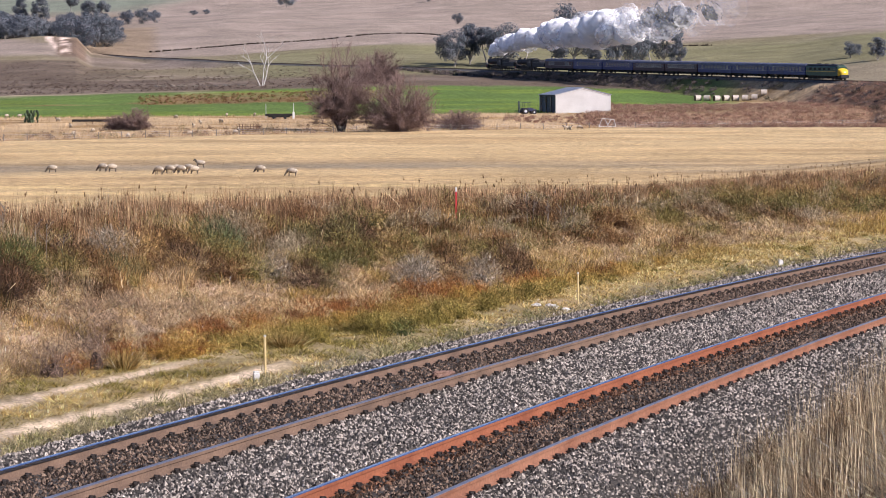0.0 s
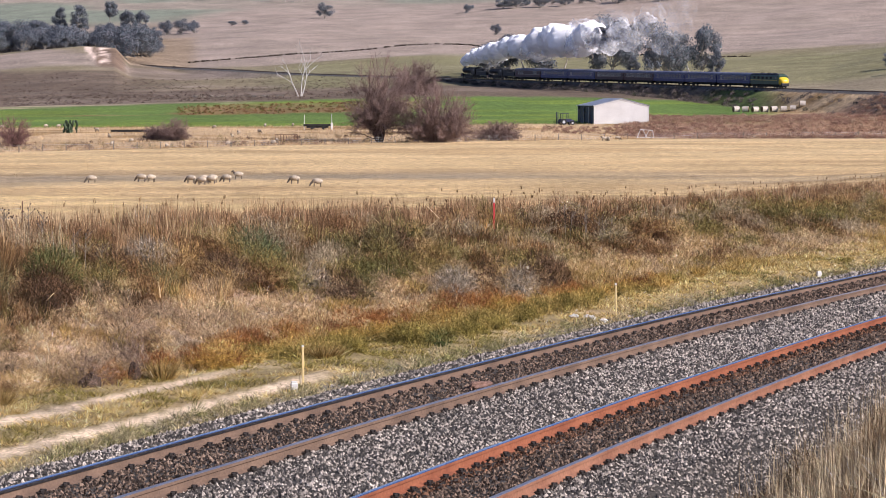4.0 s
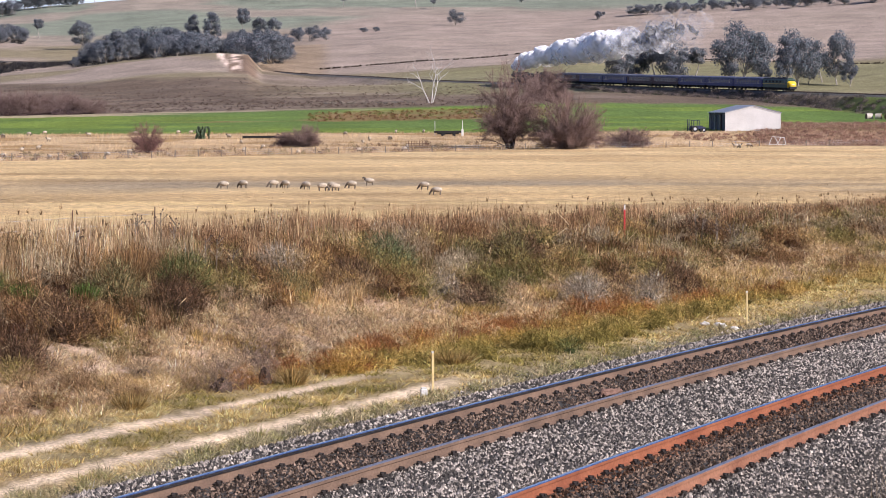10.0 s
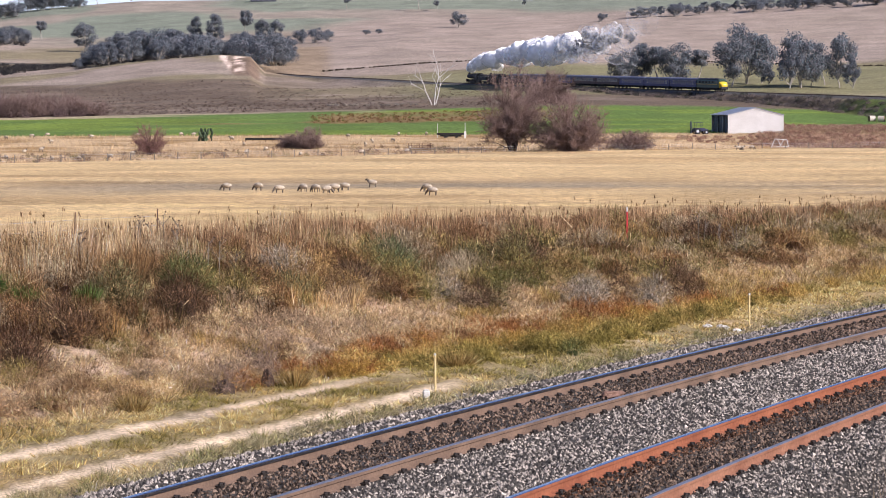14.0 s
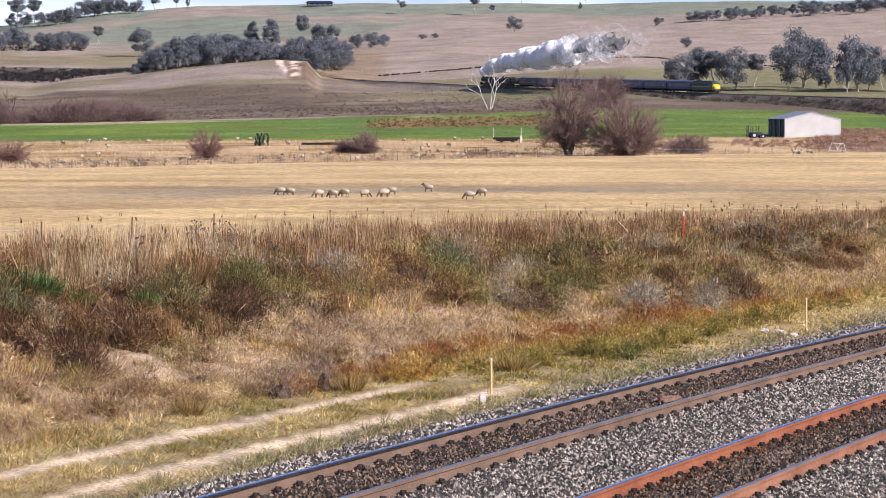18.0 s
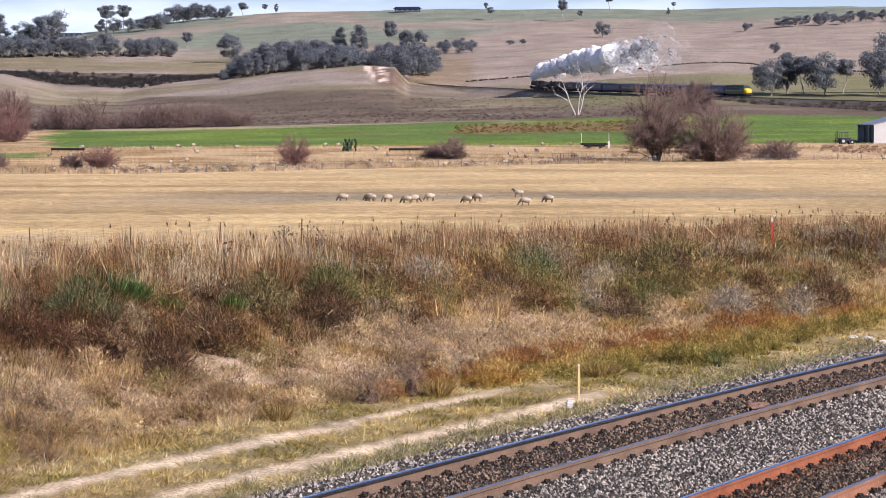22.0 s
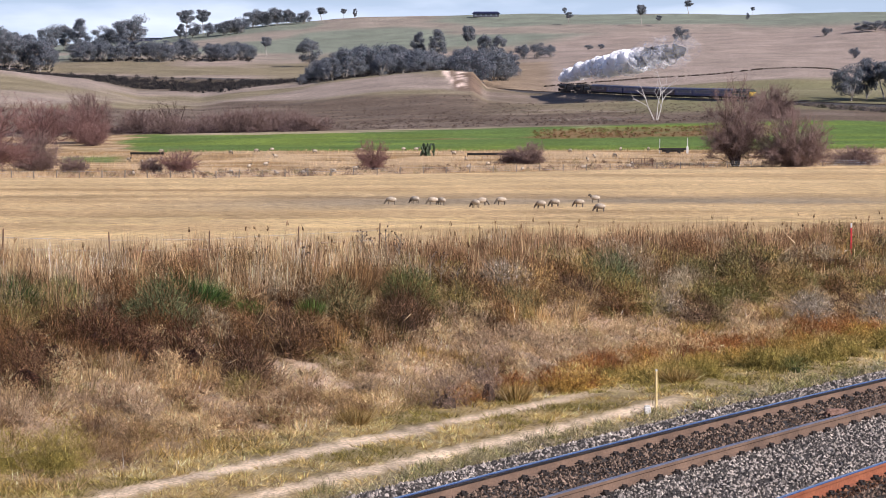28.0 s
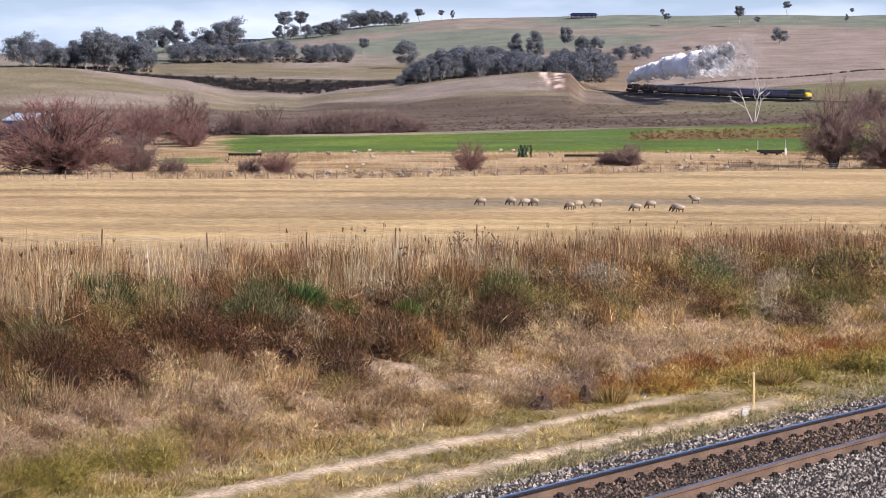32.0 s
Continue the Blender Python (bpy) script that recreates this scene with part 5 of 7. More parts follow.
rear = diesel("green diesel locomotive with yellow stripes and a yellow nose")
TRAIN = [engine, engine_two, c_van, c_blue, c_two, c_red, c_three, c_four, c_five, c_six, rear]
STARTS = np.concatenate([[0], np.cumsum(LENGTHS)])


def head(t):
    """How far the front of the train has come up the line."""
    return 228.5 + 13.42 * t - 0.0418 * t * t


def vehicle_pose(k, t):
    s = head(t) - (STARTS[k] + STARTS[k + 1]) / 2
    x, y, z, h = far_at(s)
    x0, y0, z0, _ = far_at(s - 8)
    x1, y1, z1, _ = far_at(s + 8)
    h = math.atan2(y1 - y0, x1 - x0)
    return pose(x, y, z, 0, -math.degrees(math.atan2(z1 - z0, 16)), math.degrees(h))


def far_track():
    """The rails and sleepers that the train runs on."""
    t = base("railway_track", None, "single distant railway track climbing the valley side", "railway track")
    ss = np.arange(-120, 900, 6.0)
    for off in (-0.75, 0.75):
        bm = bmesh.new()
        rings = []
        for s in ss:
            x, y, z, h = far_at(float(s), off)
            nx, ny = -math.sin(h), math.cos(h)
            rings.append([bm.verts.new((x + nx * a, y + ny * a, z + b)) for a, b in ((-0.07, -0.17), (-0.035, -0.03), (-0.035, 0), (0.035, 0), (0.035, -0.03), (0.07, -0.17))])
        for a, b in zip(rings, rings[1:]):
            for i in range(6):
                bm.faces.new((a[i], b[i], b[(i + 1) % 6], a[(i + 1) % 6]))
        bmesh.ops.recalc_face_normals(bm, faces=bm.faces[:])
        part("rail", bm, STEEL_OLD, t)
    vs, fs = [], []
    cube = np.array([(a, b, c) for a in (-0.12, 0.12) for b in (-1.2, 1.2) for c in (-0.3, -0.16)])
    cf = np.array([(0, 1, 3, 2), (4, 6, 7, 5), (0, 4, 5, 1), (2, 3, 7, 6), (1, 5, 7, 3), (0, 2, 6, 4)])
    for i, s in enumerate(np.arange(-100, 760, 0.9)):
        x, y, z, h = far_at(float(s))
        c, sn = math.cos(h), math.sin(h)
        vs.append(np.stack([x + cube[:, 0] * c - cube[:, 1] * sn, y + cube[:, 0] * sn + cube[:, 1] * c, z + cube[:, 2]], -1))
        fs.append(cf + 8 * i)
    o = sheet("sleeper", np.concatenate(vs), np.concatenate(fs), UNDER, "dark sleepers under the distant rails", "", "stuff", smooth_faces=False)
    o.parent = t
    bm = bmesh.new()
    rings = []
    for s in np.arange(-140, 920, 5.0):
        x, y, z, h = far_at(float(s))
        nx, ny = -math.sin(h), math.cos(h)
        rings.append([bm.verts.new((x + nx * a, y + ny * a, z + b)) for a, b in ((-3.4, -1.0), (-1.7, -0.26), (1.7, -0.26), (3.4, -1.0))])
    for a, b in zip(rings, rings[1:]):
        for i in range(3):
            bm.faces.new((a[i], b[i], b[i + 1], a[i + 1]))
    bmesh.ops.recalc_face_normals(bm, faces=bm.faces[:])
    part("ballast_bed", bm, BEDMAT, t, "grey ballast bed")


BEDMAT = surface("dark_ballast_bed", (0.06, 0.055, 0.05), (0.16, 0.145, 0.13), 2.0, 0.95, 0, 0.4, 8)
far_track()


# ---- the steam ----
def steam_mat(name, low, high):
    """White vapour; low and high are the least and the greatest cover of a patch."""
    m = bpy.data.materials.new(name)
    m.use_nodes = True
    n, l = m.node_tree.nodes, m.node_tree.links
    b, out = n["Principled BSDF"], n["Material Output"]
    b.inputs["Base Color"].default_value = (1.0, 1.0, 1.0, 1)
    b.inputs["Roughness"].default_value, b.inputs["Specular IOR Level"].default_value = 1.0, 0.0
    tl, both = n.new("ShaderNodeBsdfTranslucent"), n.new("ShaderNodeMixShader")
    tl.inputs["Color"].default_value = (1, 1, 1, 1)
    l.new(b.outputs["BSDF"], both.inputs[1])
    l.new(tl.outputs["BSDF"], both.inputs[2])
    if low >= 1:
        b.inputs["Sheen Weight"].default_value, b.inputs["Sheen Roughness"].default_value = 1.0, 0.6
        b.inputs["Subsurface Weight"].default_value, b.inputs["Subsurface Scale"].default_value = 1.0, 6.0
        b.inputs["Subsurface Radius"].default_value = (1.0, 1.0, 1.0)
        both.inputs["Fac"].default_value = 0.0
        l.new(both.outputs["Shader"], out.inputs["Surface"])
        return m
    both.inputs["Fac"].default_value = 0.5
    tr, mx = n.new("ShaderNodeBsdfTransparent"), n.new("ShaderNodeMixShader")
    tc, t, r = n.new("ShaderNodeTexCoord"), n.new("ShaderNodeTexNoise"), n.new("ShaderNodeMapRange")
    t.inputs["Scale"].default_value, t.inputs["Detail"].default_value = 1.5, 4.0
    r.inputs["From Min"].default_value, r.inputs["From Max"].default_value = 0.40, 0.75
    r.inputs["To Min"].default_value, r.inputs["To Max"].default_value = low, high
    l.new(tc.outputs["Object"], t.inputs["Vector"])
    l.new(t.outputs["Fac"], r.inputs["Value"])
    l.new(tr.outputs["BSDF"], mx.inputs[1])
    l.new(both.outputs["Shader"], mx.inputs[2])
    l.new(r.outputs["Result"], mx.inputs["Fac"])
    l.new(mx.outputs["Shader"], out.inputs["Surface"])
    return m


STEAMS = [steam_mat("dense_white_steam", 1.0, 1.0), steam_mat("thinning_steam", 0.06, 0.75), steam_mat("thin_grey_steam", 0.0, 0.16)]


def puff_mesh(seed, material, sub=4):
    bm = bmesh.new()
    bmesh.ops.create_icosphere(bm, subdivisions=sub, radius=1.0)
    off = Vector((seed * 7.1, seed * 3.7, seed * 1.3))
    for v in bm.verts:
        d = v.co.normalized()
        k = 0.82 + 0.28 * abs(noise.noise(d * 1.7 + off)) + 0.14 * abs(noise.noise(d * 3.6 + off)) + 0.08 * abs(noise.noise(d * 8.0 + off))
        v.co = d * k
    me = bpy.data.meshes.new("steam_puff")
    bm.to_mesh(me)
    bm.free()
    me.polygons.foreach_set("use_smooth", [True] * len(me.polygons))
    me.materials.append(material)
    return me


plume = base("steam_plume", None, "billowing white steam trailing from the locomotive chimney", "steam")
PUFF_MESHES = [[puff_mesh(3 * k + j, STEAMS[j]) for k in range(4)] for j in range(3)]
PUFFS = []
_pr = random.Random(5)


def add_puff(f, j, size, lift, out):
    """One rigid piece of steam: f runs from 0 at the chimney to 1 at the end of the trail; j says how thick it is."""
    back, girth, rise = 0.4 + 150 * f ** 1.25, 1.0 + 5.0 * f ** 0.48, 0.5 + 11.0 * f ** 0.60
    o = new("steam_puff", PUFF_MESHES[j][_pr.randrange(4)])
    o.parent = plume
    s = girth * size
    o.scale = (s * 1.2, s, s * 0.9)
    PUFFS.append((o, -back + _pr.uniform(-0.3, 0.3) * girth, out * girth, rise + lift * girth, f, _pr.uniform(0, 6.28), [_pr.uniform(-40, 40) for _ in range(3)]))


for i in range(24):
    add_puff(0.70 * ((i + 0.5) / 24) ** 0.9, 0, _pr.uniform(0.95, 1.15), _pr.uniform(-0.08, 0.12), _pr.uniform(-0.1, 0.1))
for i in range(14):
    add_puff(0.03 + 0.66 * (i + 0.5) / 14, 0, _pr.uniform(0.35, 0.5), _pr.uniform(0.35, 0.75), _pr.uniform(-0.5, 0.3))
for i in range(14):
    add_puff(0.10 + 0.60 * (i + 0.5) / 14, 1, _pr.uniform(0.7, 1.05), _pr.uniform(-0.35, 0.6), _pr.uniform(-0.4, 0.4))
for i in range(24):
    add_puff(0.60 + 0.30 * (i + 0.5) / 24, 1, _pr.uniform(0.45, 0.8), _pr.uniform(-0.4, 0.6), _pr.uniform(-0.5, 0.5))
for i in range(14):
    add_puff(0.76 + 0.30 * (i + 0.5) / 14, 2, _pr.uniform(0.6, 1.0), _pr.uniform(-0.4, 0.8), _pr.uniform(-0.6, 0.6))

# ---- plants beyond the bank ----
_t = random.Random(11)


def spot(b, d):
    """A place on the ground at bearing b (1/4800 to the right of -784) and d metres from the camera's foot."""
    a = math.atan((b - 784) / 4800)
    x, y = math.sin(a) * d, math.cos(a) * d
    return x, y, float(ground(np.array([x]), np.array([y]))[0])


def on_ground(x, y):
    return x, y, float(ground(np.array([x]), np.array([y]))[0])


def tubes(segs, sides=4):
    """Tapered tubes from a list of (start, end, radius, radius)."""
    p0, p1 = np.array([s[0] for s in segs]), np.array([s[1] for s in segs])
    r0, r1 = np.array([s[2] for s in segs]), np.array([s[3] for s in segs])
    d = p1 - p0
    d = d / np.maximum(np.linalg.norm(d, axis=1, keepdims=True), 1e-6)
    ref = np.where(np.abs(d[:, 2:3]) > 0.9, np.array([[1.0, 0, 0]]), np.array([[0, 0, 1.0]]))
    a = np.cross(d, ref)
    a = a / np.linalg.norm(a, axis=1, keepdims=True)
    b = np.cross(d, a)
    v = []
    for k in range(sides):
        w = 2 * math.pi * k / sides
        o = a * math.cos(w) + b * math.sin(w)
        v.append(p0 + o * r0[:, None])
        v.append(p1 + o * r1[:, None])
    v = np.stack(v, 1).reshape(-1, 3)
    i = (np.arange(len(segs)) * 2 * sides)[:, None]
    f = np.concatenate([i + (2 * k, 2 * ((k + 1) % sides), 2 * ((k + 1) % sides) + 1, 2 * k + 1) for k in range(sides)], 0)
    return v, f


def bare_bush(name, seed, high, wide, trunks, limbs, label, category, trunk_mat, twig_mat, trunk_r=0.3, fork=0.12, low=0.05, twig=1.3, per=34, flare=0.5):
    """A leafless bush or tree: limbs that curve from the fork to all parts of a rounded crown, each with a haze of twigs."""
    rng = np.random.RandomState(seed)
    big, mids, thin = [], [], []
    forks = []
    for k in range(trunks):
        a = 2 * math.pi * k / trunks + rng.rand()
        p = np.array([math.cos(a), math.sin(a), 0]) * trunk_r * 0.8 * (trunks > 1) + np.array([0, 0, -0.2])
        d = np.array([math.cos(a) * 0.45 * (trunks > 1), math.sin(a) * 0.45 * (trunks > 1), 1.0])
        r = trunk_r
        for j in range(3):
            q = p + d / np.linalg.norm(d) * high * fork / 1.5
            big.append((p, q, r, r * 0.85))
            p, r = q, r * 0.85
            d = d + rng.randn(3) * 0.16
        forks.append((p, r))
    for k in range(limbs):
        u = rng.randn(3)
        u = u / np.linalg.norm(u) * (0.35 + 0.65 * rng.rand() ** 0.5)
        end = np.array([u[0] * wide / 2, u[1] * wide / 2, high * (0.5 + low / 2) + u[2] * high * (0.5 - low / 2)])
        end[2] *= 1 - 0.12 * rng.rand()
        if k % 3 == 0:
            a = rng.rand() * 6.283
            r1 = wide / 2 * (0.45 + 0.5 * rng.rand())
            end = np.array([math.cos(a) * r1, math.sin(a) * r1, high * (low + 0.06 + 0.3 * rng.rand())])
        p0, r0 = forks[rng.randint(len(forks))]
        p0 = p0 * rng.uniform(0.15, 1.0)
        ctl = (p0 + end) / 2 + np.array([0, 0, high * 0.14 * rng.rand()]) + rng.randn(3) * wide * 0.05
        n, last, r = 7, p0, r0 * (0.12 + 0.36 * rng.rand() ** 2.5)
        for j in range(1, n + 1):
            t = j / n
            q = p0 * (1 - t) ** 2 + ctl * 2 * t * (1 - t) + end * t * t + rng.randn(3) * wide * 0.012
            rr = max(0.02, r * (1 - 0.85 * t))
            (big if rr > 0.07 else mids).append((last, q, max(0.022, r * (1 - 0.85 * (j - 1) / n)), rr))
            if t > 0.25:
                for _ in range(int(0.68 * per / n * (0.4 + 1.2 * t))):
                    s0 = last + (q - last) * rng.rand()
                    dirn = (s0 - np.array([0, 0, high * 0.15])) / max(0.5, np.linalg.norm(s0 - np.array([0, 0, high * 0.15]))) * flare + rng.randn(3) * 0.55 + np.array([0, 0, 0.25])
                    e0 = s0 + dirn * twig * rng.uniform(0.35, 1.0)
                    thin.append((s0, e0, 0.034, 0.014))
                    if rng.rand() < 0.7:
                        m0 = s0 + (e0 - s0) * rng.uniform(0.3, 0.8)
                        thin.append((m0, m0 + (dirn + rng.randn(3) * 0.5) * twig * 0.45, 0.022, 0.012))
            last = q
    t = base(name, None, label, category)
    for nm, segs, sides, mt in (("trunk", big + mids, 5, trunk_mat), ("twig_haze", thin, 3, twig_mat)):
        if segs:
            v, f = tubes(segs, sides)
            sheet(nm, v, f, mt, "", "", "").parent = t
    return t


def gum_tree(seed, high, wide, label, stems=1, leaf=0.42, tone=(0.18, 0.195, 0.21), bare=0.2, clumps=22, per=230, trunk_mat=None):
    """A eucalypt: pale forking trunk and a crown of leaf clumps with gaps; the blue in its tone is painted haze."""
    rng = np.random.RandomState(seed)
    t = base("tree", None, label, "tree", "trees on the hills")
    segs, tops = [], []
    for k in range(stems):
        a = rng.rand() * 6.28
        p, d = np.array([math.cos(a) * 0.3 * (stems > 1), math.sin(a) * 0.3 * (stems > 1), -0.2]), np.array([math.cos(a) * 0.22, math.sin(a) * 0.22, 1.0])
        r = high * 0.024
        for j in range(4):
            q = p + d / np.linalg.norm(d) * high * bare * 0.32
            segs.append((p, q, r, r * 0.86))
            p, r = q, r * 0.86
            d = d + rng.randn(3) * np.array([0.14, 0.14, 0.02])
        tops.append((p, r))
    centres = []
    for j in range(clumps):
        u = rng.randn(3)
        u = u / np.linalg.norm(u) * rng.rand() ** 0.4
        c = np.array([u[0] * wide * 0.40, u[1] * wide * 0.40, high * (bare + (1 - bare) * 0.5) + u[2] * high * (1 - bare) * 0.46])
        centres.append(c)
        p, r = tops[rng.randint(len(tops))]
        mid = (p + c) / 2 + rng.randn(3) * 0.4
        segs.append((p, mid, r * 0.6, r * 0.4))
        segs.append((mid, c, r * 0.4, r * 0.15))
    v, f = tubes(segs, 6)
    o = sheet("trunk", v, f, trunk_mat or BARK_PALE, "", "", "")
    o.parent = t
    n = clumps * per
    k = np.repeat(np.arange(clumps), per)
    g = rng.randn(n, 3)
    g = g / np.linalg.norm(g, axis=1, keepdims=True) * (rng.rand(n, 1) ** 0.45)
    size = wide * 0.17 * (0.7 + 0.6 * rng.rand(clumps))
    c = np.array(centres)[k] + g * (size[k])[:, None] * np.array([1.15, 1.15, 0.8])
    e1 = np.cross(g + 0.25 * rng.randn(n, 3), rng.randn(n, 3))
    e2 = np.cross(g + 0.25 * rng.randn(n, 3), e1)
    e1 = e1 / np.linalg.norm(e1, axis=1, keepdims=True) * leaf * (0.6 + 0.7 * rng.rand(n, 1))
    e2 = e2 / np.linalg.norm(e2, axis=1, keepdims=True) * leaf * (0.5 + 0.5 * rng.rand(n, 1))
    v = np.stack([c, c + e1, c + e1 * 0.4 + e2], 1).reshape(-1, 3)
    # tone is pushed to blue-grey to stand for the haze of distance
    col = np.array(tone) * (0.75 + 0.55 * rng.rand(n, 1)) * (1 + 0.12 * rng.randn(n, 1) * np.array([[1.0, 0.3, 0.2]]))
    o = sheet("crown", v, np.arange(n * 3).reshape(-1, 3), LEAF, "", "", "", "hue", np.repeat(np.clip(col, 0.01, 1), 3, 0), False)
    o.parent = t
    return t


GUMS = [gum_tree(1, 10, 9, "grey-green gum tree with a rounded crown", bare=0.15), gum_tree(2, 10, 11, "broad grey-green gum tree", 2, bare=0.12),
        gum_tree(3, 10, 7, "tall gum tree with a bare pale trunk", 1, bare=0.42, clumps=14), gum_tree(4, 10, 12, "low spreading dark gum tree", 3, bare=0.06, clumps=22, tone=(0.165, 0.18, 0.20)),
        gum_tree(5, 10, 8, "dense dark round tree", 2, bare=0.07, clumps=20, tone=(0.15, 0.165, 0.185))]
USED = set()
CROWN_TOP = [float(np.percentile([v.co.z for v in g.children[-1].data.vertices] if g.children[-1].name.startswith("crown") else [v.co.z for v in g.children[0].data.vertices], 98.5)) for g in GUMS]


def dup(ob, m):
    """A copy at the pose m that does not take over the first one's scale."""
    return copy_thing(ob, m @ Matrix.Diagonal([1 / v for v in ob.scale] + [1]))


def plant(kind, b, d, high, stretch=1.0, turn=None, label=""):
    x, y, z = spot(b, d)
    k = high / 12.4
    m = pose(x, y, z - 0.1, 0, 0, _t.uniform(0, 360) if turn is None else turn) @ Matrix.Diagonal((k * stretch, k * stretch, k, 1))
    if kind not in USED:
        USED.add(kind)
        GUMS[kind].matrix_basis = m
        o = GUMS[kind]
    else:
        o = dup(GUMS[kind], m)
    if label:
        o["label"] = label
    return o


def grow(kind, b, d, top, stretch=1.0):
    """A gum whose top stands at the slope top (in 1/4800) as seen along bearing b."""
    z = spot(b, d)[2]
    return plant(kind, b, d, max(3.0, CZ + top * d / 4800 - z) * 12.4 / CROWN_TOP[kind], stretch)


# the gums beside the far railway
for kind, b, d, top, st in ((1, 1100, 978, 95, 1.0), (4, 1128, 990, 108, 0.9), (2, 1160, 985, 103, 1.0), (1, 1192, 975, 106, 0.9), (2, 1226, 985, 98, 1.0), (0, 1288, 966, 115, 0.9), (1, 1316, 985, 137, 0.85), (0, 1340, 990, 112, 0.9), (4, 1352, 972, 72, 0.9),
                            (4, 1388, 948, 115, 0.75), (1, 1412, 955, 123, 0.8), (0, 1428, 965, 88, 0.8), (2, 1452, 985, 88, 1.0), (0, 1478, 962, 121, 0.75), (4, 1500, 955, 84, 0.7), (1, 1812, 940, 75, 1.2), (4, 1860, 900, 82, 1.2)):
    grow(kind, b, d, top, st)
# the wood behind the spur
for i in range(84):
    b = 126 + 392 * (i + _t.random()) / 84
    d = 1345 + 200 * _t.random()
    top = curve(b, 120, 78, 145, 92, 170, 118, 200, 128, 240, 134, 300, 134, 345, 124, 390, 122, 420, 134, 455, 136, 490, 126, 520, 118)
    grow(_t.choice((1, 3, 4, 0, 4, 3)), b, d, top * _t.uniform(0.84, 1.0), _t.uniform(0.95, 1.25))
for kind, b, d, top, st in ((4, 342, 1700, 156, 0.8), (4, 375, 1690, 160, 0.9), (2, 432, 1690, 167, 0.7), (0, 458, 1660, 151, 0.8), (0, 482, 1650, 150, 0.9), (3, 528, 1600, 134, 1.1), (3, 552, 1605, 137, 1.1), (3, 576, 1620, 134, 1.1),
                            (0, 145, 1660, 143, 1.0), (3, 642, 1690, 133, 1.6), (3, 664, 1695, 134, 1.6)):
    grow(kind, b, d, top, st)
# the homestead trees and those along the ridge
for i in range(20):
    b = -560 + 246 * (i + _t.random()) / 20
    grow(_t.choice((1, 4, 3, 0)), b, _t.uniform(1600, 1700), curve(b, -564, 152, -515, 146, -495, 130, -460, 146, -420, 158, -370, 156, -314, 138) * _t.uniform(0.9, 1.02), _t.uniform(0.9, 1.15))
for i in range(22):
    b = -286 + 225 * (i + _t.random()) / 22
    grow(_t.choice((1, 4, 3)), b, _t.uniform(1720, 1800), _t.uniform(128, 144), _t.uniform(1.0, 1.25))
for i in range(9):
    grow(_t.choice((1, 3)), -40 + 84 * (i + _t.random()) / 9, _t.uniform(1740, 1790), _t.uniform(130, 146), 1.1)
for i in range(12):
    grow(_t.choice((0, 1, 4)), 41 + 108 * i / 12 + _t.uniform(-4, 4), 2120, _t.uniform(184, 198), 1.1)
for i in range(6):
    grow(_t.choice((3, 1)), -9 + 40 * i / 6, 2080, _t.uniform(172, 180), 1.2)
for i in range(40):
    b = 1105 + 565 * (i + _t.random()) / 40
    grow(_t.choice((3, 4, 1)), b, _t.uniform(1780, 1850), curve(b, 1105, 172, 1200, 180, 1350, 190, 1570, 200) + _t.uniform(-7, 3), _t.uniform(1.2, 1.7))
for kind, b, d, top, st in ((1, -320, 2000, 165, 1.0), (0, -298, 2010, 166, 1.0), (4, -268, 1990, 177, 1.0), (1, -225, 1990, 164, 1.1), (4, -197, 1980, 170, 1.0), (1, -172, 2010, 182, 1.1), (2, -76, 2120, 194, 1.0), (2, -44, 2125, 195, 0.9), (1, -62, 2100, 172, 1.1), (4, -84, 2090, 170, 1.1), (3, -36, 2095, 172, 1.1), (2, 70, 1815, 148, 0.9),
                            (1, 152, 1850, 142, 1.1), (2, 170, 2130, 200, 1.1), (2, 208, 2140, 198, 0.9), (4, 228, 2140, 198, 0.7), (2, 608, 2030, 192, 0.9), (2, 736, 2000, 204, 0.8), (2, 818, 2148, 212, 1.0), (2, 766, 1990, 186, 0.8), (1, 805, 1773, 165, 1.05), (4, 921, 2060, 190, 0.7),
                            (3, 1056, 1778, 163, 1.0), (2, 1066, 1780, 162, 0.7), (2, 930, 2148, 200, 0.9), (2, 1320, 2140, 215, 0.8), (0, 600, 2140, 200, 0.8), (3, 1108, 1520, 128, 1.0)):
    grow(kind, b, d, top, st)

# bare willows and bushes round the paddock
TWIG_RED = surface("red_twigs", (0.17, 0.09, 0.078), (0.28, 0.155, 0.135), 0.6, 0.95, 0, 0.1, 6)
WILLOW = bare_bush("willow_tree", 3, 16.5, 16.0, 3, 165, "leafless willow with a dark forked trunk", "tree", BARK_DARK, TWIG, 0.42, 0.16, 0.06, 1.8, 62)
WILLOW.matrix_world = Matrix.Translation(on_ground(14.0, 572)) @ pose(0, 0, 0, 0, 0, 40) @ Matrix.Diagonal((1, 1, 1.18, 1))
BUSH = bare_bush("bare_bush", 8, 10.0, 14.5, 9, 200, "rounded leafless bush of brown twigs", "bush", BARK_DARK, TWIG, 0.12, 0.03, 0.0, 1.5, 60)
BUSH.matrix_world = Matrix.Translation(on_ground(25.9, 566)) @ Matrix.Diagonal((1.15, 1.1, 1.3, 1))
LEFT_WILLOW = bare_bush("willow_tree", 14, 13.0, 21, 4, 210, "spreading leafless willow with several dark trunks", "tree", BARK_DARK, TWIG_RED, 0.7, 0.12, 0.02, 1.5, 92)
LEFT_WILLOW.matrix_world = Matrix.Translation(on_ground(-131, 496)) @ pose(0, 0, 0, 0, 0, 20) @ Matrix.Diagonal((1.45, 1.45, 1.2, 1))
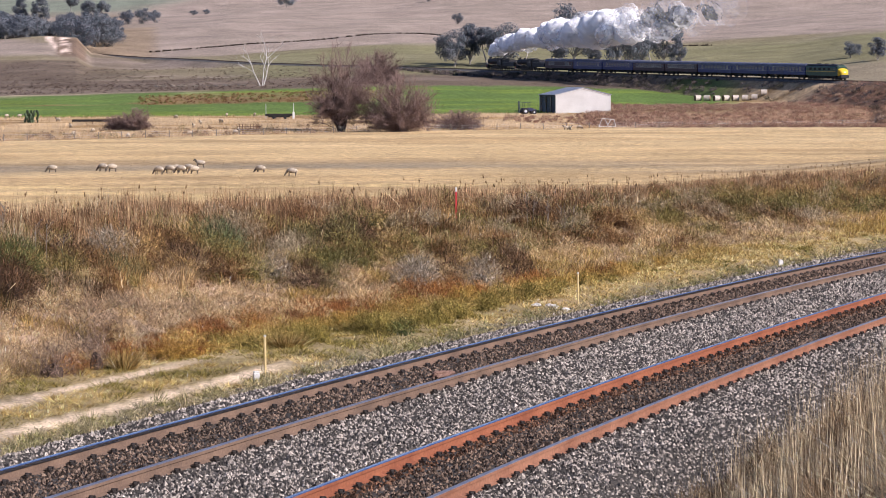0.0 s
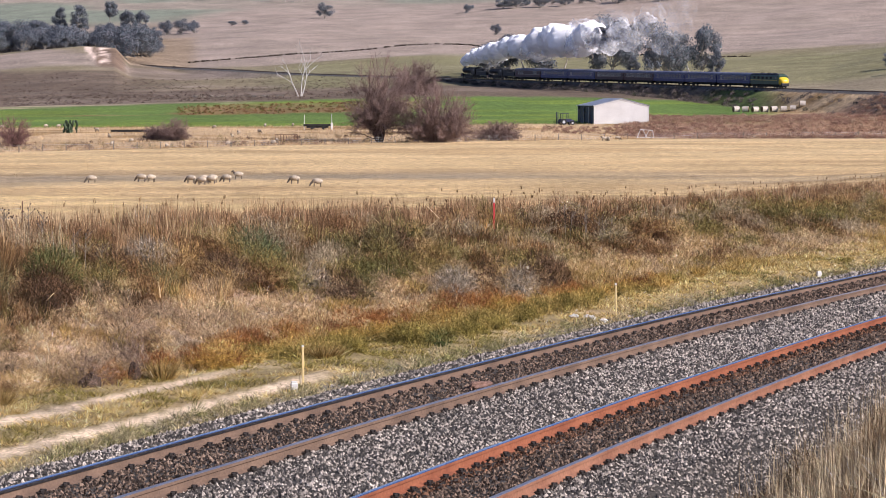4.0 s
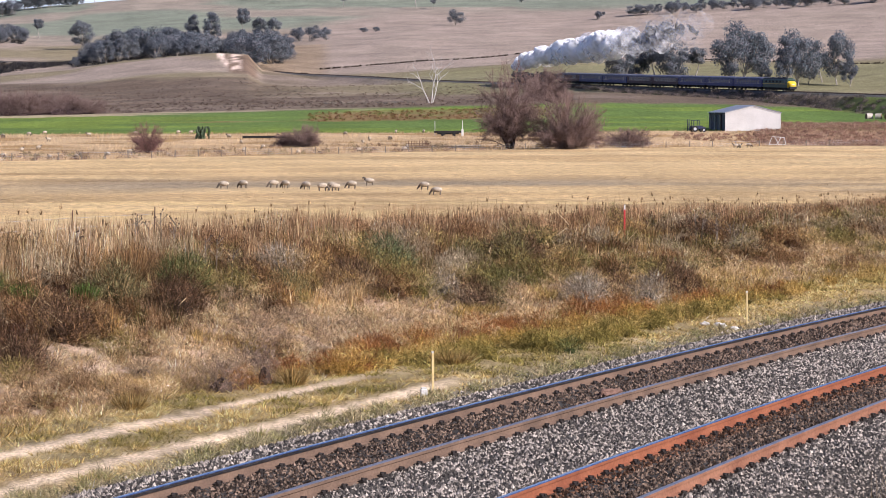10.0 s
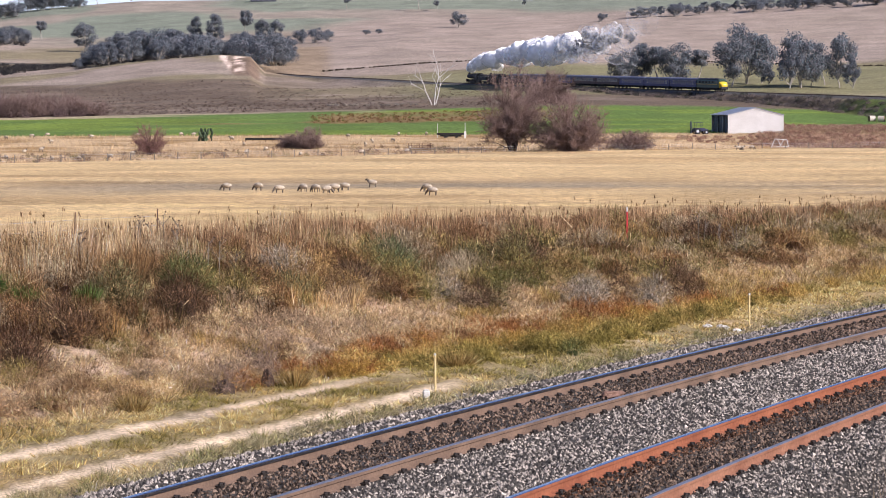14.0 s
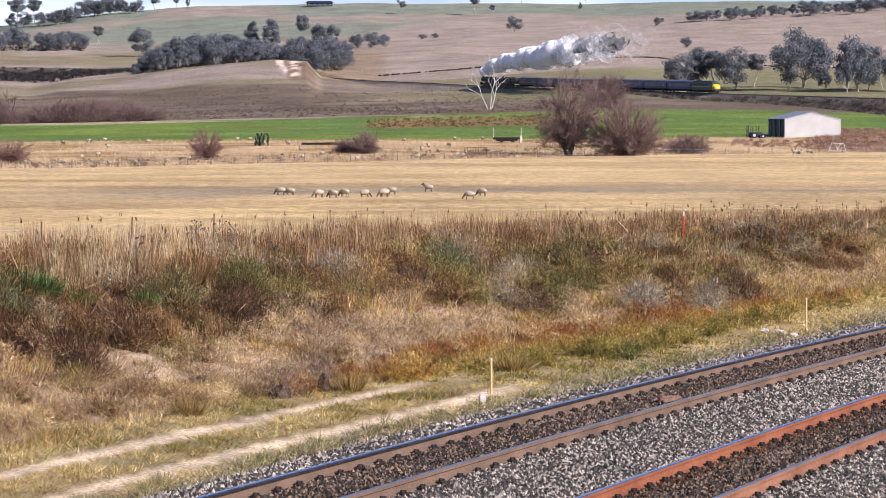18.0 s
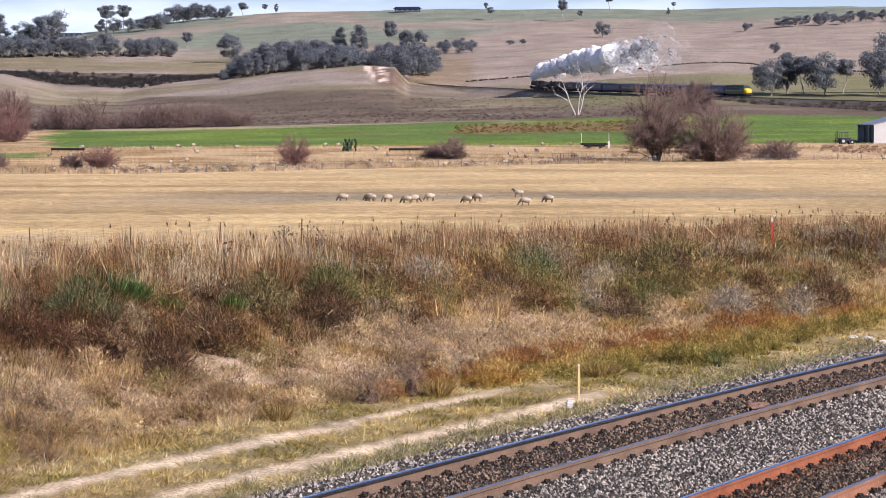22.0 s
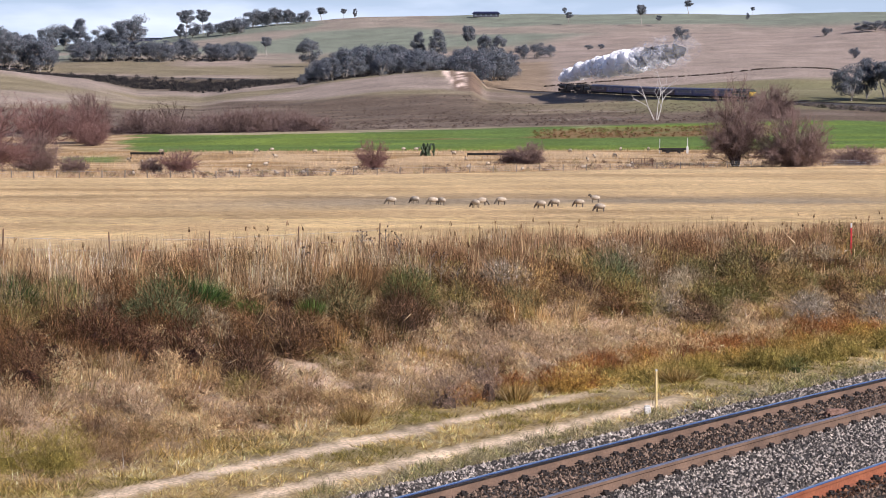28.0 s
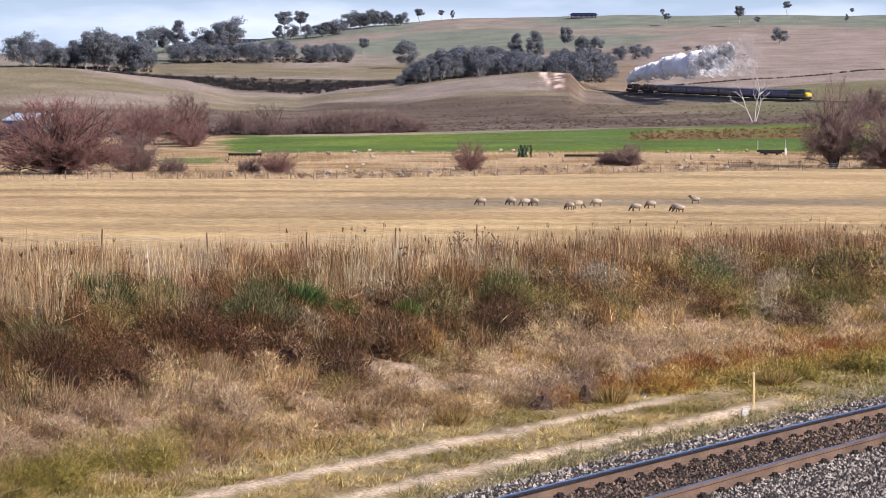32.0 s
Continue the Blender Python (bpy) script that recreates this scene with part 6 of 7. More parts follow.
OPEN_TREE = bare_bush("bare_tree", 23, 11, 17, 2, 26, "open leafless tree with dark branches", "tree", BARK_DARK, BARK_DARK, 0.6, 0.1, 0.2, 1.5, 26)
OPEN_TREE.matrix_world = Matrix.Translation(on_ground(-143.6, 785))


def dead_tree(seed, label):
    """A bleached dead tree: three leaning trunks that fork into crooked broken limbs."""
    rng = np.random.RandomState(seed)
    segs = []

    def limb(p, d, long, r, left):
        n = 4
        for j in range(n):
            q = p + d / np.linalg.norm(d) * long / n
            segs.append((p, q, r * (1 - 0.13 * j), r * (1 - 0.13 * (j + 1))))
            if left and j > 0:
                side = rng.randn(3) * np.array([1.0, 0.6, 0.3])
                limb(q, d / np.linalg.norm(d) * 0.75 + side / np.linalg.norm(side) * 0.75 + np.array([0, 0, 0.2]), long * rng.uniform(0.38, 0.62), r * 0.5, left - 1)
            p, d = q, d + rng.randn(3) * np.array([0.16, 0.16, 0.06])

    for tilt, long in ((-0.42, 9.5), (0.08, 11.0), (0.30, 8.5)):
        limb(np.array([tilt * 1.2, 0, -0.3]), np.array([tilt, 0.05, 1.0]), long, 0.19, 2)
    v, f = tubes(segs, 6)
    t = base("dead_tree", None, label, "tree")
    sheet("trunk", v, f, BARK_DEAD, "", "", "").parent = t
    return t


DEAD = dead_tree(31, "bleached white dead tree with broken limbs")
DEAD.matrix_world = Matrix.Translation(on_ground(-3.8, 821.5))
RED_BUSH = bare_bush("bare_bush", 17, 9.0, 13.5, 7, 120, "tall reddish bare thicket bush", "bush", BARK_DARK, TWIG_RED, 0.16, 0.05, 0.04, 1.4, 44)
RED_BUSH.matrix_world = Matrix.Translation(on_ground(-164, 700)) @ Matrix.Diagonal((1.25, 1.25, 1.4, 1))
THICKET = bare_bush("bare_bush", 41, 9.0, 13.0, 8, 60, "grey-brown leafless bush in a thicket below the hill", "bush", BARK_DARK, TWIG, 0.14, 0.05, 0.02, 1.7, 40)
THICKET.matrix_world = Matrix.Translation(spot(-8, 781)) @ Matrix.Diagonal((1, 1, 0.75, 1))
THICKET["group"] = "thicket below the hill"
_bk = 0
for x, y, wd, hh, lb in ((-57.7, 528, 7.8, 6.6, "reddish leafless bush in dry grass"), (-91.9, 506, 8.6, 5.0, "reddish leafless bush beside the fence"), (40, 589, 12, 4.2, "low straggling brown bush by the willow"), (29.6, 790, 14, 9.5, "dark brown bush below the railway"),
                         (-122, 516, 9, 7.5, "straggling greenish-brown bush beside the willow"), (-153, 704, 14, 11.5, "tall reddish bare thicket bush"), (-167, 775, 14, 11.5, "dark leafless bush below the hill"), (-176, 768, 12, 8, "dark leafless bush below the hill"),
                         (-152, 768, 11, 6.5, "brown leafless bush below the hill"), (-29, 569, 7, 4.6, "brown bush among farm scrap"), (-98, 509, 4.5, 2.8, "small dry bush by the fence"), (-112, 505, 6, 3.2, "small dry bush by the fence"), (-33, 572, 6, 3, "brown bush among farm scrap"), (-148, 690, 10, 6.5, "low reddish bare thicket bush")):
    o = dup(RED_BUSH if "reddish" in lb else BUSH, Matrix.Translation(on_ground(x, y)) @ pose(0, 0, 0, 0, 0, 57 * _bk) @ Matrix.Diagonal((wd / 13, wd / 13, hh / 9, 1)))
    o["label"] = lb
    _bk += 1
for i in range(20):
    b = -125 + 290 * (i + _t.random()) / 20
    wd, hh = _t.uniform(9, 14), _t.uniform(5.0, 8.0) * float(curve(b, -130, 1.0, -60, 0.75, 0, 1.0, 60, 1.1, 130, 0.95, 170, 0.5))
    o = dup(THICKET, Matrix.Translation(spot(b, _t.uniform(770, 796))) @ pose(0, 0, 0, 0, 0, _t.uniform(0, 360)) @ Matrix.Diagonal((wd / 13, wd / 13, hh / 9, 1)))
    o["label"], o["group"] = "grey-brown leafless bush in a thicket below the hill", "thicket below the hill"


def shrub_stuff(name, places, tones, label, leaf=0.3, per=70, flat=0.75):
    """Many small shrubs as clouds of twigs and leaves: places are (x, y, radius)."""
    rng = np.random.RandomState(len(places) + 5)
    x, y, r = (np.array(q, float) for q in zip(*places))
    z = ground(x, y)
    k = np.repeat(np.arange(len(x)), per)
    n = len(k)
    g = rng.randn(n, 3)
    g = g / np.linalg.norm(g, axis=1, keepdims=True) * rng.rand(n, 1) ** 0.4
    g[:, 2] = np.abs(g[:, 2]) * flat
    c = np.stack([x, y, z], -1)[k] + g * r[k][:, None]
    e1 = rng.randn(n, 3) * np.array([0.5, 0.5, 1.0])
    e1 = e1 / np.linalg.norm(e1, axis=1, keepdims=True) * leaf * (0.6 + rng.rand(n, 1))
    e2 = rng.randn(n, 3)
    e2 = e2 / np.linalg.norm(e2, axis=1, keepdims=True) * leaf * 0.4
    v = np.stack([c, c + e1, c + e1 * 0.5 + e2], 1).reshape(-1, 3)
    tn = np.array(tones)[rng.randint(len(tones), size=len(x))][k] * (0.5 + rng.rand(n, 1))
    return sheet(name, v, np.arange(3 * n).reshape(-1, 3), LEAF, label, "scrub", "stuff", "hue", np.repeat(tn, 3, 0), False)


def hedges():
    rows = []
    for i in range(850):
        s = -110 + 400 * _t.random()
        p = _t.uniform(4.5, 14)
        x, y, z, h = far_at(s, p)
        if s > 60 or i % 4 == 0:
            rows.append((x, y, _t.uniform(0.6, 1.5)))
    shrub_stuff("embankment_scrub", rows, [(0.085, 0.075, 0.075), (0.15, 0.125, 0.115), (0.07, 0.07, 0.05), (0.22, 0.18, 0.155)], "dark grey scrub on the side of the railway embankment", 0.3, 130)
    rows = [(*far_at(_t.uniform(520, 640), _t.uniform(-9, -5))[:2], _t.uniform(0.5, 1.1)) for _ in range(60)]
    rows += [(*far_at(_t.uniform(790, 1110), 5 + 105 * _t.random() ** 1.4)[:2], _t.uniform(0.8, 2.4)) for _ in range(1700)]
    rows += [(*spot(_t.uniform(130, 500), _t.uniform(1345, 1500))[:2], _t.uniform(1.5, 3.4)) for _ in range(260)]
    rows += [(*spot(_t.uniform(-284, 45), _t.uniform(1735, 1790))[:2], _t.uniform(1.2, 2.6)) for _ in range(150)]
    rows += [(*spot(_t.uniform(-560, -316), _t.uniform(1640, 1700))[:2], _t.uniform(1.2, 2.6)) for _ in range(110)]
    shrub_stuff("lineside_scrub", rows, [(0.03, 0.03, 0.032), (0.05, 0.047, 0.046), (0.075, 0.066, 0.06)], "dark scrub along the line beyond the cutting", 0.7, 70)
    rows = []
    for i in range(230):
        b = _t.uniform(-125, 160) if i < 150 else _t.uniform(-420, -60)
        rows.append((*spot(b, _t.uniform(768, 802))[:2], _t.uniform(0.7, 1.9)))
    shrub_stuff("bare_thicket", rows, [(0.15, 0.105, 0.10), (0.20, 0.14, 0.13), (0.11, 0.075, 0.07)], "bare brown thicket at the foot of the hill", 0.45, 130, 1.3)
    rows = []
    for i in range(330):
        b = _t.uniform(-330, 1000)
        rows.append((*spot(b, float(fence_d(b)) + 3 + 62 * _t.random())[:2], _t.uniform(0.4, 1.3)))
    shrub_stuff("rough_grass_shrubs", rows, [(0.24, 0.15, 0.105), (0.34, 0.24, 0.15), (0.16, 0.105, 0.08), (0.40, 0.30, 0.19), (0.20, 0.17, 0.085)], "low red-brown and straw shrubs in the rough dry grass", 0.3, 60, 0.9)
    rows = []
    for i in range(1900):
        b = _t.uniform(1320, 1900)
        rows.append((*spot(b, _t.uniform(618, 690))[:2], _t.uniform(0.5, 1.1)))
    for i in range(150):
        rows.append((*spot(_t.uniform(1190, 1400), _t.uniform(622, 640))[:2], _t.uniform(0.4, 0.8)))
    shrub_stuff("red_brown_brush", rows, [(0.31, 0.18, 0.13), (0.37, 0.235, 0.165), (0.27, 0.16, 0.12), (0.42, 0.30, 0.20)], "low red-brown brush beside the shed", 0.28, 80)
    rows = []
    for i in range(560):
        b = 560 + 1000 * _t.random()
        d = float(np.interp(b, [560, 640, 860, 1004, 1250, 1512, 1800], [1345, 1356, 1365, 1398, 1310, 1240, 1200])) + _t.uniform(-1, 1)
        rows.append((*spot(b, d)[:2], _t.uniform(0.3, 0.6)))
    shrub_stuff("fence_line_growth", rows, [(0.05, 0.04, 0.03), (0.08, 0.06, 0.045)], "dark growth along a hillside fence line", 0.5, 40)
    weeds = [(*spot(_t.uniform(545, 975), _t.uniform(712, 754))[:2], _t.uniform(0.25, 0.6)) for _ in range(520)]
    shrub_stuff("field_weeds", weeds, [(0.22, 0.125, 0.06), (0.16, 0.09, 0.045), (0.30, 0.19, 0.09), (0.16, 0.16, 0.05)], "brown weeds in a patch of the green field", 0.3, 40)
    rows = []
    for i in range(2600):
        d = _t.uniform(775, 1120) if i < 1900 else _t.uniform(775, 900)
        rows.append((*spot(_t.uniform(-300, 860), d)[:2], _t.uniform(0.3, 0.9)))
    shrub_stuff("hillside_tussocks", rows, [(0.09, 0.06, 0.048), (0.15, 0.105, 0.08), (0.22, 0.165, 0.12), (0.07, 0.05, 0.04)], "brown tussocks over the hillside", 0.35, 14)


hedges()


# ---- farm buildings and gear ----
WHITE_WALL = surface("white_steel_cladding", (0.52, 0.50, 0.47), (0.60, 0.58, 0.55), 0.4, 0.5, 0.0, 0.02, 6)
GREY_ROOF = surface("grey_steel_roofing", (0.30, 0.32, 0.36), (0.42, 0.44, 0.48), 0.5, 0.4, 0.5, 0.1, 6)
BLUE_ROOF = surface("pale_blue_steel_roofing", (0.55, 0.66, 0.74), (0.68, 0.78, 0.84), 0.5, 0.4, 0.1, 0.1, 6)
NAVY = surface("dark_blue_machine_paint", (0.012, 0.016, 0.045), (0.03, 0.035, 0.08), 1.0, 0.5, 0, 0.1)
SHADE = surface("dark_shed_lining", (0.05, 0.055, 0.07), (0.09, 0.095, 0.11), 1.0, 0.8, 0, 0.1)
RUBBER = surface("black_tyre_rubber", (0.015, 0.015, 0.015), (0.03, 0.03, 0.03), 3.0, 0.9, 0, 0.2)
TIMBER = surface("grey_weathered_timber", (0.16, 0.13, 0.10), (0.28, 0.24, 0.19), 2.0, 0.9, 0, 0.3, 20)
RUSTY = surface("rusted_steel", (0.10, 0.05, 0.035), (0.19, 0.10, 0.065), 2.0, 0.8, 0.2, 0.2)
GALV = surface("dull_galvanised_steel", (0.32, 0.33, 0.34), (0.48, 0.49, 0.50), 2.0, 0.5, 0.7, 0.1)
WOOL = surface("dusty_fleece", (0.32, 0.26, 0.19), (0.55, 0.47, 0.36), 6.0, 0.95, 0, 0.6, 30)
FACE = surface("sheep_face", (0.06, 0.05, 0.04), (0.20, 0.16, 0.12), 6.0, 0.9, 0, 0.2)
WRAP = surface("white_bale_wrap", (0.40, 0.34, 0.28), (0.58, 0.51, 0.43), 1.5, 0.5, 0, 0.2, 10)
STRAW_END = surface("cut_straw_end", (0.12, 0.085, 0.05), (0.24, 0.17, 0.09), 3.0, 0.95, 0, 0.5, 20)
CACTUS = surface("dusty_green_cactus", (0.035, 0.06, 0.03), (0.07, 0.10, 0.05), 2.0, 0.7, 0, 0.2)
RED_PAINT = surface("faded_red_paint", (0.55, 0.035, 0.04), (0.68, 0.07, 0.07), 3.0, 0.6, 0, 0.1)
CREAM = surface("weathered_yellow_timber", (0.62, 0.46, 0.20), (0.75, 0.58, 0.30), 4.0, 0.8, 0, 0.2)
CONC_PALE = surface("pale_concrete", (0.55, 0.54, 0.50), (0.72, 0.70, 0.66), 4.0, 0.85, 0, 0.2)
DEADWOOD = surface("reddish_rotten_wood", (0.13, 0.075, 0.055), (0.27, 0.16, 0.12), 5.0, 0.95, 0, 0.5, 30)


def ribs(bm, x0, x1, y, z0, z1, pitch=0.4, deep=0.03):
    n = max(1, int((x1 - x0) / pitch))
    for k in range(n):
        x = x0 + (k + 0.5) * (x1 - x0) / n
        box(bm, x - 0.05, x + 0.05, y - deep, y, z0, z1)


def machinery_shed():
    """Gabled steel shed; the gable towards -y, the open bays on its -x side."""
    s = base("machinery_shed", None, "white steel farm shed with a grey gabled roof", "shed")
    w, dp, e, r = 13.6, 15.5, 4.5, 6.15
    bm = bmesh.new()
    outline(bm, [(0, 0), (w, 0), (w, e), (w / 2, r), (0, e)], 0, 0.12)
    part("front_wall", bm, WHITE_WALL, s, "plain white gable wall")
    bm = bmesh.new()
    outline(bm, [(0, 0), (w, 0), (w, e), (w / 2, r), (0, e)], dp - 0.12, dp)
    part("back_wall", bm, WHITE_WALL, s)
    bm = bmesh.new()
    box(bm, w - 0.12, w, 0.12, dp - 0.12, 0, e)
    part("side_wall", bm, WHITE_WALL, s)
    bm = bmesh.new()
    box(bm, 5.2, 5.3, 0.12, dp - 0.12, 0, e)
    part("inner_wall", bm, SHADE, s, "dark inner wall")
    for sg in (0, 1):
        bm = bmesh.new()
        if sg == 0:
            pts = [(-0.25, e - 0.05), (w / 2, r + 0.02), (w / 2, r + 0.14), (-0.25, e + 0.07)]
        else:
            pts = [(w / 2, r + 0.02), (w + 0.25, e - 0.05), (w + 0.25, e + 0.07), (w / 2, r + 0.14)]
        outline(bm, pts, -0.2, dp + 0.2)
        part("roof", bm, GREY_ROOF, s)
    for k in range(4):
        bm = bmesh.new()
        y = 0.2 + k * (dp - 0.4) / 3
        box(bm, 0, 0.22, y - 0.11, y + 0.11, 0, e)
        part("post", bm, GALV, s)
    bm = bmesh.new()
    box(bm, 0, 0.15, 0.1, dp - 0.1, e - 0.45, e)
    part("lintel", bm, SHADE, s)
    # dark panels added in the open bays stand for the shade within
    for k in range(3):
        bm = bmesh.new()
        y0 = 0.4 + k * (dp - 0.4) / 3
        box(bm, 0.35, 0.42, y0, y0 + 4.2, 0.05, e - 0.5)
        ribs(bm, 0.36, 0.42, y0, 0.05, 0.1)
        part("bay_door", bm, NAVY, s, "dark blue panel for the shade in an open bay")
    for x0, x1, z0, z1 in ((-0.06, 0.10, 0, e), (w - 0.10, w + 0.06, 0, e)):
        bm = bmesh.new()
        box(bm, x0, x1, -0.06, 0.02, z0, z1)
        part("corner_trim", bm, WHITE_WALL, s)
    for a, b in (((-0.1, e), (w / 2, r)), ((w / 2, r), (w + 0.1, e))):
        bm = bmesh.new()
        outline(bm, [(a[0], a[1] - 0.3), (b[0], b[1] - 0.3), (b[0], b[1] + 0.05), (a[0], a[1] + 0.05)], -0.08, -0.035)
        part("barge_board", bm, WHITE_WALL, s)
    x, y, z = on_ground(67.1, 647)
    s.matrix_world = pose(x, y, z - 0.05, 0, 0, 9)
    return s


machinery_shed()


def left_barn():
    s = base("hay_barn", None, "white gabled barn with a pale blue steel roof", "barn")
    w, ln, e, r = 9.0, 16.0, 5.2, 7.2
    bm = bmesh.new()
    outline(bm, [(-w / 2, 0), (w / 2, 0), (w / 2, e), (0, r), (-w / 2, e)], 0, 0.15)
    part("gable_wall", bm, WHITE_WALL, s)
    bm = bmesh.new()
    outline(bm, [(-w / 2, 0), (w / 2, 0), (w / 2, e), (0, r), (-w / 2, e)], ln - 0.15, ln)
    part("back_wall", bm, WHITE_WALL, s)
    for sg in (-1, 1):
        bm = bmesh.new()
        box(bm, min(sg * w / 2, sg * (w / 2 - 0.15)), max(sg * w / 2, sg * (w / 2 - 0.15)), 0.15, ln - 0.15, 0, e)
        # the left side takes a darker copy of the cladding, for its shade
        part("side_wall", bm, surface("blue_grey_cladding", (0.20, 0.23, 0.33), (0.28, 0.31, 0.42), 0.5, 0.6, 0, 0.1, 6) if sg < 0 else WHITE_WALL, s)
        bm = bmesh.new()
        outline(bm, sorted([(sg * (w / 2 + 0.3), e - 0.12), (0, r), (0, r + 0.14), (sg * (w / 2 + 0.3), e + 0.02)], key=lambda q: 0), -0.3, ln + 0.3)
        part("roof", bm, BLUE_ROOF, s)
    x, y, z = spot(-506, 770)
    s.matrix_world = pose(x, y, z - 0.05, 0, 0, 52)
    return s


left_barn()


def far_house(b, d, length, name, label, cat, roof, wall):
    h = base(name, None, label, cat)
    bm = bmesh.new()
    box(bm, -length / 2, length / 2, -4, 4, 0, 2.8)
    part("wall", bm, wall, h)
    bm = bmesh.new()
    a = [(-length / 2 - 1, -5, 2.7), (length / 2 + 1, -5, 2.7), (length / 2 + 1, 5, 2.7), (-length / 2 - 1, 5, 2.7), (-length / 2 + 1, 0, 4.4), (length / 2 - 1, 0, 4.4)]
    v = [bm.verts.new(q) for q in a]
    for f in ((0, 1, 5, 4), (1, 2, 5), (2, 3, 4, 5), (3, 0, 4), (3, 2, 1, 0)):
        bm.faces.new([v[i] for i in f])
    part("roof", bm, roof, h)
    for k in range(int(length / 4)):
        bm = bmesh.new()
        x = -length / 2 + 2 + k * 4
        box(bm, x - 0.8, x + 0.8, -4.06, -3.98, 1.0, 2.2)
        part("window", bm, GLASSY, h)
    x, y, z = spot(b, d)
    h.matrix_world = pose(x, y, z - 0.3, 0, 0, -math.degrees(math.atan((b - 784) / 4800)))
    return h


far_house(461, 2122, 20, "farmhouse", "long low dark farmhouse on the ridge", "house", NAVY, SHADE)
far_house(-148, 2125, 24, "homestead", "homestead with a pale steel roof among trees", "house", BLUE_ROOF, NAVY)


def loader():
    """A small dark loader parked by the shed."""
    t = base("farm_loader", None, "dark blue farm loader parked beside the shed", "tractor")
    bm = bmesh.new()
    box(bm, -1.6, 1.2, -0.7, 0.7, 0.7, 1.5, 0.1)
    box(bm, 1.0, 1.9, -0.6, 0.6, 0.7, 1.2, 0.1)
    part("chassis", bm, NAVY, t)
    bm = bmesh.new()
    for x, y in ((-1.2, -0.65), (-1.2, 0.65), (0.3, -0.65), (0.3, 0.65)):
        box(bm, x - 0.05, x + 0.05, y - 0.05, y + 0.05, 1.4, 2.75)
    box(bm, -1.35, 0.45, -0.75, 0.75, 2.7, 2.8)
    part("cab_frame", bm, NAVY, t)
    bm = bmesh.new()
    for y in (-0.5, 0.5):
        box(bm, -2.3, -2.15, y - 0.06, y + 0.06, 0.2, 3.1)
    box(bm, -2.35, -2.1, -0.6, 0.6, 1.6, 1.8)
    part("mast", bm, NAVY, t)
    for x, r in ((-0.9, 0.75), (1.3, 0.5)):
        for y in (-0.85, 0.85):
            bm = bmesh.new()
            rod(bm, (x, y - 0.18, r), (x, y + 0.18, r), r, seg=18)
            w = part("wheel", bm, RUBBER, t)
            bm = bmesh.new()
            rod(bm, (x, y - 0.2, r), (x, y + 0.2, r), r * 0.5, seg=12)
            part("rim", bm, GALV, w)
    x, y, z = on_ground(60.2, 645)
    t.matrix_world = pose(x, y, z, 0, 0, 15)


loader()


def trough(x, y, length, label, turn=0):
    t = base("feed_trough", None, label, "trough")
    bm = bmesh.new()
    outline(bm, [(-0.35, 0.45), (0.35, 0.45), (0.45, 0.95), (0.38, 0.95), (0.3, 0.52), (-0.3, 0.52), (-0.38, 0.95), (-0.45, 0.95)], -length / 2, length / 2)
    part("bin", bm, UNDER, t)
    for k in range(int(length / 1.5) + 1):
        bm = bmesh.new()
        yy = -length / 2 + 0.1 + k * (length - 0.2) / int(length / 1.5)
        for xx in (-0.3, 0.3):
            box(bm, xx - 0.05, xx + 0.05, yy - 0.05, yy + 0.05, 0, 0.6)
        part("leg", bm, RUSTY, t)
    t.matrix_world = pose(*on_ground(x, y), 0, 0, 90 + turn)


trough(-40, 600, 9.0, "long dark feed trough standing in dry grass", 3)
trough(-116, 598, 7.5, "long dark feed trough beside a sheep yard", -4)


def cage_feeder():
    t = base("hay_feeder", None, "rusty wire cage hay feeder in the paddock", "feeder")
    bm = bmesh.new()
    for z in (0.05, 0.6, 1.15, 1.7):
        for y in (-0.9, 0.9):
            rod(bm, (-2.3, y, z), (2.3, y, z), 0.035, seg=5)
        for x in (-2.3, 2.3):
            rod(bm, (x, -0.9, z), (x, 0.9, z), 0.035, seg=5)
    part("rail", bm, RUSTY, t)
    for k in range(9):
        for y in (-0.9, 0.9):
            bm = bmesh.new()
            x = -2.3 + k * 4.6 / 8
            rod(bm, (x, y, 0), (x, y, 1.7), 0.03, seg=5)
            part("bar", bm, RUSTY, t)
    bm = bmesh.new()
    box(bm, -2.2, 2.2, -0.8, 0.8, 0.05, 0.5, 0.1)
    part("hay", bm, STRAW_END, t)
    t.matrix_world = pose(*on_ground(-5.6, 565.5), 0, 0, 2)


cage_feeder()


def flat_trailer():
    t = base("flat_trailer", None, "dark flat trailer with white end posts", "trailer")
    bm = bmesh.new()
    box(bm, -3.2, 3.0, -1.1, 1.1, 0.75, 1.25, 0.05)
    box(bm, -2.5, 2.4, -0.9, 0.9, 0.4, 0.76)
    part("deck", bm, UNDER, t)
    for x in (-1.2, 1.4):
        for y in (-1.0, 1.0):
            bm = bmesh.new()
            rod(bm, (x, y - 0.12, 0.42), (x, y + 0.12, 0.42), 0.42, seg=14)
            part("wheel", bm, RUBBER, t)
    for x, hh in ((-3.1, 3.4), (3.25, 3.6)):
        bm = bmesh.new()
        rod(bm, (x, -0.8, 0), (x, -0.8, hh), 0.07, seg=8)
        part("end_post", bm, CONC_PALE, t, "white upright post")
    bm = bmesh.new()
    box(bm, 3.0, 3.5, -1.0, -0.5, 0, 1.6, 0.05)
    part("tank", bm, CONC_PALE, t)
    t.matrix_world = pose(*on_ground(1.0, 627), 0, 0, 3)


flat_trailer()


